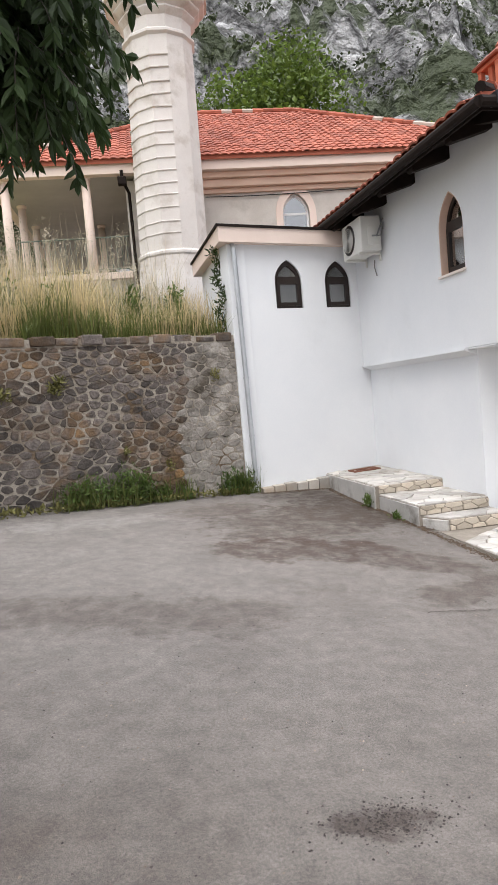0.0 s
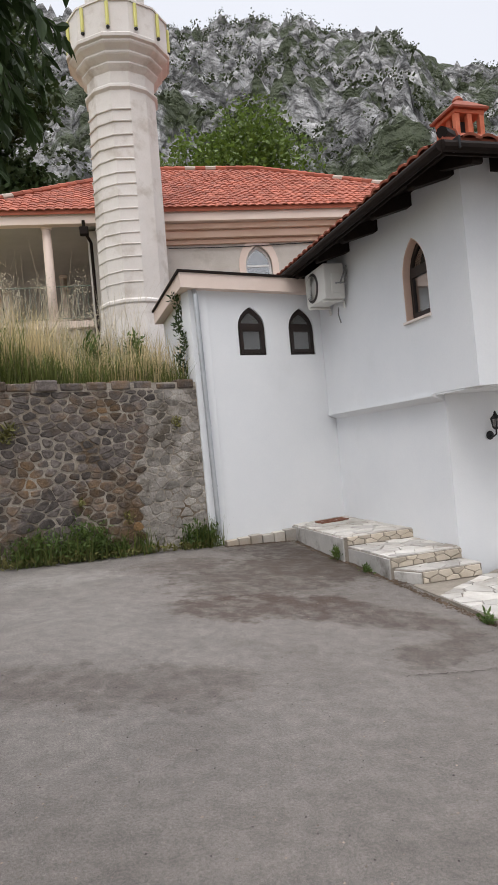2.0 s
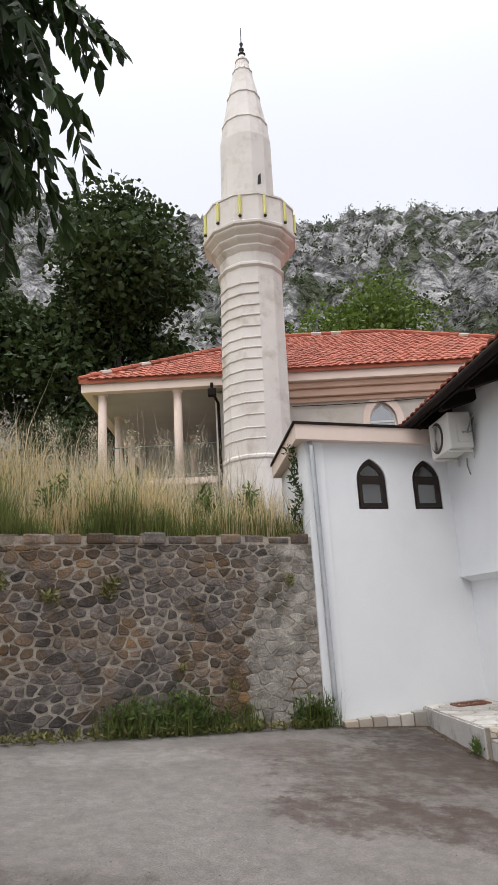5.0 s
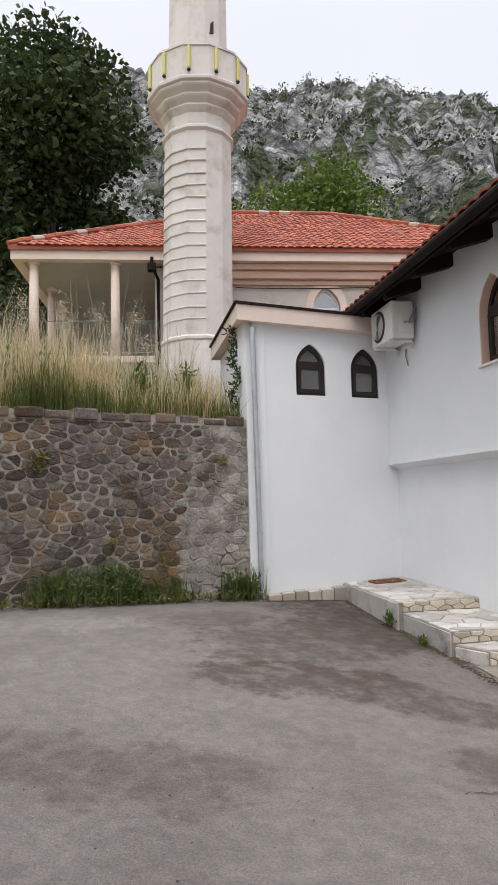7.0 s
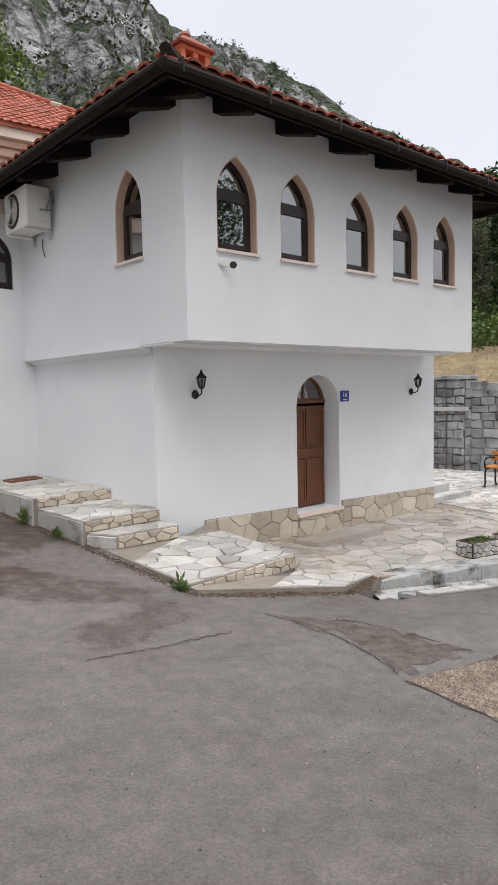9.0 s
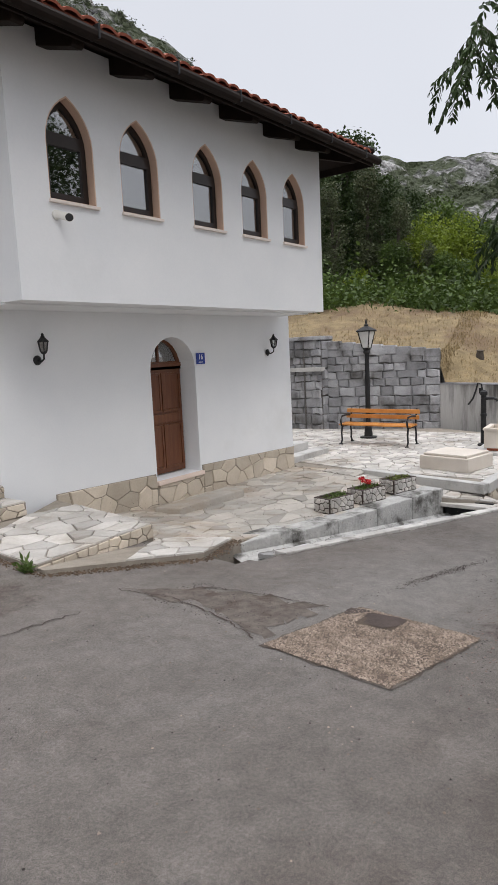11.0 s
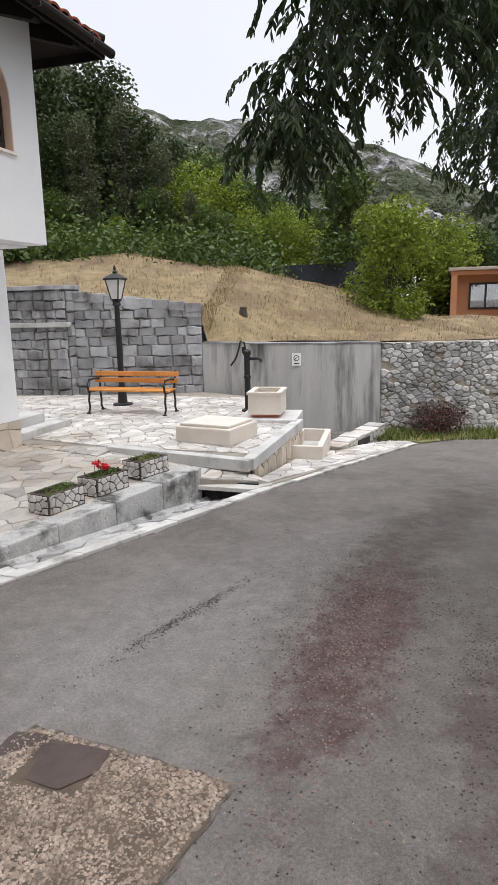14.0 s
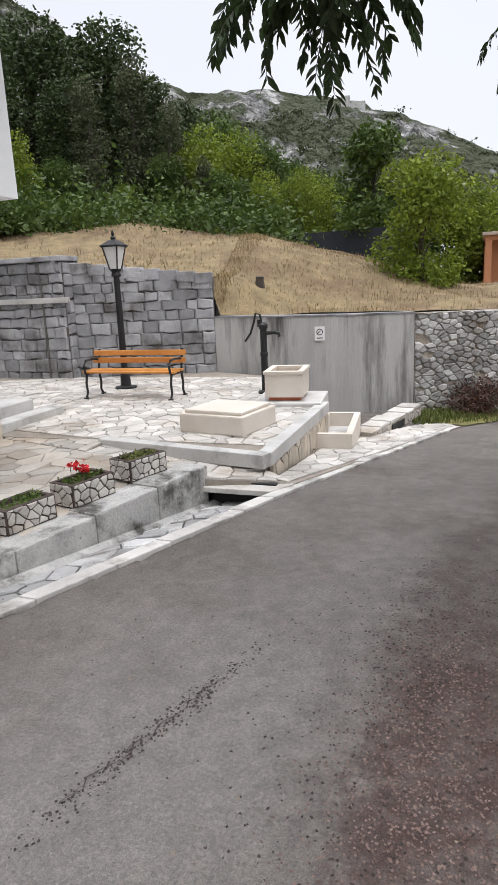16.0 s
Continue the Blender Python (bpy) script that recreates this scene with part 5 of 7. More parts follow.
def mountain():
    azs, rs = np.arange(-45, 125.01, 0.3), np.concatenate([np.linspace(48, 120, 34), np.linspace(123, 235, 50), [250, 300]])
    verts = []
    top = len(rs) - 3
    for j, r in enumerate(rs):
        for a in azs:
            el = np.interp(a, [s[0] for s in SKYLINE], [s[1] for s in SKYLINE])
            crest = 235 * math.tan(radians(el)) + 1.8
            s = min(1.0, (r - 48) / (235 - 48))
            x, y = -6.5 + r * math.sin(radians(a)), -6.5 + r * math.cos(radians(a))
            f = s ** float(np.interp(el, (12, 30), (2.1, 0.95)))
            q = Vector((x * 0.028, y * 0.028, 0))
            rough = 10 * (noise.fractal(q, 1.0, 2.0, 5) * 0.6) + 9 * (0.5 - abs(noise.noise(q * 3.1))) + 6.5 * (abs(noise.noise(q * 8.3)) - 0.15) + 3.6 * noise.noise(q * 19)
            z = 4 + (crest - 4) * f + min(1, el / 30) * rough * min(1, s * 4) * (1 - 0.8 * max(0, s - 0.9) / 0.1)
            if j > top:
                z = crest * (0.9 if j == top + 1 else 0.6)
            verts.append((x + 3 * noise.noise(q * 5), y + 3 * noise.noise(q * 5 + Vector((7, 0, 0))), z))
    w = len(azs)
    faces = [(j * w + i, j * w + i + 1, (j + 1) * w + i + 1, (j + 1) * w + i) for j in range(len(rs) - 1) for i in range(w - 1)]
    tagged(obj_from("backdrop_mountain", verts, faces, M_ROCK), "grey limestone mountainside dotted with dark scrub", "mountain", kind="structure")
    rnd = random.Random(21)
    cv, cf = [], []
    for _ in range(11000):
        j, i = rnd.randrange(6, top), rnd.randrange(1, w - 1)
        x, y, z = verts[j * w + i]
        if noise.noise((x * 0.05, y * 0.05, z * 0.04)) < 0.02:
            continue
        k = rnd.uniform(0.5, 1.9)
        pts = [Vector((x + rnd.gauss(0, k * 0.5), y + rnd.gauss(0, k * 0.5), z + abs(rnd.gauss(0, k * 0.45)))) for _ in range(28)]
        v, f = leaves(pts, None, k * 0.42, rnd, slim=0.8)
        o = len(cv)
        cv += v
        cf += [[o + q for q in face] for face in f]
    for _ in range(4200):
        j, i = rnd.randrange(2, 44), rnd.randrange(int(98 / 0.3), int(150 / 0.3))
        x, y, z = verts[j * w + i]
        k = rnd.uniform(0.9, 2.4)
        pts = [Vector((x + rnd.gauss(0, k * 0.6), y + rnd.gauss(0, k * 0.6), z + abs(rnd.gauss(0, k * 0.6)))) for _ in range(40)]
        v, f = leaves(pts, None, k * 0.3, rnd, slim=0.8)
        o = len(cv)
        cv += v
        cf += [[o + q for q in face] for face in f]
    tagged(obj_from("mountain_scrub", cv, cf, M_SCRUB), "dark green scrub bushes on the mountainside", "bushes", kind="stuff")


mountain()


# ---------------------------------------------------------------- stone steps beside the house
def flat(z):
    return Matrix.Translation((0, 0, z))


def tilted(p0, p1, p2):
    """The plane through three points, as a shear of the ground plan."""
    a = np.linalg.solve(np.array([[p[0], p[1], 1] for p in (p0, p1, p2)]), np.array([p[2] for p in (p0, p1, p2)]))
    m = Matrix.Identity(4)
    m[2][0], m[2][1], m[2][3] = a
    return m


def face_wall(p, q, z):
    """Upright plane from p to q seen from its right-hand side; u along, v up, w outwards."""
    d = Vector((q[0] - p[0], q[1] - p[1], 0)).normalized()
    return axes((p[0], p[1], z), d, (0, 0, 1), (d.y, -d.x, 0)), math.hypot(q[0] - p[0], q[1] - p[1])


def paved(name, label, region, m, su, sv, seed, material, low, joint=0.012, most=300, category="paving"):
    t = thing(name, label, category, kind="structure")
    b = bmesh.new()
    top = [b.verts.new(m @ Vector((x, y, -0.002))) for x, y in region]
    bot = [b.verts.new(m @ Vector((x, y, -low))) for x, y in region]
    b.faces.new(top)
    b.faces.new(bot[::-1])
    for i in range(len(region)):
        j = (i + 1) % len(region)
        b.faces.new((bot[i], bot[j], top[j], top[i]))
    part("bed", b, M_JOINT, t)
    stones(t, cells(region, su, sv, seed), m, material, joint, 0.016, 0.003, seed, "paving_stone", most)
    return t


steps = paved("steps", "pale crazy-paved stone steps along the white wall", [(-3.55, 1.14), (LX0, 1.14), (LX0, 3.46), (-3.55, 3.2)], flat(0.535), 0.3, 0.23, 31, M_PAVE, 0.5, category="steps")
for k, (region, z) in enumerate((([(-3.47, -0.03), (LX0, -0.03), (LX0, 1.14), (-3.5, 1.14)], 0.4), ([(-3.24, -0.38), (LX0 + 0.02, -0.4), (LX0 + 0.02, -0.03), (-3.42, -0.03)], 0.255))):
    part("step_bed", prism(region, z - 0.5, z - 0.002), M_JOINT, steps)
    stones(steps, cells(region, 0.3, 0.22, 40 + k), flat(z), M_PAVE, 0.009, 0.016, 0.003, 50 + k, "paving_stone")
for k, (p, q, z, h) in enumerate((((-3.5, 1.135), (LX0, 1.135), 0.42, 0.12), ((-3.46, -0.035), (LX0, -0.035), 0.275, 0.12), ((-3.24, -0.385), (LX0 + 0.02, -0.405), 0.11, 0.14))):
    m, length = face_wall(p, q, z)
    stones(steps, cells([(0, 0), (length, 0), (length, h), (0, h)], 0.19, 0.13, 60 + k, 0.25), m, M_CLAD, 0.012, 0.014, 0.004, 70 + k, "riser_stone")
for k, (p, q, z, h) in enumerate((((-3.55, 3.2), (-3.55, 1.14), 0.1, 0.43), ((-3.48, 1.13), (-3.47, -0.03), 0.02, 0.37), ((-3.42, -0.035), (-3.25, -0.38), 0.0, 0.24))):
    m, length = face_wall(p, q, z)
    part("rendered_side", box((0, 0, -0.02), (length, h, 0.02), 0.008, m), M_WHITESTONE, steps, "pale cement side")
grate = thing("drain_grate", "rusty iron drain grate set in the paving", "grate")
part("grate_frame", ring_panel([(-3.2, 2.75), (-2.65, 2.88), (-2.65, 3.2), (-3.2, 3.07)], [(-3.17, 2.79), (-2.68, 2.91), (-2.68, 3.16), (-3.17, 3.04)], 0.0, 0.02, flat(0.55)), M_RUST, grate)
for k in range(9):
    x = -3.14 + k * 0.055
    part("bar", box((x, 2.79 + 0.23 * (x + 3.2), 0.552), (x + 0.02, 3.04 + 0.23 * (x + 3.2), 0.566), 0.003), M_RUST, grate)
strip = thing("kerb_annex", "low stone kerb along the foot of the annexe", "kerb", kind="structure")
for k in range(6):
    a = -4.85 + k * 0.215
    part("kerb_stone", prism([(a, 2.72 + 0.233 * (a + 4.85)), (a + 0.2, 2.72 + 0.233 * (a + 5.05)), (a + 0.2, 2.9 + 0.233 * (a + 5.05)), (a, 2.9 + 0.233 * (a + 4.85))], 0.2, 0.475 + 0.012 * (k % 3), bevel=0.012), M_PAVEWORN, strip)

landing = paved("landing", "pale crazy-paved landing slab at the foot of the steps", [(-3.42, -1.97), (-1.9, -1.82), (-1.75, -0.01), (LX0 + 0.02, -0.405), (-3.38, -0.36)], tilted((-3.4, -0.3, 0.12), (-2.4, -0.3, 0.1), (-3.4, -1.9, 0.08)), 0.29, 0.23, 81, M_PAVE, 0.4)
for k, (p, q, z, h) in enumerate((((-3.42, -1.975), (-1.9, -1.825), -0.09, 0.155), ((-1.9, -1.82), (-1.75, -0.01), -0.17, 0.22))):
    m, length = face_wall(p, q, z)
    stones(landing, cells([(0, 0), (length, 0), (length, h), (0, h)], 0.15, 0.16, 90 + k, 0.25), m, M_CLAD, 0.012, 0.014, 0.004, 95 + k, "riser_stone")
paved("apron", "worn pale stone apron below the landing", [(-3.42, -2.1), (-2.06, -2.66), (-1.3, -2.4), (-1.75, -1.75), (-1.9, -1.84), (-3.42, -1.99)], tilted((-3.4, -2.0, 0.06), (-2.0, -2.6, -0.09), (-1.75, -1.75, -0.14)), 0.3, 0.22, 101, M_PAVE, 0.3)

# ---------------------------------------------------------------- terrace
paved("terrace_west", "worn stone paving sloping towards the door", [(-1.75, -1.75), (-1.3, -2.38), (-0.3, -2.35), (-0.3, -0.02), (-1.75, -0.02)], tilted((-1.8, -2, -0.17), (-0.3, -2, -0.352), (-0.3, 0, -0.352)), 0.3, 0.22, 111, M_PAVEWORN, 0.4, joint=0.01)
paved("terrace_door", "worn beige stone paving before the white house", [(-0.3, -2.35), (2.75, -2.95), (3.55, -0.02), (-0.3, -0.02)], tilted((-0.3, 0, -0.356), (-0.3, -2, -0.366), (3, 0, -0.39)), 0.33, 0.24, 121, M_PAVEWORN, 0.4, joint=0.008)
paved("terrace_corner", "worn stone paving at the house corner", [(3.15, -1.5), (3.7, -1.44), (3.6, -0.02), (3.55, -0.02)], flat(-0.392), 0.3, 0.24, 125, M_PAVEWORN, 0.4)
yard = paved("terrace_yard", "bright white crazy-paved yard around the bench", [(3.32, -3.6), (6.3, -3.56), (9.1, -2.0), (9.75, -0.45), (8.75, 2.4), (8.6, 5.5), (3.6, 5.5), (3.72, -1.42)], flat(-0.392), 0.25, 0.2, 131, M_PAVE, 0.6)
for p, q in (((3.34, -3.66), (3.74, -1.42)), ((3.3, -3.68), (6.3, -3.64))):
    m, length = face_wall(p, q, -0.5)
    part("edge_kerb", box((0, 0, -0.16), (length, 0.155, 0.0), 0.012, m), M_CONCPLAIN, yard, "smooth concrete edge")
m, length = face_wall((3.4, -3.645), (6.3, -3.605), -1.0)
stones(yard, cells([(0, 0), (length, 0), (length, 0.5), (0, 0.5)], 0.16, 0.3, 141, 0.3), m, M_CLAD, 0.014, 0.02, 0.005, 142, "cladding_stone")
paved("terrace_lower", "white stone paving over the culvert", [(2.72, -3.0), (3.02, -3.98), (3.3, -3.68), (3.7, -1.44), (3.0, -1.5)], tilted((2.8, -3.1, -0.5), (3.05, -3.95, -0.57), (3.6, -1.5, -0.43)), 0.34, 0.26, 151, M_PAVE, 0.08)
paved("gutter_east", "white stone gutter paving beside the road", [(3.06, -3.98), (5.5, -4.6), (8.4, -5.45), (9.0, -4.9), (6.3, -3.66), (3.32, -3.7)], tilted((3.1, -3.95, -0.6), (8.4, -5.5, -1.12), (6.3, -3.7, -0.97)), 0.36, 0.24, 161, M_PAVE, 0.3)

low = thing("terrace_wall", "weathered low concrete wall along the gutter", "wall", kind="structure")
LOWPTS = [(-1.15, wall_line(-1.15)), (2.82, wall_line(2.82))]
m, length = face_wall(*LOWPTS, 0)
for k in range(5):
    u = length * k / 5
    z = terrace_z(-1.15 + 3.97 * (k + 0.5) / 5)
    part("wall_length", prism([(u + 0.004, -0.95), (u + length / 5 - 0.004, -0.95), (u + length / 5 - 0.004, z + 0.012), (u + 0.004, z + 0.02)], -0.32, 0.0, m, bevel=0.018), M_KERBWALL, low)
gut = thing("gutter_west", "stone-lined open gutter between wall and road", "gutter", kind="structure")
b = bmesh.new()
rows = []
for x in np.linspace(-1.3, 3.05, 18):
    base = ground(x, -3.4)
    y0, y1 = kerb_line(x) + 0.02, wall_line(x) - 0.002
    rows.append([b.verts.new((x, y0, base + 0.0)), b.verts.new((x, y0 + 0.35 * (y1 - y0), base - 0.2)), b.verts.new((x, y0 + 0.7 * (y1 - y0), base - 0.24)), b.verts.new((x, y1, base - 0.14))])
for r, s in zip(rows, rows[1:]):
    for i in range(3):
        b.faces.new((r[i], s[i], s[i + 1], r[i + 1]))
part("gutter_bed", b, M_KERBWALL, gut)
stones(gut, cells([(-1.1, -3.0), (3.0, -3.62), (3.0, -3.3), (-1.1, -2.55)], 0.3, 0.22, 171), tilted((-1.1, -2.7, ground(-1.1, -3.4) - 0.15), (3.0, -3.5, ground(3, -3.4) - 0.17), (-1.1, -2.9, ground(-1.1, -3.4) - 0.13)), M_LIMEWALL, 0.014, 0.035, 0.006, 172, "gutter_stone", 300)
kerb = thing("kerb", "narrow white stone kerb strip along the road", "kerb", kind="structure")
rnd = random.Random(9)
x = -1.4
while x < 8.3:
    w = rnd.uniform(0.35, 0.7)
    wid = (0.1 if x < 3.0 else 0.2) * rnd.uniform(0.9, 1.15)
    pts = [(x, kerb_line(x) - 0.04), (x + w - 0.012, kerb_line(x + w) - 0.04), (x + w - 0.012, kerb_line(x + w) + wid), (x, kerb_line(x) + wid)]
    mm = tilted((x, kerb_line(x), ground(x, -3.4)), (x + w, kerb_line(x + w), ground(x + w, -3.4)), (x, kerb_line(x) + 1, ground(x, -3.4)))
    part("kerb_stone", prism(pts, -0.25, 0.022 + rnd.uniform(0, 0.012), mm, bevel=0.01), M_WHITESTONE, kerb)
    x += w
culv = thing("culvert", "dark culvert mouth under the stone slab", "culvert", kind="structure")
# Black box in place of a hole; it paints the culvert's inner darkness
part("culvert_void", box((2.9, -3.85, -1.0), (2.96, -3.15, -0.56)), M_BLACK, culv)
part("slab", prism([(2.72, -3.1), (3.3, -3.3), (3.3, -3.7), (3.02, -4.0), (2.72, -3.84)], -0.63, -0.575, bevel=0.01), M_PAVE, culv)
low2 = thing("gutter_wall", "low stone wall stub beside the far gutter", "wall", kind="structure")
m, length = face_wall((6.9, -4.15), (9.3, -4.7), -1.15)
part("wall_core", box((0, 0, -0.3), (length, 0.18, -0.005), 0.01, m), M_JOINT, low2)
stones(low2, cells([(0, 0.02), (length, 0.02), (length, 0.175), (0, 0.175)], 0.24, 0.15, 181), m, M_PAVEWORN, 0.014, 0.02, 0.005, 182)
for k in range(6):
    part("coping_slab", box((length * k / 6 + 0.01, 0.18, -0.36 + 0.02 * (k % 2)), (length * (k + 1) / 6 - 0.01, 0.215 + 0.012 * (k % 3), 0.03 - 0.015 * (k % 2)), 0.014, m), M_PAVE, low2)
# No hole is cut here; a black box gives the outlet's darkness
part("outlet_void", box((0.9, 0.02, 0.015), (1.5, 0.15, 0.03), 0.0, m), M_BLACK, low2)

# plinth cladding of the house front
plinth = thing("plinth", "beige stone cladding along the house foot", "plinth", kind="structure")
for k, (x0, x1) in enumerate(((-1.74, -0.035), (0.975, LX1), (-0.03, 0.97))):
    m, length = face_wall((x0, -0.004), (x1, -0.004), 0)
    def top(u):
        return (0.11 - 0.03 * (x0 + u)) if k < 2 else -0.065
    region = [(0, terrace_z(x0) - 0.05), (length, terrace_z(x1) - 0.05), (length, top(length)), (0, top(0))]
    part("plinth_bed", prism(region, 0.0, 0.012, m), M_JOINT, plinth)
    stones(plinth, cells(region, 0.32, 0.24, 190 + k), m, M_CLAD, 0.01, 0.03, 0.006, 195 + k, "cladding_stone")


# ---------------------------------------------------------------- gravel patch and cracks in the asphalt
def on_ground(x, y, up=0.0):
    return Vector((x, y, ground(x, y) + unevenness(x, y) + up))


def road_patch(name, label, pts, material, up, seed, category="patch", wobble=0.05):
    rnd = random.Random(seed)
    edge = []
    for i in range(len(pts)):
        a, b = Vector(pts[i]), Vector(pts[(i + 1) % len(pts)])
        n = max(2, int((b - a).length / 0.07))
        for k in range(n):
            p = a.lerp(b, k / n)
            edge.append((p.x + rnd.uniform(-wobble, wobble), p.y + rnd.uniform(-wobble, wobble)))
    b = bmesh.new()
    vs = [b.verts.new(on_ground(x, y, up)) for x, y in edge]
    es = [b.edges.new((vs[i], vs[(i + 1) % len(vs)])) for i in range(len(vs))]
    bmesh.ops.triangle_fill(b, use_beauty=True, edges=es)
    bmesh.ops.recalc_face_normals(b, faces=b.faces)
    if sum(f.normal.z for f in b.faces) < 0:
        bmesh.ops.reverse_faces(b, faces=b.faces)
    return tagged(part(name, b, material), label, category, kind="structure")


PATCH = [(-2.42, -4.5), (-2.52, -5.4), (-3.57, -5.26), (-3.47, -4.38)]
road_patch("road_patch_edge", "dark broken asphalt rim round the gravel patch", [(-2.4, -4.48), (-2.51, -5.42), (-3.59, -5.28), (-3.49, -4.36)], M_BROKEN, 0.005, 201, wobble=0.018)
road_patch("road_patch", "square gravel-filled patch in the asphalt", PATCH, M_GRAVEL, 0.008, 202, wobble=0.022)
road_patch("road_patch_corner", "dark tar spot on the gravel patch", [(-2.5, -4.62), (-2.5, -4.9), (-2.75, -4.86), (-2.72, -4.66)], M_TAR, 0.013, 203, wobble=0.03)
road_patch("road_patch_corner", "dark tar spot at the patch corner", [(-2.48, -4.44), (-2.46, -4.62), (-2.66, -4.5)], M_TAR, 0.013, 204, wobble=0.02)
road_patch("road_patch_strip", "rough dark broken asphalt strip leading to the paving", [(-3.2, -2.85), (-2.75, -3.3), (-2.6, -4.25), (-3.35, -4.3), (-3.1, -3.6)], M_BROKEN, 0.004, 205, wobble=0.1)


def crack(pts, width, seed, material=M_TAR):
    rnd = random.Random(seed)
    b = bmesh.new()
    prev = None
    for i in range(len(pts) - 1):
        a, c = Vector(pts[i]), Vector(pts[i + 1])
        n = max(3, int((c - a).length / 0.04))
        d = (c - a).normalized()
        s = Vector((-d.y, d.x))
        for k in range(n):
            p = a.lerp(c, k / n) + s * rnd.uniform(-0.022, 0.022)
            w = width * rnd.uniform(0.25, 1.0)
            q = [b.verts.new(on_ground(*(p + s * w), 0.006)), b.verts.new(on_ground(*(p - s * w), 0.006))]
            if prev:
                b.faces.new((prev[0], prev[1], q[1], q[0]))
            prev = q
    return tagged(part("crack", b, material), "ragged dark crack in the asphalt", "crack", kind="structure")


crack([(-4.95, -2.95), (-4.3, -2.98), (-3.72, -3.0)], 0.008, 1)
crack([(-3.25, -2.8), (-3.1, -3.25), (-3.25, -3.9), (-3.45, -4.3)], 0.009, 2)
crack([(-2.7, -3.3), (-2.62, -3.8), (-2.55, -4.35)], 0.008, 3)
crack([(-1.6, -4.5), (-1.38, -4.57), (-1.05, -4.65), (-0.65, -4.73)], 0.004, 4)


def pebbles(name, label, spots, size, seed, up=0.008, material=M_PEBBLE):
    rnd = random.Random(seed)
    verts, faces = [], []
    for x, y in spots:
        c = on_ground(x, y, up)
        s = size * rnd.uniform(0.4, 1.5)
        o = len(verts)
        verts += [c + Vector((s * rnd.uniform(0.6, 1), rnd.uniform(-s, s) * 0.4, 0)), c + Vector((rnd.uniform(-s, s) * 0.4, s * rnd.uniform(0.6, 1), 0)), c + Vector((-s * rnd.uniform(0.6, 1), rnd.uniform(-s, s) * 0.4, 0)), c + Vector((rnd.uniform(-s, s) * 0.4, -s * rnd.uniform(0.6, 1), 0)), c + Vector((rnd.uniform(-s, s) * 0.3, rnd.uniform(-s, s) * 0.3, s * rnd.uniform(0.4, 0.9)))]
        faces += [(o, o + 1, o + 4), (o + 1, o + 2, o + 4), (o + 2, o + 3, o + 4), (o + 3, o, o + 4)]
    return tagged(obj_from(name, verts, faces, material), label, "gravel", kind="stuff")


rnd = random.Random(77)
spots = []
while len(spots) < 13000:
    u, v = rnd.random(), rnd.random()
    a, b_ = Vector(PATCH[0]).lerp(Vector(PATCH[3]), u), Vector(PATCH[1]).lerp(Vector(PATCH[2]), u)
    p = a.lerp(b_, v)
    if not (-2.76 < p.x < -2.48 and -4.9 < p.y < -4.62):
        spots.append((p.x, p.y))
pebbles("gravel", "loose pale gravel filling the patch", spots, 0.009, 301)
pebbles("loose_grit", "loose grit scattered over the asphalt", [(rnd.uniform(-9, 3), rnd.uniform(-7.5, 0.5)) for _ in range(2600)], 0.006, 302, 0.002)
pebbles("roadside_grit", "reddish grit lying along the road", [(-1.0 + rnd.gauss(0, 0.8), -5.63 + rnd.gauss(0, 0.17)) for _ in range(5200)], 0.006, 303, 0.002, mat("reddish_grit", (0.1, 0.055, 0.046), (0.24, 0.18, 0.155), 8, 0.9, 0.1, 90, island=0.4))
M_DARKGRIT = mat("dark_grit", (0.035, 0.028, 0.025), (0.08, 0.065, 0.06), 8, 0.9, 0.1, 90, island=0.4)
pebbles("dark_grit", "dark crumbs of broken asphalt", [(rnd.uniform(-8.5, 3), rnd.uniform(-7.5, 1.5)) for _ in range(1500)] + [(-1.7 + rnd.gauss(0, 0.8), -6.4 + rnd.gauss(0, 0.15)) for _ in range(1800)] + [(rnd.uniform(-3.3, -2.65), rnd.uniform(-4.25, -3.1)) for _ in range(700)] + [(lambda a: (-1.1 + a, -4.63 - 0.2 * a + rnd.gauss(0, 0.03)))(0.36 * rnd.gauss(0, 1)) for _ in range(480)] + [(-0.6 + rnd.gauss(0, 1.0), -5.6 + rnd.gauss(0, 0.25)) for _ in range(2600)] + [(-6.45 + rnd.gauss(0, 0.14), -5.42 + rnd.gauss(0, 0.06)) for _ in range(500)], 0.006, 304, 0.002, M_DARKGRIT)


# Dark grit laid along step and kerb feet as their shadow line
shade_line = []
for (xa, ya), (xb, yb), count in (((-3.62, 3.2), (-3.62, 1.1), 500), ((-3.56, 1.1), (-3.53, 0.0), 350), ((-3.5, 0.0), (-3.46, -2.1), 700), ((-3.44, -2.14), (-2.06, -2.72), 700), ((-2.06, -2.72), (-1.3, -2.46), 300), ((-4.9, 2.66), (-3.7, 2.95), 350)):
    for _ in range(count):
        f = rnd.random()
        shade_line.append((xa + f * (xb - xa) + rnd.gauss(0, 0.035), ya + f * (yb - ya) + rnd.gauss(0, 0.035)))
pebbles("leaf_litter", "dark brown grit in place of the shadow line along the stone edges", shade_line, 0.013, 305, 0.003, mat("edge_shade_brown", (0.05, 0.034, 0.022), (0.13, 0.09, 0.06), 8, 0.95, 0.1, 90, island=0.4))


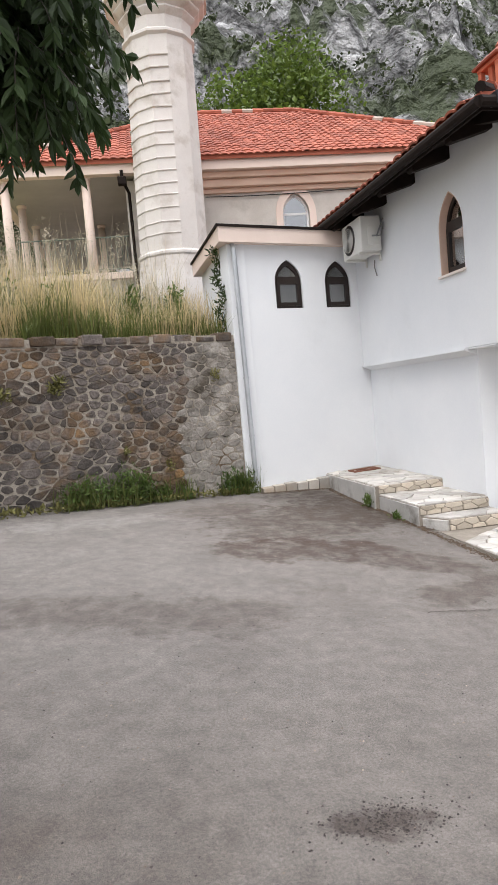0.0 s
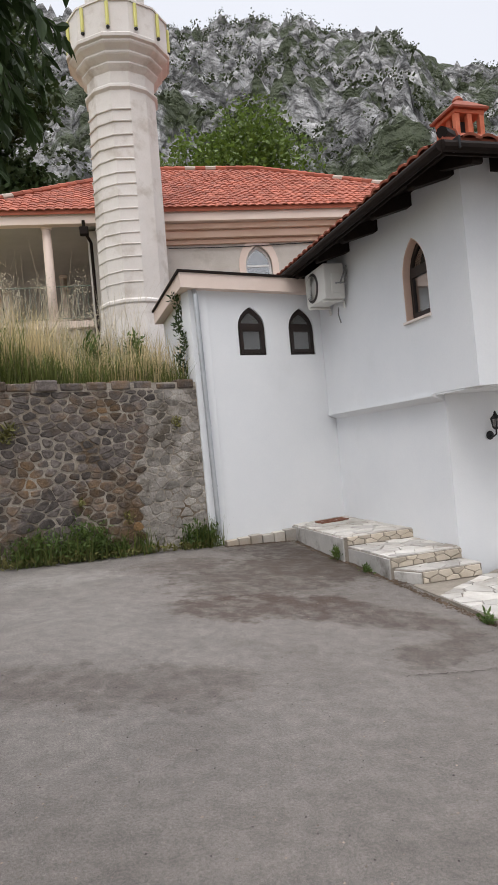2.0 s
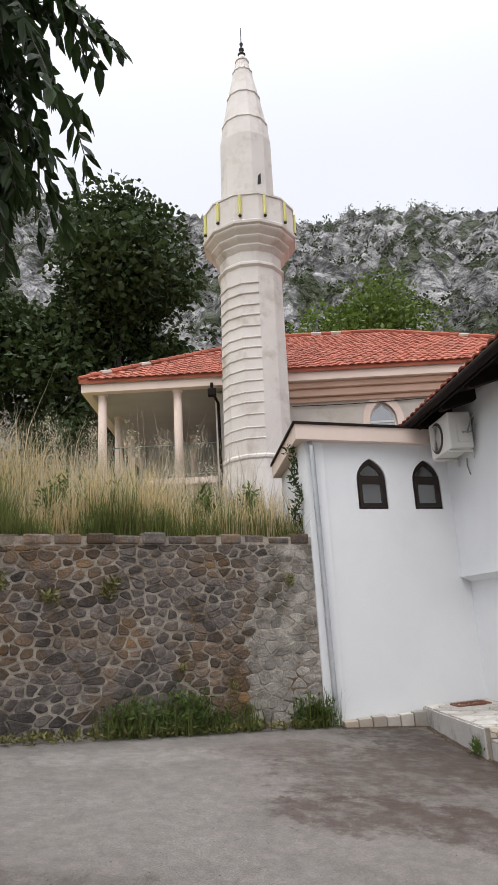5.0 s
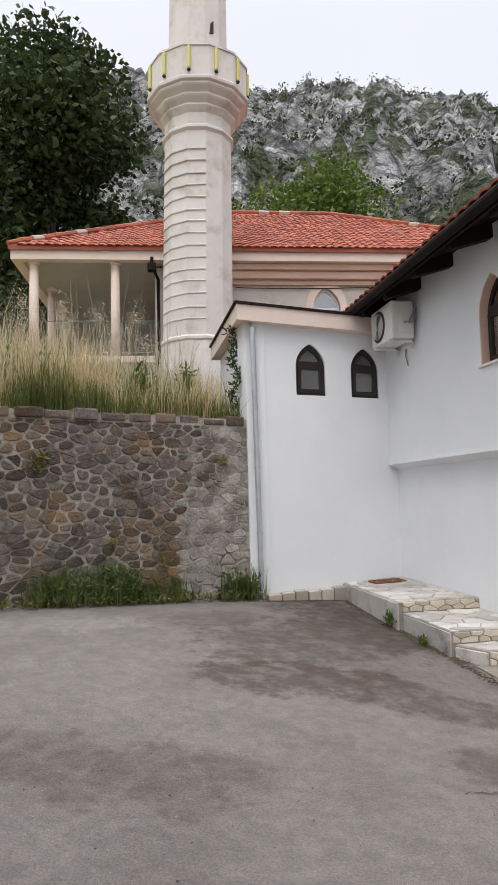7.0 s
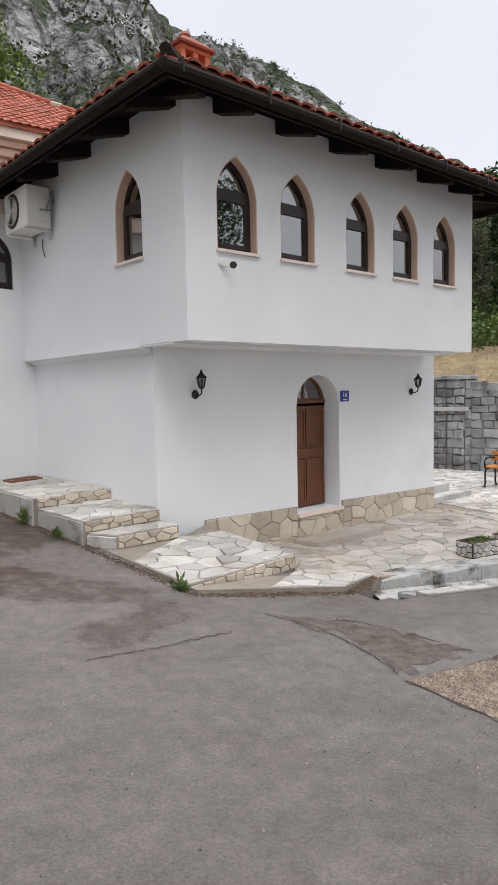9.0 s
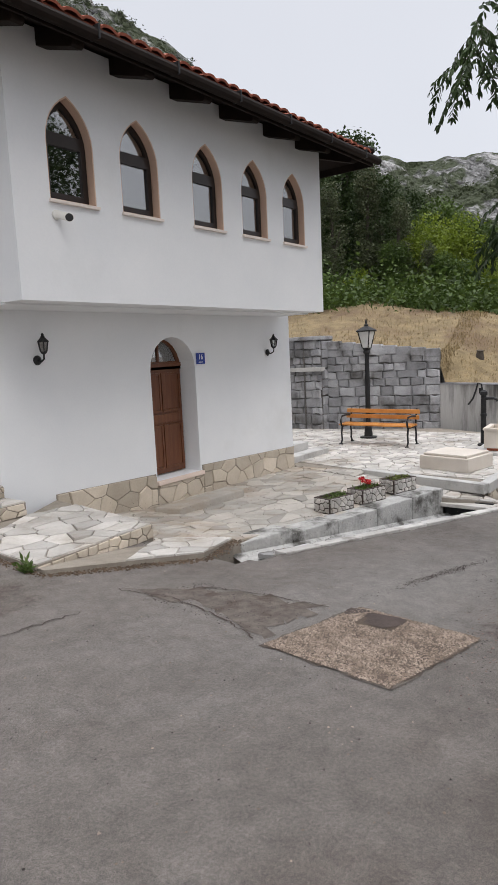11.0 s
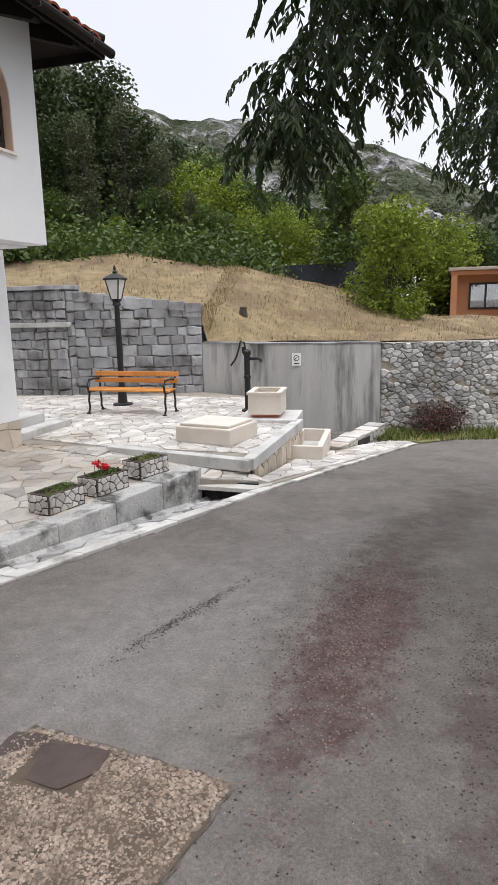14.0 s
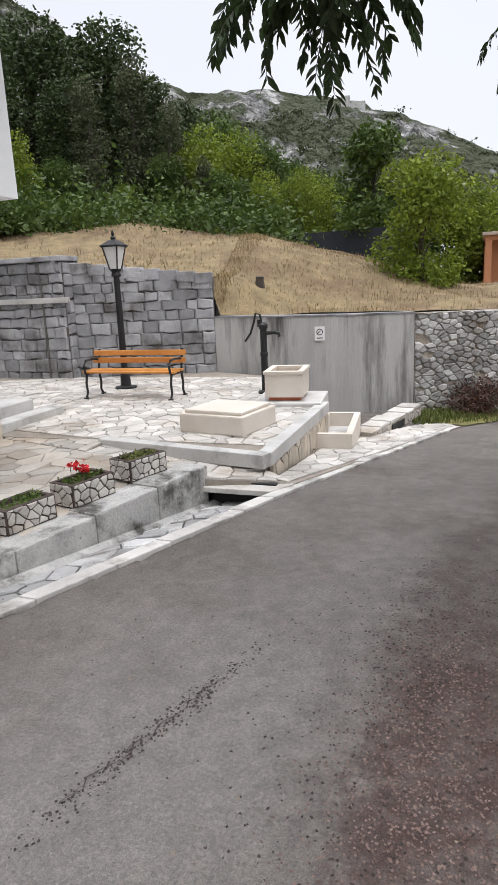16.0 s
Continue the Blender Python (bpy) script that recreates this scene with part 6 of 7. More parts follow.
# ---------------------------------------------------------------- walls round the yard
def ashlar(name, label, p, q, z0, z1a, z1b, seed, material=M_ASHLAR, rows_h=0.24, depth=0.5, most=300):
    """Rough-faced blocks in courses, on a core."""
    t = thing(name, label, "wall", kind="structure")
    m, length = face_wall(p, q, 0)
    part("wall_core", prism([(0, z0), (length, z0), (length, z1b), (0, z1a)], -depth, -0.004, m), M_JOINTDARK, t)
    rnd = random.Random(seed)
    polys, z = [], z0
    while z < max(z1a, z1b) - 0.05:
        h = rows_h * rnd.uniform(0.75, 1.2)
        u = -rnd.uniform(0, 0.3)
        while u < length:
            w = rnd.uniform(0.22, 0.55)
            a, c = max(0, u), min(length, u + w)
            lim = z1a + (z1b - z1a) * (a + c) / 2 / length
            if c - a > 0.06 and z < lim - 0.05:
                top = min(z + h, lim)
                j = [rnd.uniform(-0.03, 0.03) for _ in range(6)]
                polys.append([(a, z + j[0]), ((a + c) / 2, z + j[4]), (c, z + j[1]), (c, top + j[2]), ((a + c) / 2, top + j[5]), (a, top + j[3])])
            u += w
        z += h
    stones(t, polys, m, material, 0.008, 0.05, 0.03, seed, "stone_block", most)
    return t, m, length


pier, m, length = ashlar("wall_pier", "grey rough-faced stone wall with coping and band", (8.72, 5.6), (8.72, 2.42), -0.7, 2.02, 2.02, 401)
part("coping", box((-0.05, 2.02, -0.55), (length + 0.06, 2.12, 0.1), 0.015, m), M_ASHLAR, pier, "flat grey coping")
part("string_course", box((0, 1.18, -0.1), (length + 0.06, 1.29, 0.1), 0.012, m), M_CONCPLAIN, pier, "smooth projecting band")
for u in (length - 0.52, length - 1.95):
    part("recess_edge", box((u, -0.6, 0.0), (u + 0.03, 2.0, 0.075), 0.004, m), M_JOINTDARK, pier)
pier2, m, length = ashlar("wall_pier_return", "grey stone return of the pier", (8.73, 2.41), (9.3, 2.41), -0.7, 2.02, 2.02, 402)
back, m, length = ashlar("wall_yard", "dark weathered grey stone wall behind the bench", (8.98, 2.4), (9.86, -0.42), -0.7, 1.9, 1.56, 403)
for k in range(8):
    u = length * k / 8
    part("coping_block", box((u + 0.006, 1.9 - 0.34 * (k + 0.5) / 8 - 0.14, -0.4), (u + length / 8 - 0.006, 1.9 - 0.34 * (k + 0.5) / 8 + 0.08, 0.06), 0.02, m), M_ASHLAR, back)

conc = thing("wall_concrete", "curved concrete retaining wall streaked with black stains", "wall", kind="structure")
arc = []
for k in range(13):
    s = k / 12
    p = Vector((9.84, -0.43)).lerp(Vector((10.85, -4.42)), s) + Vector((-0.97, -0.25)) * (0.42 * math.sin(math.pi * s))
    arc.append(p)
for k in range(12):
    m, length = face_wall(arc[k], arc[k + 1], 0)
    part("wall_panel", prism([(0, -1.4), (length + 0.002, -1.4), (length + 0.002, 0.73 - 0.006 * k), (0, 0.735 - 0.006 * k)], -0.35, 0.0, m), M_CONC, conc)
    part("wall_cap", prism([(0, 0.735 - 0.006 * k), (length + 0.01, 0.73 - 0.006 * k), (length + 0.01, 0.76 - 0.006 * k), (0, 0.765 - 0.006 * k)], -0.36, 0.015, m), M_ASHLAR, conc)

rub = thing("wall_rubble", "pale grey limestone rubble wall along the road", "wall", kind="structure")
for k, (p, q) in enumerate((((10.86, -4.43), (12.6, -9.2)), ((12.6, -9.2), (16.5, -14.5)))):
    m, length = face_wall(p, q, 0)
    part("wall_core", box((0, -2.2, -0.5), (length, 0.66, -0.005), m=m), M_RUBBLEMORTAR, rub)
    stones(rub, worn(cells([(0, -1.7 - 0.3 * k), (length, -1.7 - 0.3 * k), (length, 0.66), (0, 0.66)], 0.17, 0.115, 410 + k, 0.49), 415 + k, 0.06), m, M_LIMEWALL, 0.008, 0.04, 0.02, 412 + k, "stone", 300 if k == 0 else 0)

# ---------------------------------------------------------------- dry grass mound behind the walls
RIM = (((8.9, 30), 2.6, 3.6), ((8.9, 12), 2.3, 3.5), ((9.2, 2.4), 1.92, 3.25), ((9.95, -0.3), 1.5, 2.75), ((10.0, -0.5), 0.74, 2.7), ((10.55, -2.2), 0.74, 2.15), ((11.15, -4.4), 0.7, 1.05), ((12.9, -9.2), 0.64, 0.75), ((16.8, -14.5), 0.6, 0.65))


def rim(s):
    k = min(int(s), len(RIM) - 2)
    f = s - k
    a, b = RIM[k], RIM[k + 1]
    return Vector(a[0]).lerp(Vector(b[0]), f), a[1] + (b[1] - a[1]) * f, a[2] + (b[2] - a[2]) * f


def mound_point(s, d):
    p, lo, hi = rim(s)
    out = Vector((math.sin(radians(62 + 5.3 * s)), math.cos(radians(62 + 5.3 * s))))
    q = p + out * d
    if 2 < s < 5:
        lo += (1.5 - 0.76 * min(1, max(0, s - 4)) - lo) * min(1, d / 1.2) * min(1, s - 2)
    f = min(1, d / 7.5)
    z = lo + (hi - lo) * (f * f * (3 - 2 * f)) ** 0.8 + 0.05 * noise.noise((q.x * 0.9, q.y * 0.9, 0)) + 0.26 * noise.noise((q.x * 0.3, q.y * 0.3, 4)) * min(1, d) + 0.06 * noise.noise((q.x * 2.2, q.y * 2.2, 7)) * min(1, d)
    if d > 9:
        z -= 0.05 * (d - 9)
    return Vector((q.x, q.y, z))


def mound():
    ss, ds = np.arange(0, 8.001, 0.1), np.concatenate([np.arange(0, 12, 0.4), [14, 18, 24, 34, 48]])
    verts = [mound_point(s, d) for d in ds for s in ss]
    w = len(ss)
    faces = [(j * w + i, (j + 1) * w + i, (j + 1) * w + i + 1, j * w + i + 1) for j in range(len(ds) - 1) for i in range(w - 1)]
    tagged(obj_from("mound", verts, faces, M_HAY, smooth=True), "mown dry straw-coloured grass mound behind the walls", "ground", kind="structure")
    rnd = random.Random(5)
    sp = []
    for _ in range(15000):
        q = mound_point(rnd.uniform(1.2, 7.5), 9 * rnd.random())
        sp.append((q.x, q.y, q.z - 0.01))
    blades("mown_straw", "short dry mown straw lying on the mound", sp, 0.1, 0.008, M_MOWN, 6)


mound()


# ---------------------------------------------------------------- yard furniture
def bench():
    b = thing("bench", "orange varnished wooden bench with black cast-iron ends", "bench")
    m = axes((6.4, -1.1, -0.375), (0, 1, 0), (1, 0, 0), (0, 0, 1))     # u along, v to the back, w up
    for v, w in ((0.0, 0.42), (0.13, 0.425), (0.26, 0.43)):
        part("seat_slat", box((0.0, v, w), (1.72, v + 0.1, w + 0.035), 0.008, m), M_BENCH, b)
    for w, v in ((0.55, 0.39), (0.67, 0.43)):
        part("back_slat", box((-0.02, v, w), (1.74, v + 0.03, w + 0.09), 0.008, m), M_BENCH, b)
    for u in (0.04, 1.62):
        end = part("bench_end", box((u, 0.0, 0.385), (u + 0.05, 0.42, 0.42), 0.01, m), M_IRON, b)
        for pts in (((0.02, 0.4), (-0.02, 0.25), (0.0, 0.1), (-0.06, 0.0)), ((0.4, 0.4), (0.44, 0.22), (0.42, 0.1), (0.48, 0.0)), ((0.4, 0.4), (0.44, 0.6), (0.48, 0.78)), ((-0.02, 0.42), (-0.05, 0.55), (0.02, 0.63), (0.2, 0.64), (0.42, 0.62))):
            part("iron_scroll", tube([m @ Vector((u + 0.025, p, q)) for p, q in pts], 0.02, 8), M_IRON, end)
        for v in (-0.06, 0.48):
            part("foot", box((u - 0.005, v - 0.04, 0.0), (u + 0.055, v + 0.04, 0.02), 0.005, m), M_IRON, end)


bench()


def lamp_post():
    t = thing("street_lamp", "black iron lamp post with a tapered glass lantern", "street lamp")
    c = pose(7.49, 0.44, -0.375)
    part("base", lathe([(0.2, 0.0), (0.2, 0.03), (0.1, 0.05), (0.085, 0.25), (0.07, 0.3)], 16, c), M_IRON, t)
    part("pole", lathe([(0.062, 0.25), (0.058, 1.4), (0.05, 2.02)], 14, c), M_IRON, t)
    part("collar", lathe([(0.05, 1.98), (0.09, 2.02), (0.07, 2.07), (0.1, 2.1)], 14, c), M_IRON, t)
    lan = part("lantern", lathe([(0.095, 2.1), (0.1, 2.13)], 4, c, turn=math.pi / 4), M_IRON, t)
    gl = part("pane", lathe([(0.1, 2.13), (0.2, 2.5)], 4, c, turn=math.pi / 4), mat("frosted_lamp_glass", (0.62, 0.62, 0.6), (0.72, 0.72, 0.7), 4, 0.35, 0.02, 40), lan, "frosted white panes")
    for i in range(4):
        a = math.pi / 4 + i * math.pi / 2
        part("lantern_bar", tube([c @ Vector((r * math.cos(a), r * math.sin(a), z)) for r, z in ((0.105, 2.12), (0.208, 2.51))], 0.013, 6), M_IRON, lan)
    part("lantern_cap", lathe([(0.25, 2.5), (0.25, 2.53), (0.12, 2.6), (0.05, 2.63)], 4, c, turn=math.pi / 4), M_IRON, lan)
    part("finial", lathe([(0.04, 2.62), (0.05, 2.66), (0.02, 2.69), (0.03, 2.73), (0.008, 2.79)], 10, c), M_IRON, lan)


lamp_post()


def wall_lantern(x, z):
    t = thing("wall_lantern", "small black wall lantern on a curved bracket", "wall lamp", "lanterns by the door")
    c = pose(x, -0.15, z - 0.03) @ Matrix.Scale(0.72, 4)
    part("wall_plate", lathe([(0.05, 0.0), (0.06, 0.01), (0.03, 0.03)], 12, axes((x - 0.0, -0.004, z - 0.2), (1, 0, 0), (0, 0, 1), (0, -1, 0))), M_IRON, t)
    part("bracket", tube([(x, -0.02, z - 0.2), (x, -0.08, z - 0.22), (x, -0.145, z - 0.19), (x, -0.15, z - 0.125)], 0.011, 8), M_IRON, t)
    part("lantern_base", lathe([(0.03, -0.14), (0.055, -0.12), (0.06, -0.1)], 6, c), M_IRON, t)
    g = part("pane", lathe([(0.055, -0.1), (0.08, 0.05)], 6, c), M_GLASS, t)
    for i in range(6):
        a = i * math.pi / 3
        part("lantern_bar", tube([c @ Vector((r * math.cos(a), r * math.sin(a), q)) for r, q in ((0.057, -0.1), (0.083, 0.05))], 0.007, 5), M_IRON, t)
    part("lantern_cap", lathe([(0.105, 0.05), (0.1, 0.065), (0.045, 0.12), (0.03, 0.15)], 6, c), M_IRON, t)
    part("finial", lathe([(0.02, 0.15), (0.025, 0.17), (0.006, 0.2)], 8, c), M_IRON, t)
    return t


wall_lantern(-1.84, 2.0)
wall_lantern(2.84, 1.96)


def letters(text, size, m, material, parent, name="lettering"):
    cu = bpy.data.curves.new(name, "FONT")
    cu.body, cu.size, cu.extrude, cu.align_x, cu.align_y = text, size, 0.001, "CENTER", "CENTER"
    tmp = bpy.data.objects.new("tmp", cu)
    scene.collection.objects.link(tmp)
    me = bpy.data.meshes.new_from_object(tmp.evaluated_get(bpy.context.evaluated_depsgraph_get()))
    bpy.data.objects.remove(tmp)
    me.materials.append(material)
    ob = new(name, me)
    ob.parent = parent
    ob.matrix_world = m
    return ob


plate = thing("house_number", "blue enamel house number plate reading 16", "number plate")
pm = axes((1.06, -0.012, 1.72), (1, 0, 0), (0, 0, 1), (0, -1, 0))
part("plate", box((-0.1, -0.085, 0.0), (0.1, 0.085, 0.008), 0.003, pm), M_BLUE, plate)
letters("16", 0.11, pm @ pose(0, 0.018, 0.0095), M_SIGNWHITE, plate)
part("text_bar", box((-0.05, -0.062, 0.008), (0.05, -0.05, 0.0095), 0, pm), M_SIGNWHITE, plate)

cctv = thing("security_camera", "small white bullet security camera with black lens", "security camera")
part("mount", lathe([(0.045, 0), (0.045, 0.02), (0.02, 0.04)], 12, axes((-2.1, FY - 0.001, 3.27), (1, 0, 0), (0, 0, 1), (0, -1, 0))), M_ACWHITE, cctv)
cm = axes((-2.1, FY - 0.05, 3.27), (0, 0, 1), (-0.8, 0.6, 0), (0.55, -0.78, -0.28))
part("body", lathe([(0.03, -0.04), (0.042, -0.03), (0.042, 0.1), (0.046, 0.11)], 14, cm), M_ACWHITE, cctv)
part("lens", lathe([(0.04, 0.105), (0.04, 0.113), (0.02, 0.118)], 14, cm), M_BLACK, cctv)


def planter(x, y, turn, flowers, seed):
    t = thing("planter", "flower planter clad in pebble stones with red blooms" if flowers else "flower planter clad in pebble stones with green plants", "planter", "planters on the terrace wall")
    z = terrace_z(x) + 0.012
    c = pose(x, y, z, 0, 0, turn)
    L, W, H = 0.48, 0.28, 0.2
    part("box", panel([(-L / 2, -W / 2), (L / 2, -W / 2), (L / 2, W / 2), (-L / 2, W / 2)], [[(-L / 2 + 0.04, -W / 2 + 0.04), (L / 2 - 0.04, -W / 2 + 0.04), (L / 2 - 0.04, W / 2 - 0.04), (-L / 2 + 0.04, W / 2 - 0.04)]], H, c), M_TAR, t)
    part("soil", box((-L / 2 + 0.042, -W / 2 + 0.042, 0.02), (L / 2 - 0.042, W / 2 - 0.042, H - 0.04), 0, c), M_SOIL, t)
    for k, (o, u, w, ln) in enumerate((((-L / 2, -W / 2, 0), (1, 0, 0), (0, -1, 0), L), ((-L / 2, W / 2, 0), (0, -1, 0), (-1, 0, 0), W), ((L / 2, -W / 2, 0), (0, 1, 0), (1, 0, 0), W), ((L / 2, W / 2, 0), (-1, 0, 0), (0, 1, 0), L))):
        stones(t, cells([(0.01, 0.01), (ln - 0.01, 0.01), (ln - 0.01, H), (0.01, H)], 0.085, 0.085, seed + k), c @ axes(o, u, (0, 0, 1), w), M_PAVE, 0.012, 0.014, 0.008, seed + k, "pebble")
    rnd = random.Random(seed)
    pts = [c @ Vector((rnd.uniform(-L / 2 + 0.05, L / 2 - 0.05), rnd.uniform(-W / 2 + 0.05, W / 2 - 0.05), H + rnd.uniform(-0.05, 0.02))) for _ in range(200)]
    v, f = leaves(pts, None, 0.04, rnd, slim=0.7)
    tagged(obj_from("foliage", v, f, M_WEED if seed % 2 else M_GRASS, t), kind="stuff")
    if flowers:
        for fx, fy, fz in ((-0.1, 0.02, 0.13), (0.02, -0.03, 0.07), (0.06, 0.04, 0.06), (0.0, 0.06, 0.09)):
            q = c @ Vector((fx, fy, H + fz))
            v, f = leaves([q + Vector((rnd.gauss(0, 0.015), rnd.gauss(0, 0.015), rnd.gauss(0, 0.012))) for _ in range(26)], None, 0.035, rnd, slim=0.9)
            fl = obj_from("flower", v, f, M_FLOWER, t)
            part("stem", tube([c @ Vector((fx, fy, H - 0.05)), q], 0.003, 5), M_WEED, fl)


planter(0.93, -2.36, -12, False, 501)
planter(1.6, -2.5, -14, True, 511)
planter(2.38, -2.62, -18, False, 520)

block = thing("well_cover", "cream terrazzo well block with a raised lid", "well cover")
bm_ = axes((4.05, -3.1, -0.376), (0.18, 0.98, 0), (0.98, -0.18, 0), (0, 0, 1))
part("body", box((0.0, 0.0, 0.0), (0.92, 0.85, 0.24), 0.02, bm_), M_CREAM, block)
part("lid", box((0.05, 0.05, 0.24), (0.87, 0.8, 0.285), 0.015, bm_), M_CREAM, block)

trough = thing("water_trough", "pale square stone water trough on a plinth", "trough")
tm = axes((6.15, -3.28, -0.37), (0.98, 0.12, 0), (-0.12, 0.98, 0), (0, 0, 1))
part("plinth", box((-0.15, -0.28, -0.45), (0.95, 0.75, 0.05), 0.02, tm), M_CONCPLAIN, trough)
part("foot", box((0.08, 0.05, 0.05), (0.66, 0.52, 0.11), 0.01, tm), M_BRICKRED, trough)
part("basin", panel([(0.0, 0.0), (0.74, 0.0), (0.74, 0.56), (0.0, 0.56)], [[(0.06, 0.06), (0.68, 0.06), (0.68, 0.5), (0.06, 0.5)]], 0.38, tm @ Matrix.Translation((0, 0, 0.11))), M_CREAM, trough)
part("rim", ring_panel([(-0.02, -0.02), (0.76, -0.02), (0.76, 0.58), (-0.02, 0.58)], [(0.07, 0.07), (0.67, 0.07), (0.67, 0.49), (0.07, 0.49)], 0.455, 0.495, tm), M_CREAM, trough)
part("basin_floor", box((0.05, 0.05, 0.12), (0.69, 0.51, 0.2), 0, tm), M_CREAM, trough)

lower_basin = thing("stone_basin", "cream rectangular stone basin below the platform", "basin")
lm = axes((5.55, -4.12, -0.98), (0.99, 0.1, 0), (-0.1, 0.99, 0), (0, 0, 1))
part("basin", panel([(0, 0), (1.55, 0), (1.55, 0.56), (0, 0.56)], [[(0.09, 0.09), (1.46, 0.09), (1.46, 0.47), (0.09, 0.47)]], 0.33, lm), M_CREAM, lower_basin)
part("basin_floor", box((0.05, 0.05, -0.02), (1.5, 0.51, 0.12), 0, lm), M_CONCPLAIN, lower_basin)


def pump():
    t = thing("water_pump", "black cast-iron hand water pump with a curved handle", "water pump")
    c = pose(7.15, -2.38, -0.375)
    part("pump_base", lathe([(0.12, 0), (0.12, 0.03), (0.08, 0.05)], 14, c), M_IRON, t)
    part("pump_column", lathe([(0.06, 0.04), (0.055, 0.6), (0.065, 0.62), (0.065, 0.66), (0.055, 0.68), (0.055, 1.04), (0.075, 1.06), (0.075, 1.12), (0.03, 1.16)], 14, c), M_IRON, t)
    part("spout", tube([c @ Vector(p) for p in ((0, -0.02, 0.98), (0, -0.2, 0.99), (0, -0.26, 0.97), (0, -0.27, 0.92))], [0.035, 0.03, 0.028, 0.026], 10), M_IRON, t)
    part("pump_handle", tube([c @ Vector(p) for p in ((0, 0.02, 1.12), (0, 0.05, 1.28), (0, 0.12, 1.3), (0, 0.16, 1.15), (0, 0.22, 0.98), (0, 0.32, 0.85))], 0.018, 8), M_IRON, t)
    part("pivot", box((-0.03, 0.03, 1.08), (0.03, 0.09, 1.2), 0.008, c), M_IRON, t)


pump()

sign = thing("wall_sign", "small white prohibition sign on the concrete wall", "sign")
sp = Vector((9.84, -0.43)).lerp(Vector((10.85, -4.42)), 0.53) + Vector((-0.97, -0.25)) * 0.42
sm = axes((sp.x - 0.02, sp.y, 0.36), (0.24, -0.97, 0), (0, 0, 1), (-0.97, -0.24, 0))
part("plate", box((-0.1, -0.14, 0), (0.1, 0.14, 0.008), 0.002, sm), M_SIGNWHITE, sign)
part("ring", ring_panel([(0.065 * math.cos(i * math.pi / 12), 0.03 + 0.065 * math.sin(i * math.pi / 12)) for i in range(24)], [(0.05 * math.cos(i * math.pi / 12), 0.03 + 0.05 * math.sin(i * math.pi / 12)) for i in range(24)], 0.009, 0.011, sm), M_BLACK, sign)
part("stroke", box((-0.055, 0.022, 0.009), (0.055, 0.036, 0.011), 0, sm @ pose(0, 0.0, 0, 0, 0, 40)), M_BLACK, sign)
part("text_bar", box((-0.06, -0.1, 0.008), (0.06, -0.08, 0.01), 0, sm), M_BLACK, sign)

curb = thing("kerb_house", "short grey stone kerb at the house corner", "kerb", kind="structure")
for x0, y0, x1, y1, z1 in ((3.62, 0.2, 5.2, 0.5, -0.27), (3.62, 0.51, 4.9, 1.0, -0.12)):
    part("kerb_block", box((x0, y0, -0.6), (x1, y1, z1), 0.015), M_CONCPLAIN, curb)

stump = thing("tree_stump", "small dark weathered tree stump on the mound", "stump")
sp = mound_point(4.3, 1.4)
part("stump_wood", lathe([(0.16, -0.15), (0.14, 0.05), (0.11, 0.22), (0.12, 0.27), (0.06, 0.28)], 9, pose(sp.x, sp.y, sp.z - 0.02, 6, -8, 0) @ Matrix.Scale(0.8, 4)), M_BARK, stump)


# ---------------------------------------------------------------- trees and bushes
def crown_points(lumps, n, rnd, shell=0.55):
    vol = [l[3] * l[4] * l[5] for l in lumps]
    out = []
    for (x, y, z, a, b, c), v in zip(lumps, vol):
        for _ in range(int(n * v / sum(vol))):
            d = Vector((rnd.gauss(0, 1), rnd.gauss(0, 1), rnd.gauss(0, 1))).normalized()
            r = shell + (1.06 - shell) * rnd.random()
            if noise.noise((x + d.x * 2.2, y + d.y * 2.2, z + d.z * 2.2)) < -0.22:
                continue
            out.append(Vector((x + d.x * a * r, y + d.y * b * r, z + d.z * c * r)))
    return out


def make_lumps(height, spread, base, rnd, n, conic=0.0):
    lumps = []
    for k in range(n):
        h = base + (height - base) * (k + 0.5) / n + rnd.uniform(-0.06, 0.06) * height
        f = (h - base) / (height - base)
        wide = spread * (math.sin(math.pi * min(1, 0.18 + 0.8 * f)) ** 0.6) * (1 - conic * f)
        a = rnd.uniform(0, 2 * math.pi)
        r = wide * rnd.uniform(0.15, 0.62)
        s = spread * rnd.uniform(0.28, 0.48) * (1 - 0.5 * conic * f)
        lumps.append((r * math.cos(a), r * math.sin(a), h, s, s, s * rnd.uniform(0.6, 0.95)))
    return lumps


def tree(name, label, height, spread, leaf, material, seed, n=9000, lumps=18, base=0.3, conic=0.0, category="tree"):
    rnd = random.Random(seed)
    t = thing(name, label, category)
    ls = make_lumps(height, spread, height * base, rnd, lumps, conic)
    tr = tube([(0, 0, -1.0), (0.1, 0.05, height * 0.25), (-0.1, 0.1, height * 0.55), (0.05, 0, height * 0.85)], [height * 0.028, height * 0.02, height * 0.013, height * 0.004], 8)
    for l in ls[::2]:
        s = Vector((0, 0.05, max(0.2, l[2] - l[3]) * 0.8))
        tube([s, s.lerp(Vector(l[:3]), 0.6) + Vector((0, 0, 0.1 * height * 0.1)), Vector(l[:3])], [height * 0.009, height * 0.006, height * 0.003], 5, tr)
    part("trunk", tr, M_BARK, t)
    v, f = leaves(crown_points(ls, n, rnd), None, leaf, rnd, droop=0.2, slim=0.62)
    tagged(obj_from("crown", v, f, material, t), kind="stuff")
    return t


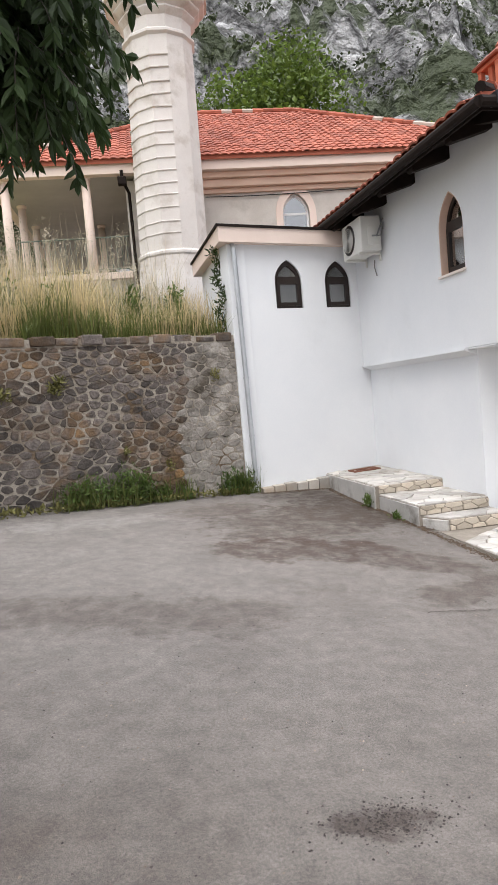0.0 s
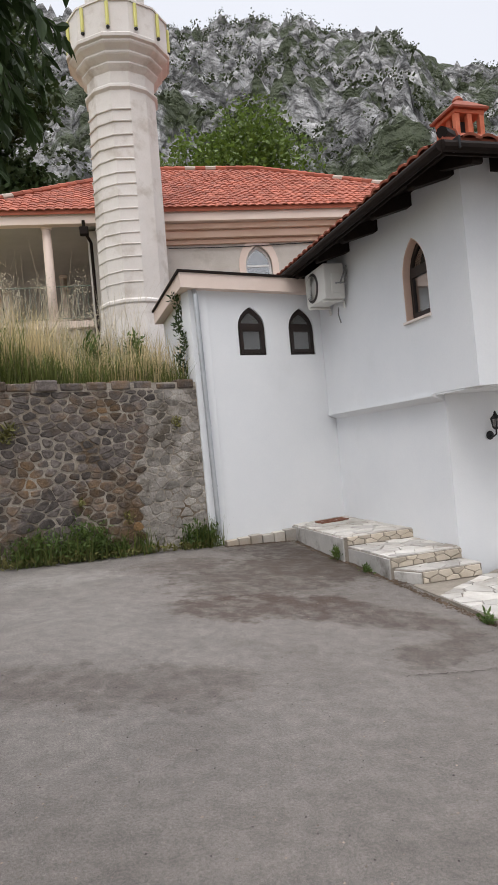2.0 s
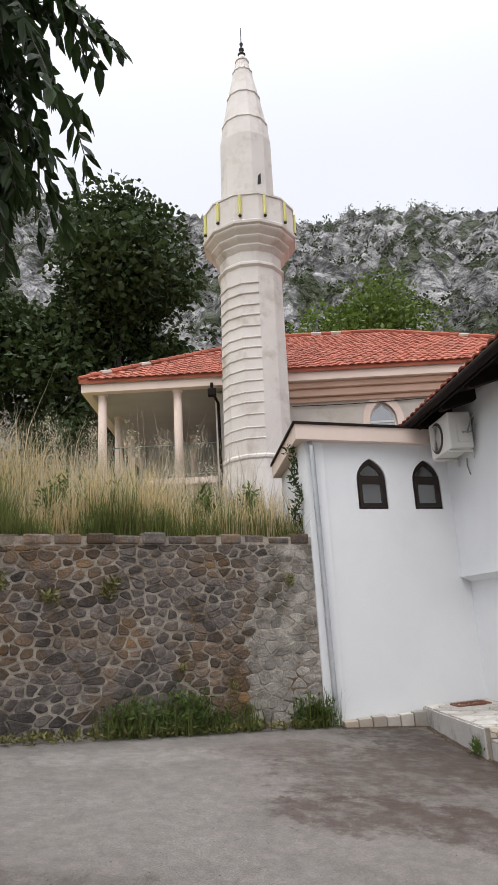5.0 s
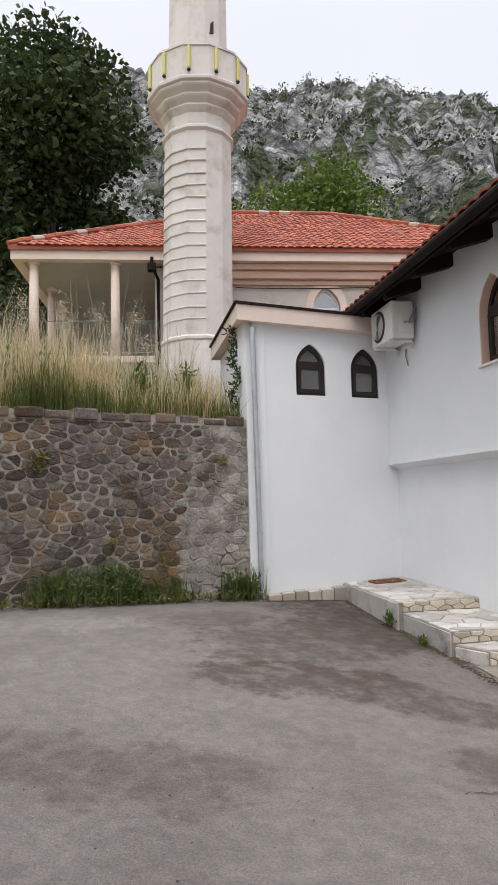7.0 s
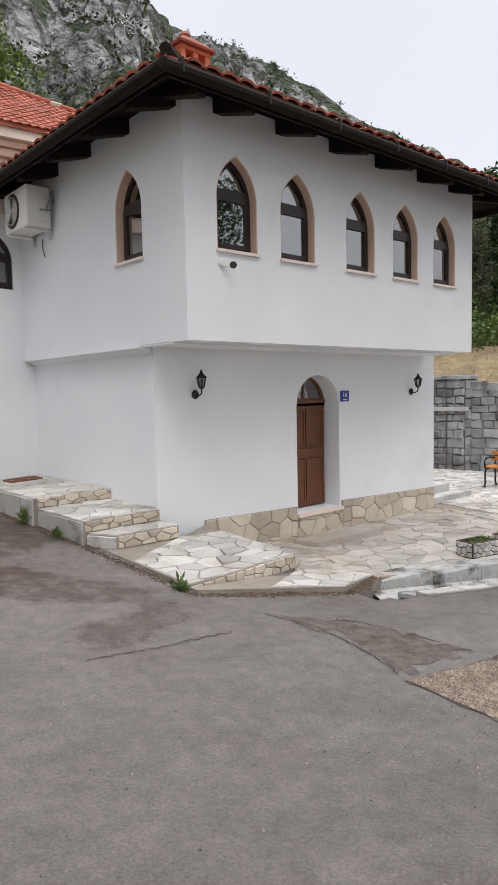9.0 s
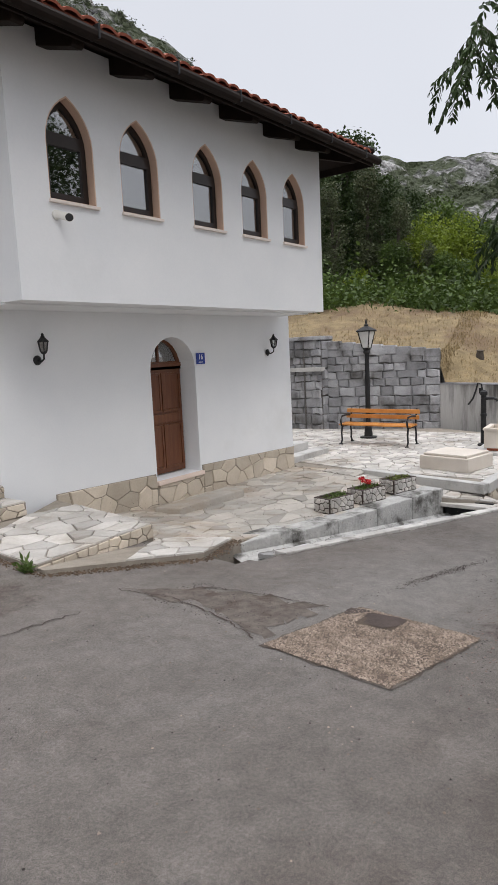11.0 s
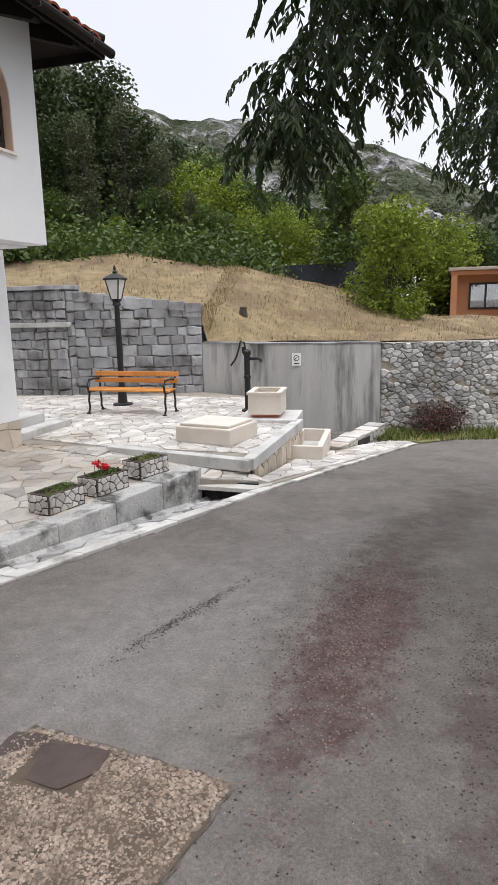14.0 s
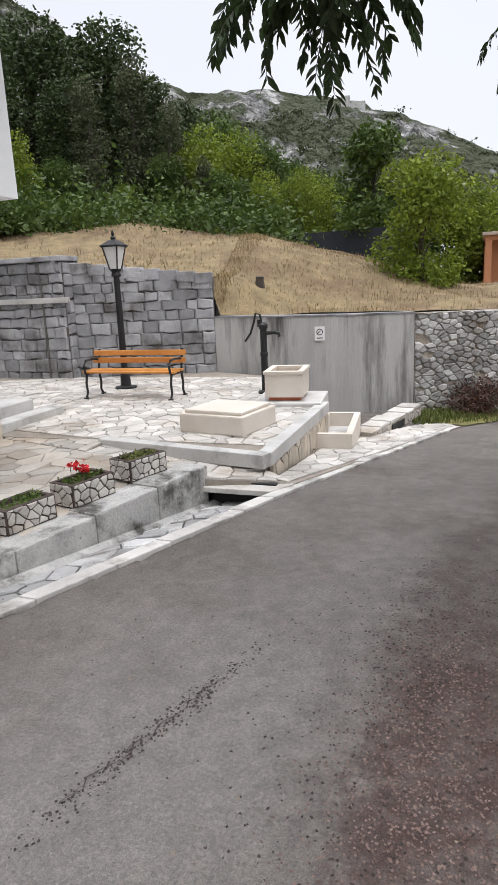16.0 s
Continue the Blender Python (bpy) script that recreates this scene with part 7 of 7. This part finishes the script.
def place(proto, x, y, z, scale, turn):
    proto.matrix_world = Matrix.LocRotScale((x, y, z), Euler((0, 0, radians(turn))), (scale, scale, scale))
    return proto


def again(proto, x, y, z, scale, turn):
    proto.scale = (scale, scale, scale)
    return copy_thing(proto, Matrix.LocRotScale((x, y, z), Euler((0, 0, radians(turn))), None))


def polar(az, r, cx=-3.0, cy=-5.7):
    return cx + r * math.sin(radians(az)), cy + r * math.cos(radians(az))


cedar = tree("tree", "tall dark green broadleaf tree behind the mosque", 20, 7.4, 0.4, M_LEAFDEEP, 61, n=64000, lumps=34, base=0.22)
cedar.matrix_world = Matrix.Translation((-10.4, 27.5, 4.6))
cedar2 = tree("tree", "dark spreading tree beyond the porch", 17, 6.5, 0.4, M_LEAFDEEP, 62, n=34000, lumps=28, base=0.2)
cedar2.matrix_world = Matrix.Translation((-19.5, 27.0, 5.0))
lime = tree("tree", "fresh green leafy tree above the mosque roof", 13, 6.6, 0.34, M_LEAFFRESH, 63, n=26000, lumps=30, base=0.12)
lime.matrix_world = Matrix.Translation((6.8, 33.5, 9.6))
again(lime, 3.4, 34.5, 7.6, 1.0, 120)["label"] = "fresh green leafy tree on the slope"
lb = tree("tree", "bright green bushy tree behind the roofline", 8, 4.2, 0.4, M_LEAFBRIGHT, 64, n=7000, lumps=20, base=0.1)
lb.matrix_world = Matrix.Translation((15.5, 31.5, 9.0))

dark = tree("tree", "dark green tree in the hillside wood", 11, 4.2, 0.24, M_LEAFDARK, 71, n=20000, lumps=26, base=0.08)
mid = tree("tree", "mid green tree in the hillside wood", 8.5, 3.6, 0.22, M_LEAFMID, 72, n=17000, lumps=24, base=0.05)
brt = tree("tree", "light green tree in the hillside wood", 6.5, 3.1, 0.19, M_LEAFBRIGHT, 73, n=15000, lumps=22, base=0.05)
grey = tree("tree", "grey-green half-bare tree in the hillside wood", 10, 2.4, 0.17, M_LEAFGREY, 74, n=9000, lumps=22, base=0.15, conic=0.5)
TREETOPS = ((36, 24), (50, 19.6), (57, 19), (62, 18), (64, 15.6), (66.5, 13.2), (69.5, 12.4), (72.6, 10.6), (76.6, 8.3), (80, 7.8), (84, 7.4), (90, 6.2), (100, 5))


def wood_scale(height, az, r, z, low):
    el = np.interp(az, [p[0] for p in TREETOPS], [p[1] for p in TREETOPS])
    return float((1.4 + r * math.tan(radians(el)) * low * (1.08 if az > 66 else 1.0) - z) / (height * 1.03))


rnd = random.Random(88)
for ob, height, first, rows_ in (
        (dark, 11, (60, 33, 3.2, 1.0), ((50, 31, 3.4, 1.0), (54.5, 35, 3.4, 1.0), (57, 29, 3.4, 0.8), (63.2, 30, 3.0, 0.95), (45, 32, 3.5, 1.0), (66, 38, 3.0, 1.0), (40, 30, 3.5, 1.0), (98, 40, -0.5, 1.0))),
        (mid, 8.5, (72, 32, 2.4, 0.95), ((56, 27, 3.2, 0.55), (68.5, 34, 2.6, 1.0), (75, 36, 2.2, 1.0), (78, 33, 1.8, 1.0), (69, 27, 2.6, 0.7), (83.5, 36, 0.5, 1.0), (87.5, 34, 0.0, 1.0), (103, 34, -1.0, 1.0), (92, 42, -0.5, 1.0), (64.5, 28, 2.8, 0.7))),
        (brt, 6.5, (75.5, 28, 2.0, 0.85), ((52.5, 25, 3.2, 0.6), (61, 25.5, 3.1, 0.45), (72.5, 27, 2.4, 0.75), (80.5, 29, 1.2, 0.9), (67.5, 29, 2.7, 0.85), (48, 25, 3.3, 0.6), (90, 33, -0.6, 1.0), (70.5, 31, 2.5, 0.9), (77, 31, 1.8, 0.9))),
        (grey, 10, (64.8, 28, 3.0, 0.92), ((58.5, 27, 3.2, 0.85), (67.3, 27, 2.8, 0.75), (62, 29, 3.2, 0.95)))):
    keep = None
    for az, r, z, low_ in rows_:
        x, y = polar(az, r)
        again(ob, x, y, z - 0.3, wood_scale(height, az, r, z, low_), rnd.uniform(0, 360))
    az, r, z, low_ = first
    sc = wood_scale(height, az, r, z, low_)
    x, y = polar(az, r)
    ob.matrix_world = Matrix.LocRotScale((x, y, z), None, (sc, sc, sc))

shrub = tree("shrub", "yellow-green leafy shrub on the mound", 3.3, 1.75, 0.13, M_LEAFBRIGHT, 75, n=11000, lumps=26, base=0.04, category="shrub")
x, y = polar(85.3, 19)
shrub.matrix_world = Matrix.Translation((x, y, 0.9))
shrub2 = tree("shrub", "tall green shrub behind the shade net", 4.8, 2.0, 0.18, M_LEAFMID, 76, n=8000, lumps=22, base=0.04, category="shrub")
x, y = polar(81.5, 24.5)
shrub2.matrix_world = Matrix.Translation((x, y, 1.4))


def undergrowth():
    rnd = random.Random(90)
    v, f = [], []
    for _ in range(420):
        az, r = rnd.uniform(44, 73.5), rnd.uniform(20.5, 27)
        x, y = polar(az, r)
        z = 2.2 + (79 - az) * 0.035
        k = rnd.uniform(0.5, 1.1)
        pts = [Vector((x + rnd.gauss(0, k * 0.6), y + rnd.gauss(0, k * 0.6), z + abs(rnd.gauss(0, k * 0.75)))) for _ in range(100)]
        a, b = leaves(pts, None, 0.19, rnd, slim=0.55)
        o = len(v)
        v += a
        f += [[o + q for q in face] for face in b]
    tagged(obj_from("undergrowth", v, f, M_LEAFMID), "dense green brambles along the wood edge", "bushes", kind="stuff")


undergrowth()

dry = thing("dry_bush", "low russet dry bush before the rubble wall", "bush")
rnd = random.Random(91)
tw = None
for _ in range(90):
    a, l = rnd.uniform(0, 2 * math.pi), rnd.uniform(0.4, 0.95)
    tip = Vector((l * math.cos(a), l * 0.8 * math.sin(a), rnd.uniform(0.25, 0.8) * (1.2 - 0.5 * l)))
    tw = tube([(0, 0, 0), tip * 0.5 + Vector((0, 0, 0.12)), tip], [0.012, 0.008, 0.003], 4, tw)
tagged(part("twig_mass", tw, M_BARK, dry), kind="stuff")
v, f = leaves(crown_points([(0.35, 0, 0.35, 0.6, 0.6, 0.38), (-0.35, 0.1, 0.3, 0.6, 0.6, 0.34), (0, -0.2, 0.45, 0.5, 0.5, 0.3)], 3500, rnd, 0.2), None, 0.07, rnd)
tagged(obj_from("foliage", v, f, M_LEAFRED, dry), kind="stuff")
dry.matrix_world = pose(10.6, -5.75, ground(10.6, -5.75))

# weeds at the foot of the old wall
def weeds(name, label, lumps, n, leaf, material, seed, dry_part=0):
    rnd = random.Random(seed)
    pts = crown_points(lumps, n, rnd, 0.15)
    v, f = leaves(pts, None, leaf, rnd, droop=-0.9, slim=0.3)
    return tagged(obj_from(name, v, f, material), label, "weeds", kind="stuff")


def foot(u, w=0.12):
    p = RW @ Vector((u, 0, w))
    return p.x, p.y, ground(p.x, p.y)


lumps = []
for u, h, s in ((6.0, 0.4, 0.25), (6.25, 0.5, 0.28), (6.6, 0.42, 0.26), (6.85, 0.62, 0.28), (7.1, 0.5, 0.26), (7.4, 0.25, 0.2), (7.8, 0.18, 0.15), (8.6, 0.42, 0.2), (8.8, 0.4, 0.2), (8.98, 0.36, 0.18)):
    x, y, z = foot(u)
    lumps.append((x, y, z + h * 0.45, s, 0.16, h * 0.6))
weeds("weeds", "green weeds growing at the wall foot", lumps, 2400, 0.09, M_WEED, 601)
rnd = random.Random(600)
sp_ = []
for x, y, z, s, _, h in lumps:
    for _k in range(60):
        sp_.append((x + rnd.gauss(0, s * 0.6), y + rnd.gauss(0, 0.07), ground(x, y)))
blades("wall_foot_grass", "tall green grass growing at the wall foot", sp_, 0.38, 0.007, M_GRASS, 614)
lumps = []
for k in range(26):
    u = 2.0 + k * 0.27
    x, y, z = foot(u, 0.15)
    lumps.append((x, y, z + 0.04, 0.2, 0.12, 0.07))
weeds("weeds", "low dry weeds along the wall foot", lumps, 1800, 0.09, M_BANK, 602)
wl_ = []
for u, v_, s in ((5.9, 2.35, 0.13), (6.0, 2.45, 0.1), (5.2, 2.3, 0.12), (8.55, 2.4, 0.1), (4.6, 2.5, 0.12), (6.9, 1.35, 0.07), (7.6, 1.05, 0.08)):
    p = RW @ Vector((u, v_, 0.06))
    wl_.append((p.x, p.y, p.z, s, 0.06, s * 1.2))
weeds("wall_weeds", "dry tufts of weeds rooted in the wall", wl_, 700, 0.08, M_BANK, 603)
weeds("weeds", "small green weeds beside the stone steps", [(-3.62, 1.3, 0.3, 0.06, 0.14, 0.1), (-3.5, -1.95, 0.06, 0.06, 0.1, 0.08), (-3.6, 0.4, 0.2, 0.05, 0.2, 0.05)], 320, 0.08, M_WEED, 604)
ivy = []
for k in range(9):
    ivy.append((-5.2 + 0.05 * math.sin(k * 2.1), 3.15 + 0.1 * math.cos(k), 3.1 + 0.17 * k, 0.09, 0.09, 0.13))
weeds("ivy", "dark ivy climbing between the wall and annexe", ivy, 700, 0.09, M_LEAFDARK, 605)
weeds("flowering_weeds", "pale seed heads of tall weeds before the porch", [(RW @ Vector((u, 0, -1.2 - 0.8 * (k % 4)))).to_tuple()[:2] + (bank_z(*(RW @ Vector((u, 0, -1.2 - 0.8 * (k % 4)))).to_tuple()[:2]) + 1.2 + 0.3 * math.sin(k * 1.7), 0.24, 0.24, 0.35) for k, u in enumerate(np.linspace(2.6, 8.6, 36))], 9000, 0.036, M_OATHEAD, 606)
weeds("tall_weeds", "tall green leafy weeds on the bank", [(RW @ Vector((u, 0, -0.9 - 0.5 * (k % 3)))).to_tuple()[:2] + (bank_z(*(RW @ Vector((u, 0, -0.9 - 0.5 * (k % 3)))).to_tuple()[:2]) + 0.4, 0.16, 0.16, 0.4) for k, u in enumerate((5.3, 5.6, 6.0, 6.3, 7.9, 8.2, 8.45, 8.8))], 1700, 0.12, M_WEED, 607)

# grass verge before the rubble wall
road_patch("grass_verge", "thin green grass verge below the rubble wall", [(8.5, -5.5), (9.0, -4.95), (10.9, -4.5), (12.4, -9.0), (11.3, -9.2), (9.6, -6.2)], M_BANK, 0.02, 611, "grass")
rnd = random.Random(612)
vs = []
while len(vs) < 3500:
    x, y = rnd.uniform(8.6, 12.4), rnd.uniform(-9.0, -4.6)
    if 10.8 - 0.34 * (y + 4.4) > x > 8.9 - 0.62 * (y + 5.5):
        vs.append((x, y, ground(x, y)))
blades("verge_grass", "short green grass on the verge", vs, 0.12, 0.01, M_GRASS, 613)


# ---------------------------------------------------------------- shade net fence and the far house
net = thing("shade_fence", "dark shade-net fence behind the mound", "fence")
pts = [polar(a, r) for a, r in ((73.5, 24), (78, 23.5), (83.5, 22.5))]
for (x0, y0), (x1, y1) in zip(pts, pts[1:]):
    m, length = face_wall((x0, y0), (x1, y1), 0)
    part("net", box((0, 1.2, -0.02), (length, 3.0, 0.0), 0, m), M_TARP, net)
    for k in range(3):
        part("post", box((length * k / 2 - 0.03, 1.0, -0.07), (length * k / 2 + 0.03, 3.05, -0.021), 0.005, m), M_ZINC, net)


def far_house():
    h = thing("house", "low beige gabled house with an orange recessed porch", "house")
    part("porch_wall", box((25.7, -8.2, -2.5), (31, -5.7, 2.8)), M_HOUSEORANGE, h, "orange rendered wall")
    part("porch_roof", box((24.9, -8.25, 2.8), (31, -5.6, 2.93), 0.02), M_MORTAR, h)
    part("porch_beam", box((25.0, -8.19, 2.62), (25.2, -5.7, 2.79), 0.01), M_HOUSEORANGE, h)
    for y in (-5.85, -8.05):
        part("porch_post", box((25.0, y - 0.12, -2.4), (25.25, y + 0.12, 2.62), 0.01), M_HOUSEORANGE, h)
    part("parapet", box((24.95, -8.18, -2.4), (25.12, -5.7, 0.75), 0.01), M_BEIGE, h)
    part("gable_wall", prism([(-7.7, -2.5), (-6.9, 2.95), (-11.2, 4.75), (-15.5, 2.95), (-15.5, -2.5)], 24.9, 31, axes((0, -1, 0), (0, 1, 0), (0, 0, 1), (1, 0, 0))), M_BEIGE, h, "beige rendered gable wall")
    for a, b in (((-6.75, 2.93), (-11.2, 4.8)), ((-15.65, 2.93), (-11.2, 4.8))):
        part("roof_slope", prism([a, b, (b[0], b[1] + 0.1), (a[0], a[1] + 0.1)], 24.7, 31.2, axes((0, -1, 0), (0, 1, 0), (0, 0, 1), (1, 0, 0))), M_MORTAR, h)
    wd = part("window", box((25.62, -7.8, 1.2), (25.72, -6.45, 2.3), 0.01), M_FRAME, h)
    for y in (-7.72, -7.08):
        part("pane", box((25.6, y, 1.28), (25.615, y + 0.55, 2.22)), M_GLASS, wd)
    for y in (-10.1, -13.1):
        wd = part("window", box((24.84, y - 0.5, 0.9), (24.9, y + 0.5, 2.1), 0.01), M_FRAME, h)
        part("pane", box((24.825, y - 0.42, 0.98), (24.838, y + 0.42, 2.02)), M_GLASS, wd)


far_house()
fort = thing("fortress", "small ruined stone fortress on the far ridge", "fortress")
for az, r, hgt, wid in ((79.0, 228, 3.4, 2.8), (79.9, 229, 1.8, 5.0)):
    x, y = polar(az, r, -6.5, -6.5)
    part("tower" if wid < 6 else "wall", box((-wid / 2, -2, -8), (wid / 2, 2, hgt), 0.2, pose(x, y, 229 * math.tan(radians(13.0)), 0, 0, -az)), M_LIMEWALL, fort)


# ---------------------------------------------------------------- the overhanging trees
def pinnate(start, way, length, rnd, leaf):
    """A drooping twig with pointed leaflets in pairs."""
    verts, faces, stem = [], [], []
    p, d = start.copy(), way.normalized()
    n = int(length / (leaf * 0.42))
    for k in range(n):
        d = (d + Vector((0, 0, -0.16)) + Vector((rnd.gauss(0, 0.06), rnd.gauss(0, 0.06), 0))).normalized()
        p = p + d * length / n
        stem.append(p.copy())
        side = d.cross(Vector((0, 0, 1)))
        side = side.normalized() if side.length > 0.05 else Vector((1, 0, 0))
        for s in ((1, -1) if k < n - 1 else (1, -1, 0)):
            l = (side * s * 0.75 + d * 0.6 + Vector((0, 0, -0.75)) + Vector((rnd.gauss(0, 0.22), rnd.gauss(0, 0.22), rnd.gauss(0, 0.22)))).normalized()
            w = l.cross(Vector((rnd.gauss(0, 1), rnd.gauss(0, 1), rnd.gauss(0, 0.5)))).normalized()
            up = w.cross(l) * leaf * 0.06
            k_ = leaf * rnd.uniform(0.7, 1.2)
            o = len(verts)
            verts += [p, p + l * k_ * 0.35 + w * k_ * 0.17 + up, p + l * k_, p + l * k_ * 0.35 - w * k_ * 0.17 + up, p + l * k_ * 0.68 + w * k_ * 0.13 + up, p + l * k_ * 0.68 - w * k_ * 0.13 + up]
            faces += [(o, o + 1, o + 4, o + 2), (o, o + 2, o + 5, o + 3)]
    return verts, faces, stem


def hanging_tree(label, trunk, limbs, lobes, leaf, seed, roof=()):
    t = thing("tree", label, "tree")
    rnd = random.Random(seed)
    part("trunk", tube([p for p, r in trunk], [r for p, r in trunk], 12), M_BARK, t)
    for pts, r0 in limbs:
        part("limb", tube(pts, [r0 * (1 - 0.8 * k / (len(pts) - 1)) for k in range(len(pts))], 8), M_BARK, t)
    v, f, sv, sf = [], [], [], []
    for (cx, cy, cz), (a, b, c), n in lobes:
        for _ in range(n):
            d = Vector((rnd.gauss(0, 1), rnd.gauss(0, 1), rnd.gauss(0, 1))).normalized() * rnd.random() ** 0.45
            s = Vector((cx + d.x * a, cy + d.y * b, cz + d.z * c))
            a0 = rnd.uniform(0, 2 * math.pi)
            way = Vector((math.cos(a0) + d.x * 0.8, math.sin(a0) + d.y * 0.8, rnd.uniform(-0.5, 0.3)))
            vv, ff, st = pinnate(s, way, rnd.uniform(0.25, 0.5), rnd, leaf)
            o = len(v)
            v += vv
            f += [[o + q for q in face] for face in ff]
            line = [s] + st[::2]
            for p, q in zip(line, line[1:]):
                o = len(sv)
                sv += [p + Vector((0.003, 0, 0)), p + Vector((-0.0015, 0.0026, 0)), p + Vector((-0.0015, -0.0026, 0)), q + Vector((0.002, 0, 0)), q + Vector((-0.001, 0.0018, 0)), q + Vector((-0.001, -0.0018, 0))]
                sf += [(o, o + 1, o + 4, o + 3), (o + 1, o + 2, o + 5, o + 4), (o + 2, o, o + 3, o + 5)]
    tagged(obj_from("foliage", v, f, M_LEAFNEAR, t), kind="stuff")
    tagged(obj_from("twig_mass", sv, sf, M_BARK, t), kind="stuff")
    # Upper crown lies above the view; added to shade the ground below
    if roof:
        pts = crown_points(roof[0], roof[1], rnd, 0.35)
        v, f = leaves(pts, None, 0.15, rnd, droop=0.4, slim=0.42)
        tagged(obj_from("crown", v, f, M_LEAFNEAR, t), kind="stuff")
    return t


hanging_tree("dark green ash-like tree with drooping branches over the yard",
             [((-10.6, -3.2, ground(-10.6, -3.2) - 0.2), 0.24), ((-10.5, -3.3, 2.2), 0.2), ((-10.2, -3.5, 4.2), 0.15), ((-9.9, -3.7, 6.2), 0.09)],
             [([(-10.3, -3.4, 3.6), (-9.3, -4.1, 4.4), (-8.2, -4.9, 4.4), (-7.4, -5.3, 3.95)], 0.07), ([(-10.2, -3.5, 4.2), (-9.2, -4.9, 4.9), (-8.0, -5.6, 4.6), (-7.2, -5.6, 4.1)], 0.06)],
             [((-7.95, -5.35, 3.55), (0.33, 0.4, 0.34), 130), ((-7.68, -5.25, 3.35), (0.14, 0.22, 0.22), 30), ((-8.3, -5.1, 3.6), (0.42, 0.5, 0.5), 130), ((-7.62, -5.2, 3.45), (0.2, 0.24, 0.28), 70), ((-7.58, -5.38, 3.72), (0.28, 0.28, 0.24), 100), ((-7.4, -5.36, 3.28), (0.05, 0.05, 0.1), 4), ((-8.0, -5.5, 4.05), (0.42, 0.4, 0.32), 150), ((-8.45, -5.3, 3.5), (0.35, 0.4, 0.45), 90)],
             0.085, 701, ([(-9.2, -4.6, 5.9, 1.9, 1.8, 1.1), (-11, -3.5, 6.6, 2.2, 2.2, 1.6)], 15000))
hanging_tree("dark green ash-like roadside tree with long drooping branches",
             [((4.6, -11.6, ground(4.6, -11.6) - 0.2), 0.3), ((4.5, -11.4, 2.4), 0.24), ((4.2, -11.0, 4.6), 0.18), ((4.0, -10.4, 7.5), 0.1)],
             [([(4.3, -11.2, 3.8), (3.0, -9.6, 4.6), (1.8, -7.6, 4.7), (0.6, -5.8, 4.2)], 0.1), ([(4.2, -11.0, 4.6), (3.6, -9.2, 4.9), (3.4, -7.4, 4.5), (3.2, -6.3, 3.9)], 0.08), ([(2.6, -9.0, 4.6), (2.4, -7.6, 4.2), (2.0, -6.6, 3.6)], 0.04)],
             [((0.3, -5.6, 3.6), (0.85, 0.65, 0.68), 260), ((0.2, -4.95, 2.95), (0.4, 0.3, 0.28), 40), ((0.05, -5.0, 2.75), (0.35, 0.3, 0.25), 26), ((0.8, -6.2, 3.9), (0.9, 0.8, 0.55), 120), ((3.3, -6.7, 3.4), (1.1, 0.9, 0.8), 320), ((1.9, -6.3, 4.5), (0.9, 0.5, 0.4), 70), ((1.6, -7.3, 4.3), (1.2, 1.0, 0.6), 110), ((-0.4, -4.9, 4.25), (0.5, 0.5, 0.35), 45)],
             # Unseen crown lumps spread over the road to darken it
             0.09, 702, ([(2.4, -9.6, 6.4, 2.8, 2.4, 1.4), (4.6, -11.8, 7.2, 2.8, 2.6, 2.0), (-0.2, -8.6, 6.2, 1.8, 1.6, 0.9), (-1.8, -8.2, 6.7, 2.4, 1.7, 0.9), (1.3, -6.9, 6.3, 1.9, 1.2, 0.7)], 30000))


def palm(x, y, z):
    t = thing("palm", "small fan palm beside the beige house", "palm tree")
    rnd = random.Random(801)
    part("trunk", tube([(x, y, z), (x + 0.05, y, z + 1.5), (x, y + 0.05, z + 2.9)], [0.16, 0.12, 0.11], 8), M_BARK, t)
    for k in range(13):
        a = 2 * math.pi * k / 13
        v, f, st = pinnate(Vector((x, y, z + 2.85)), Vector((math.cos(a), math.sin(a), rnd.uniform(0.2, 1.3))), rnd.uniform(0.8, 1.15), rnd, 0.28)
        part("frond_stem", tube([Vector((x, y, z + 2.85))] + st, 0.012, 4), M_BARK, obj_from("frond", v, f, M_LEAFDARK, t))


palm(23.6, -9.1, 0.3)
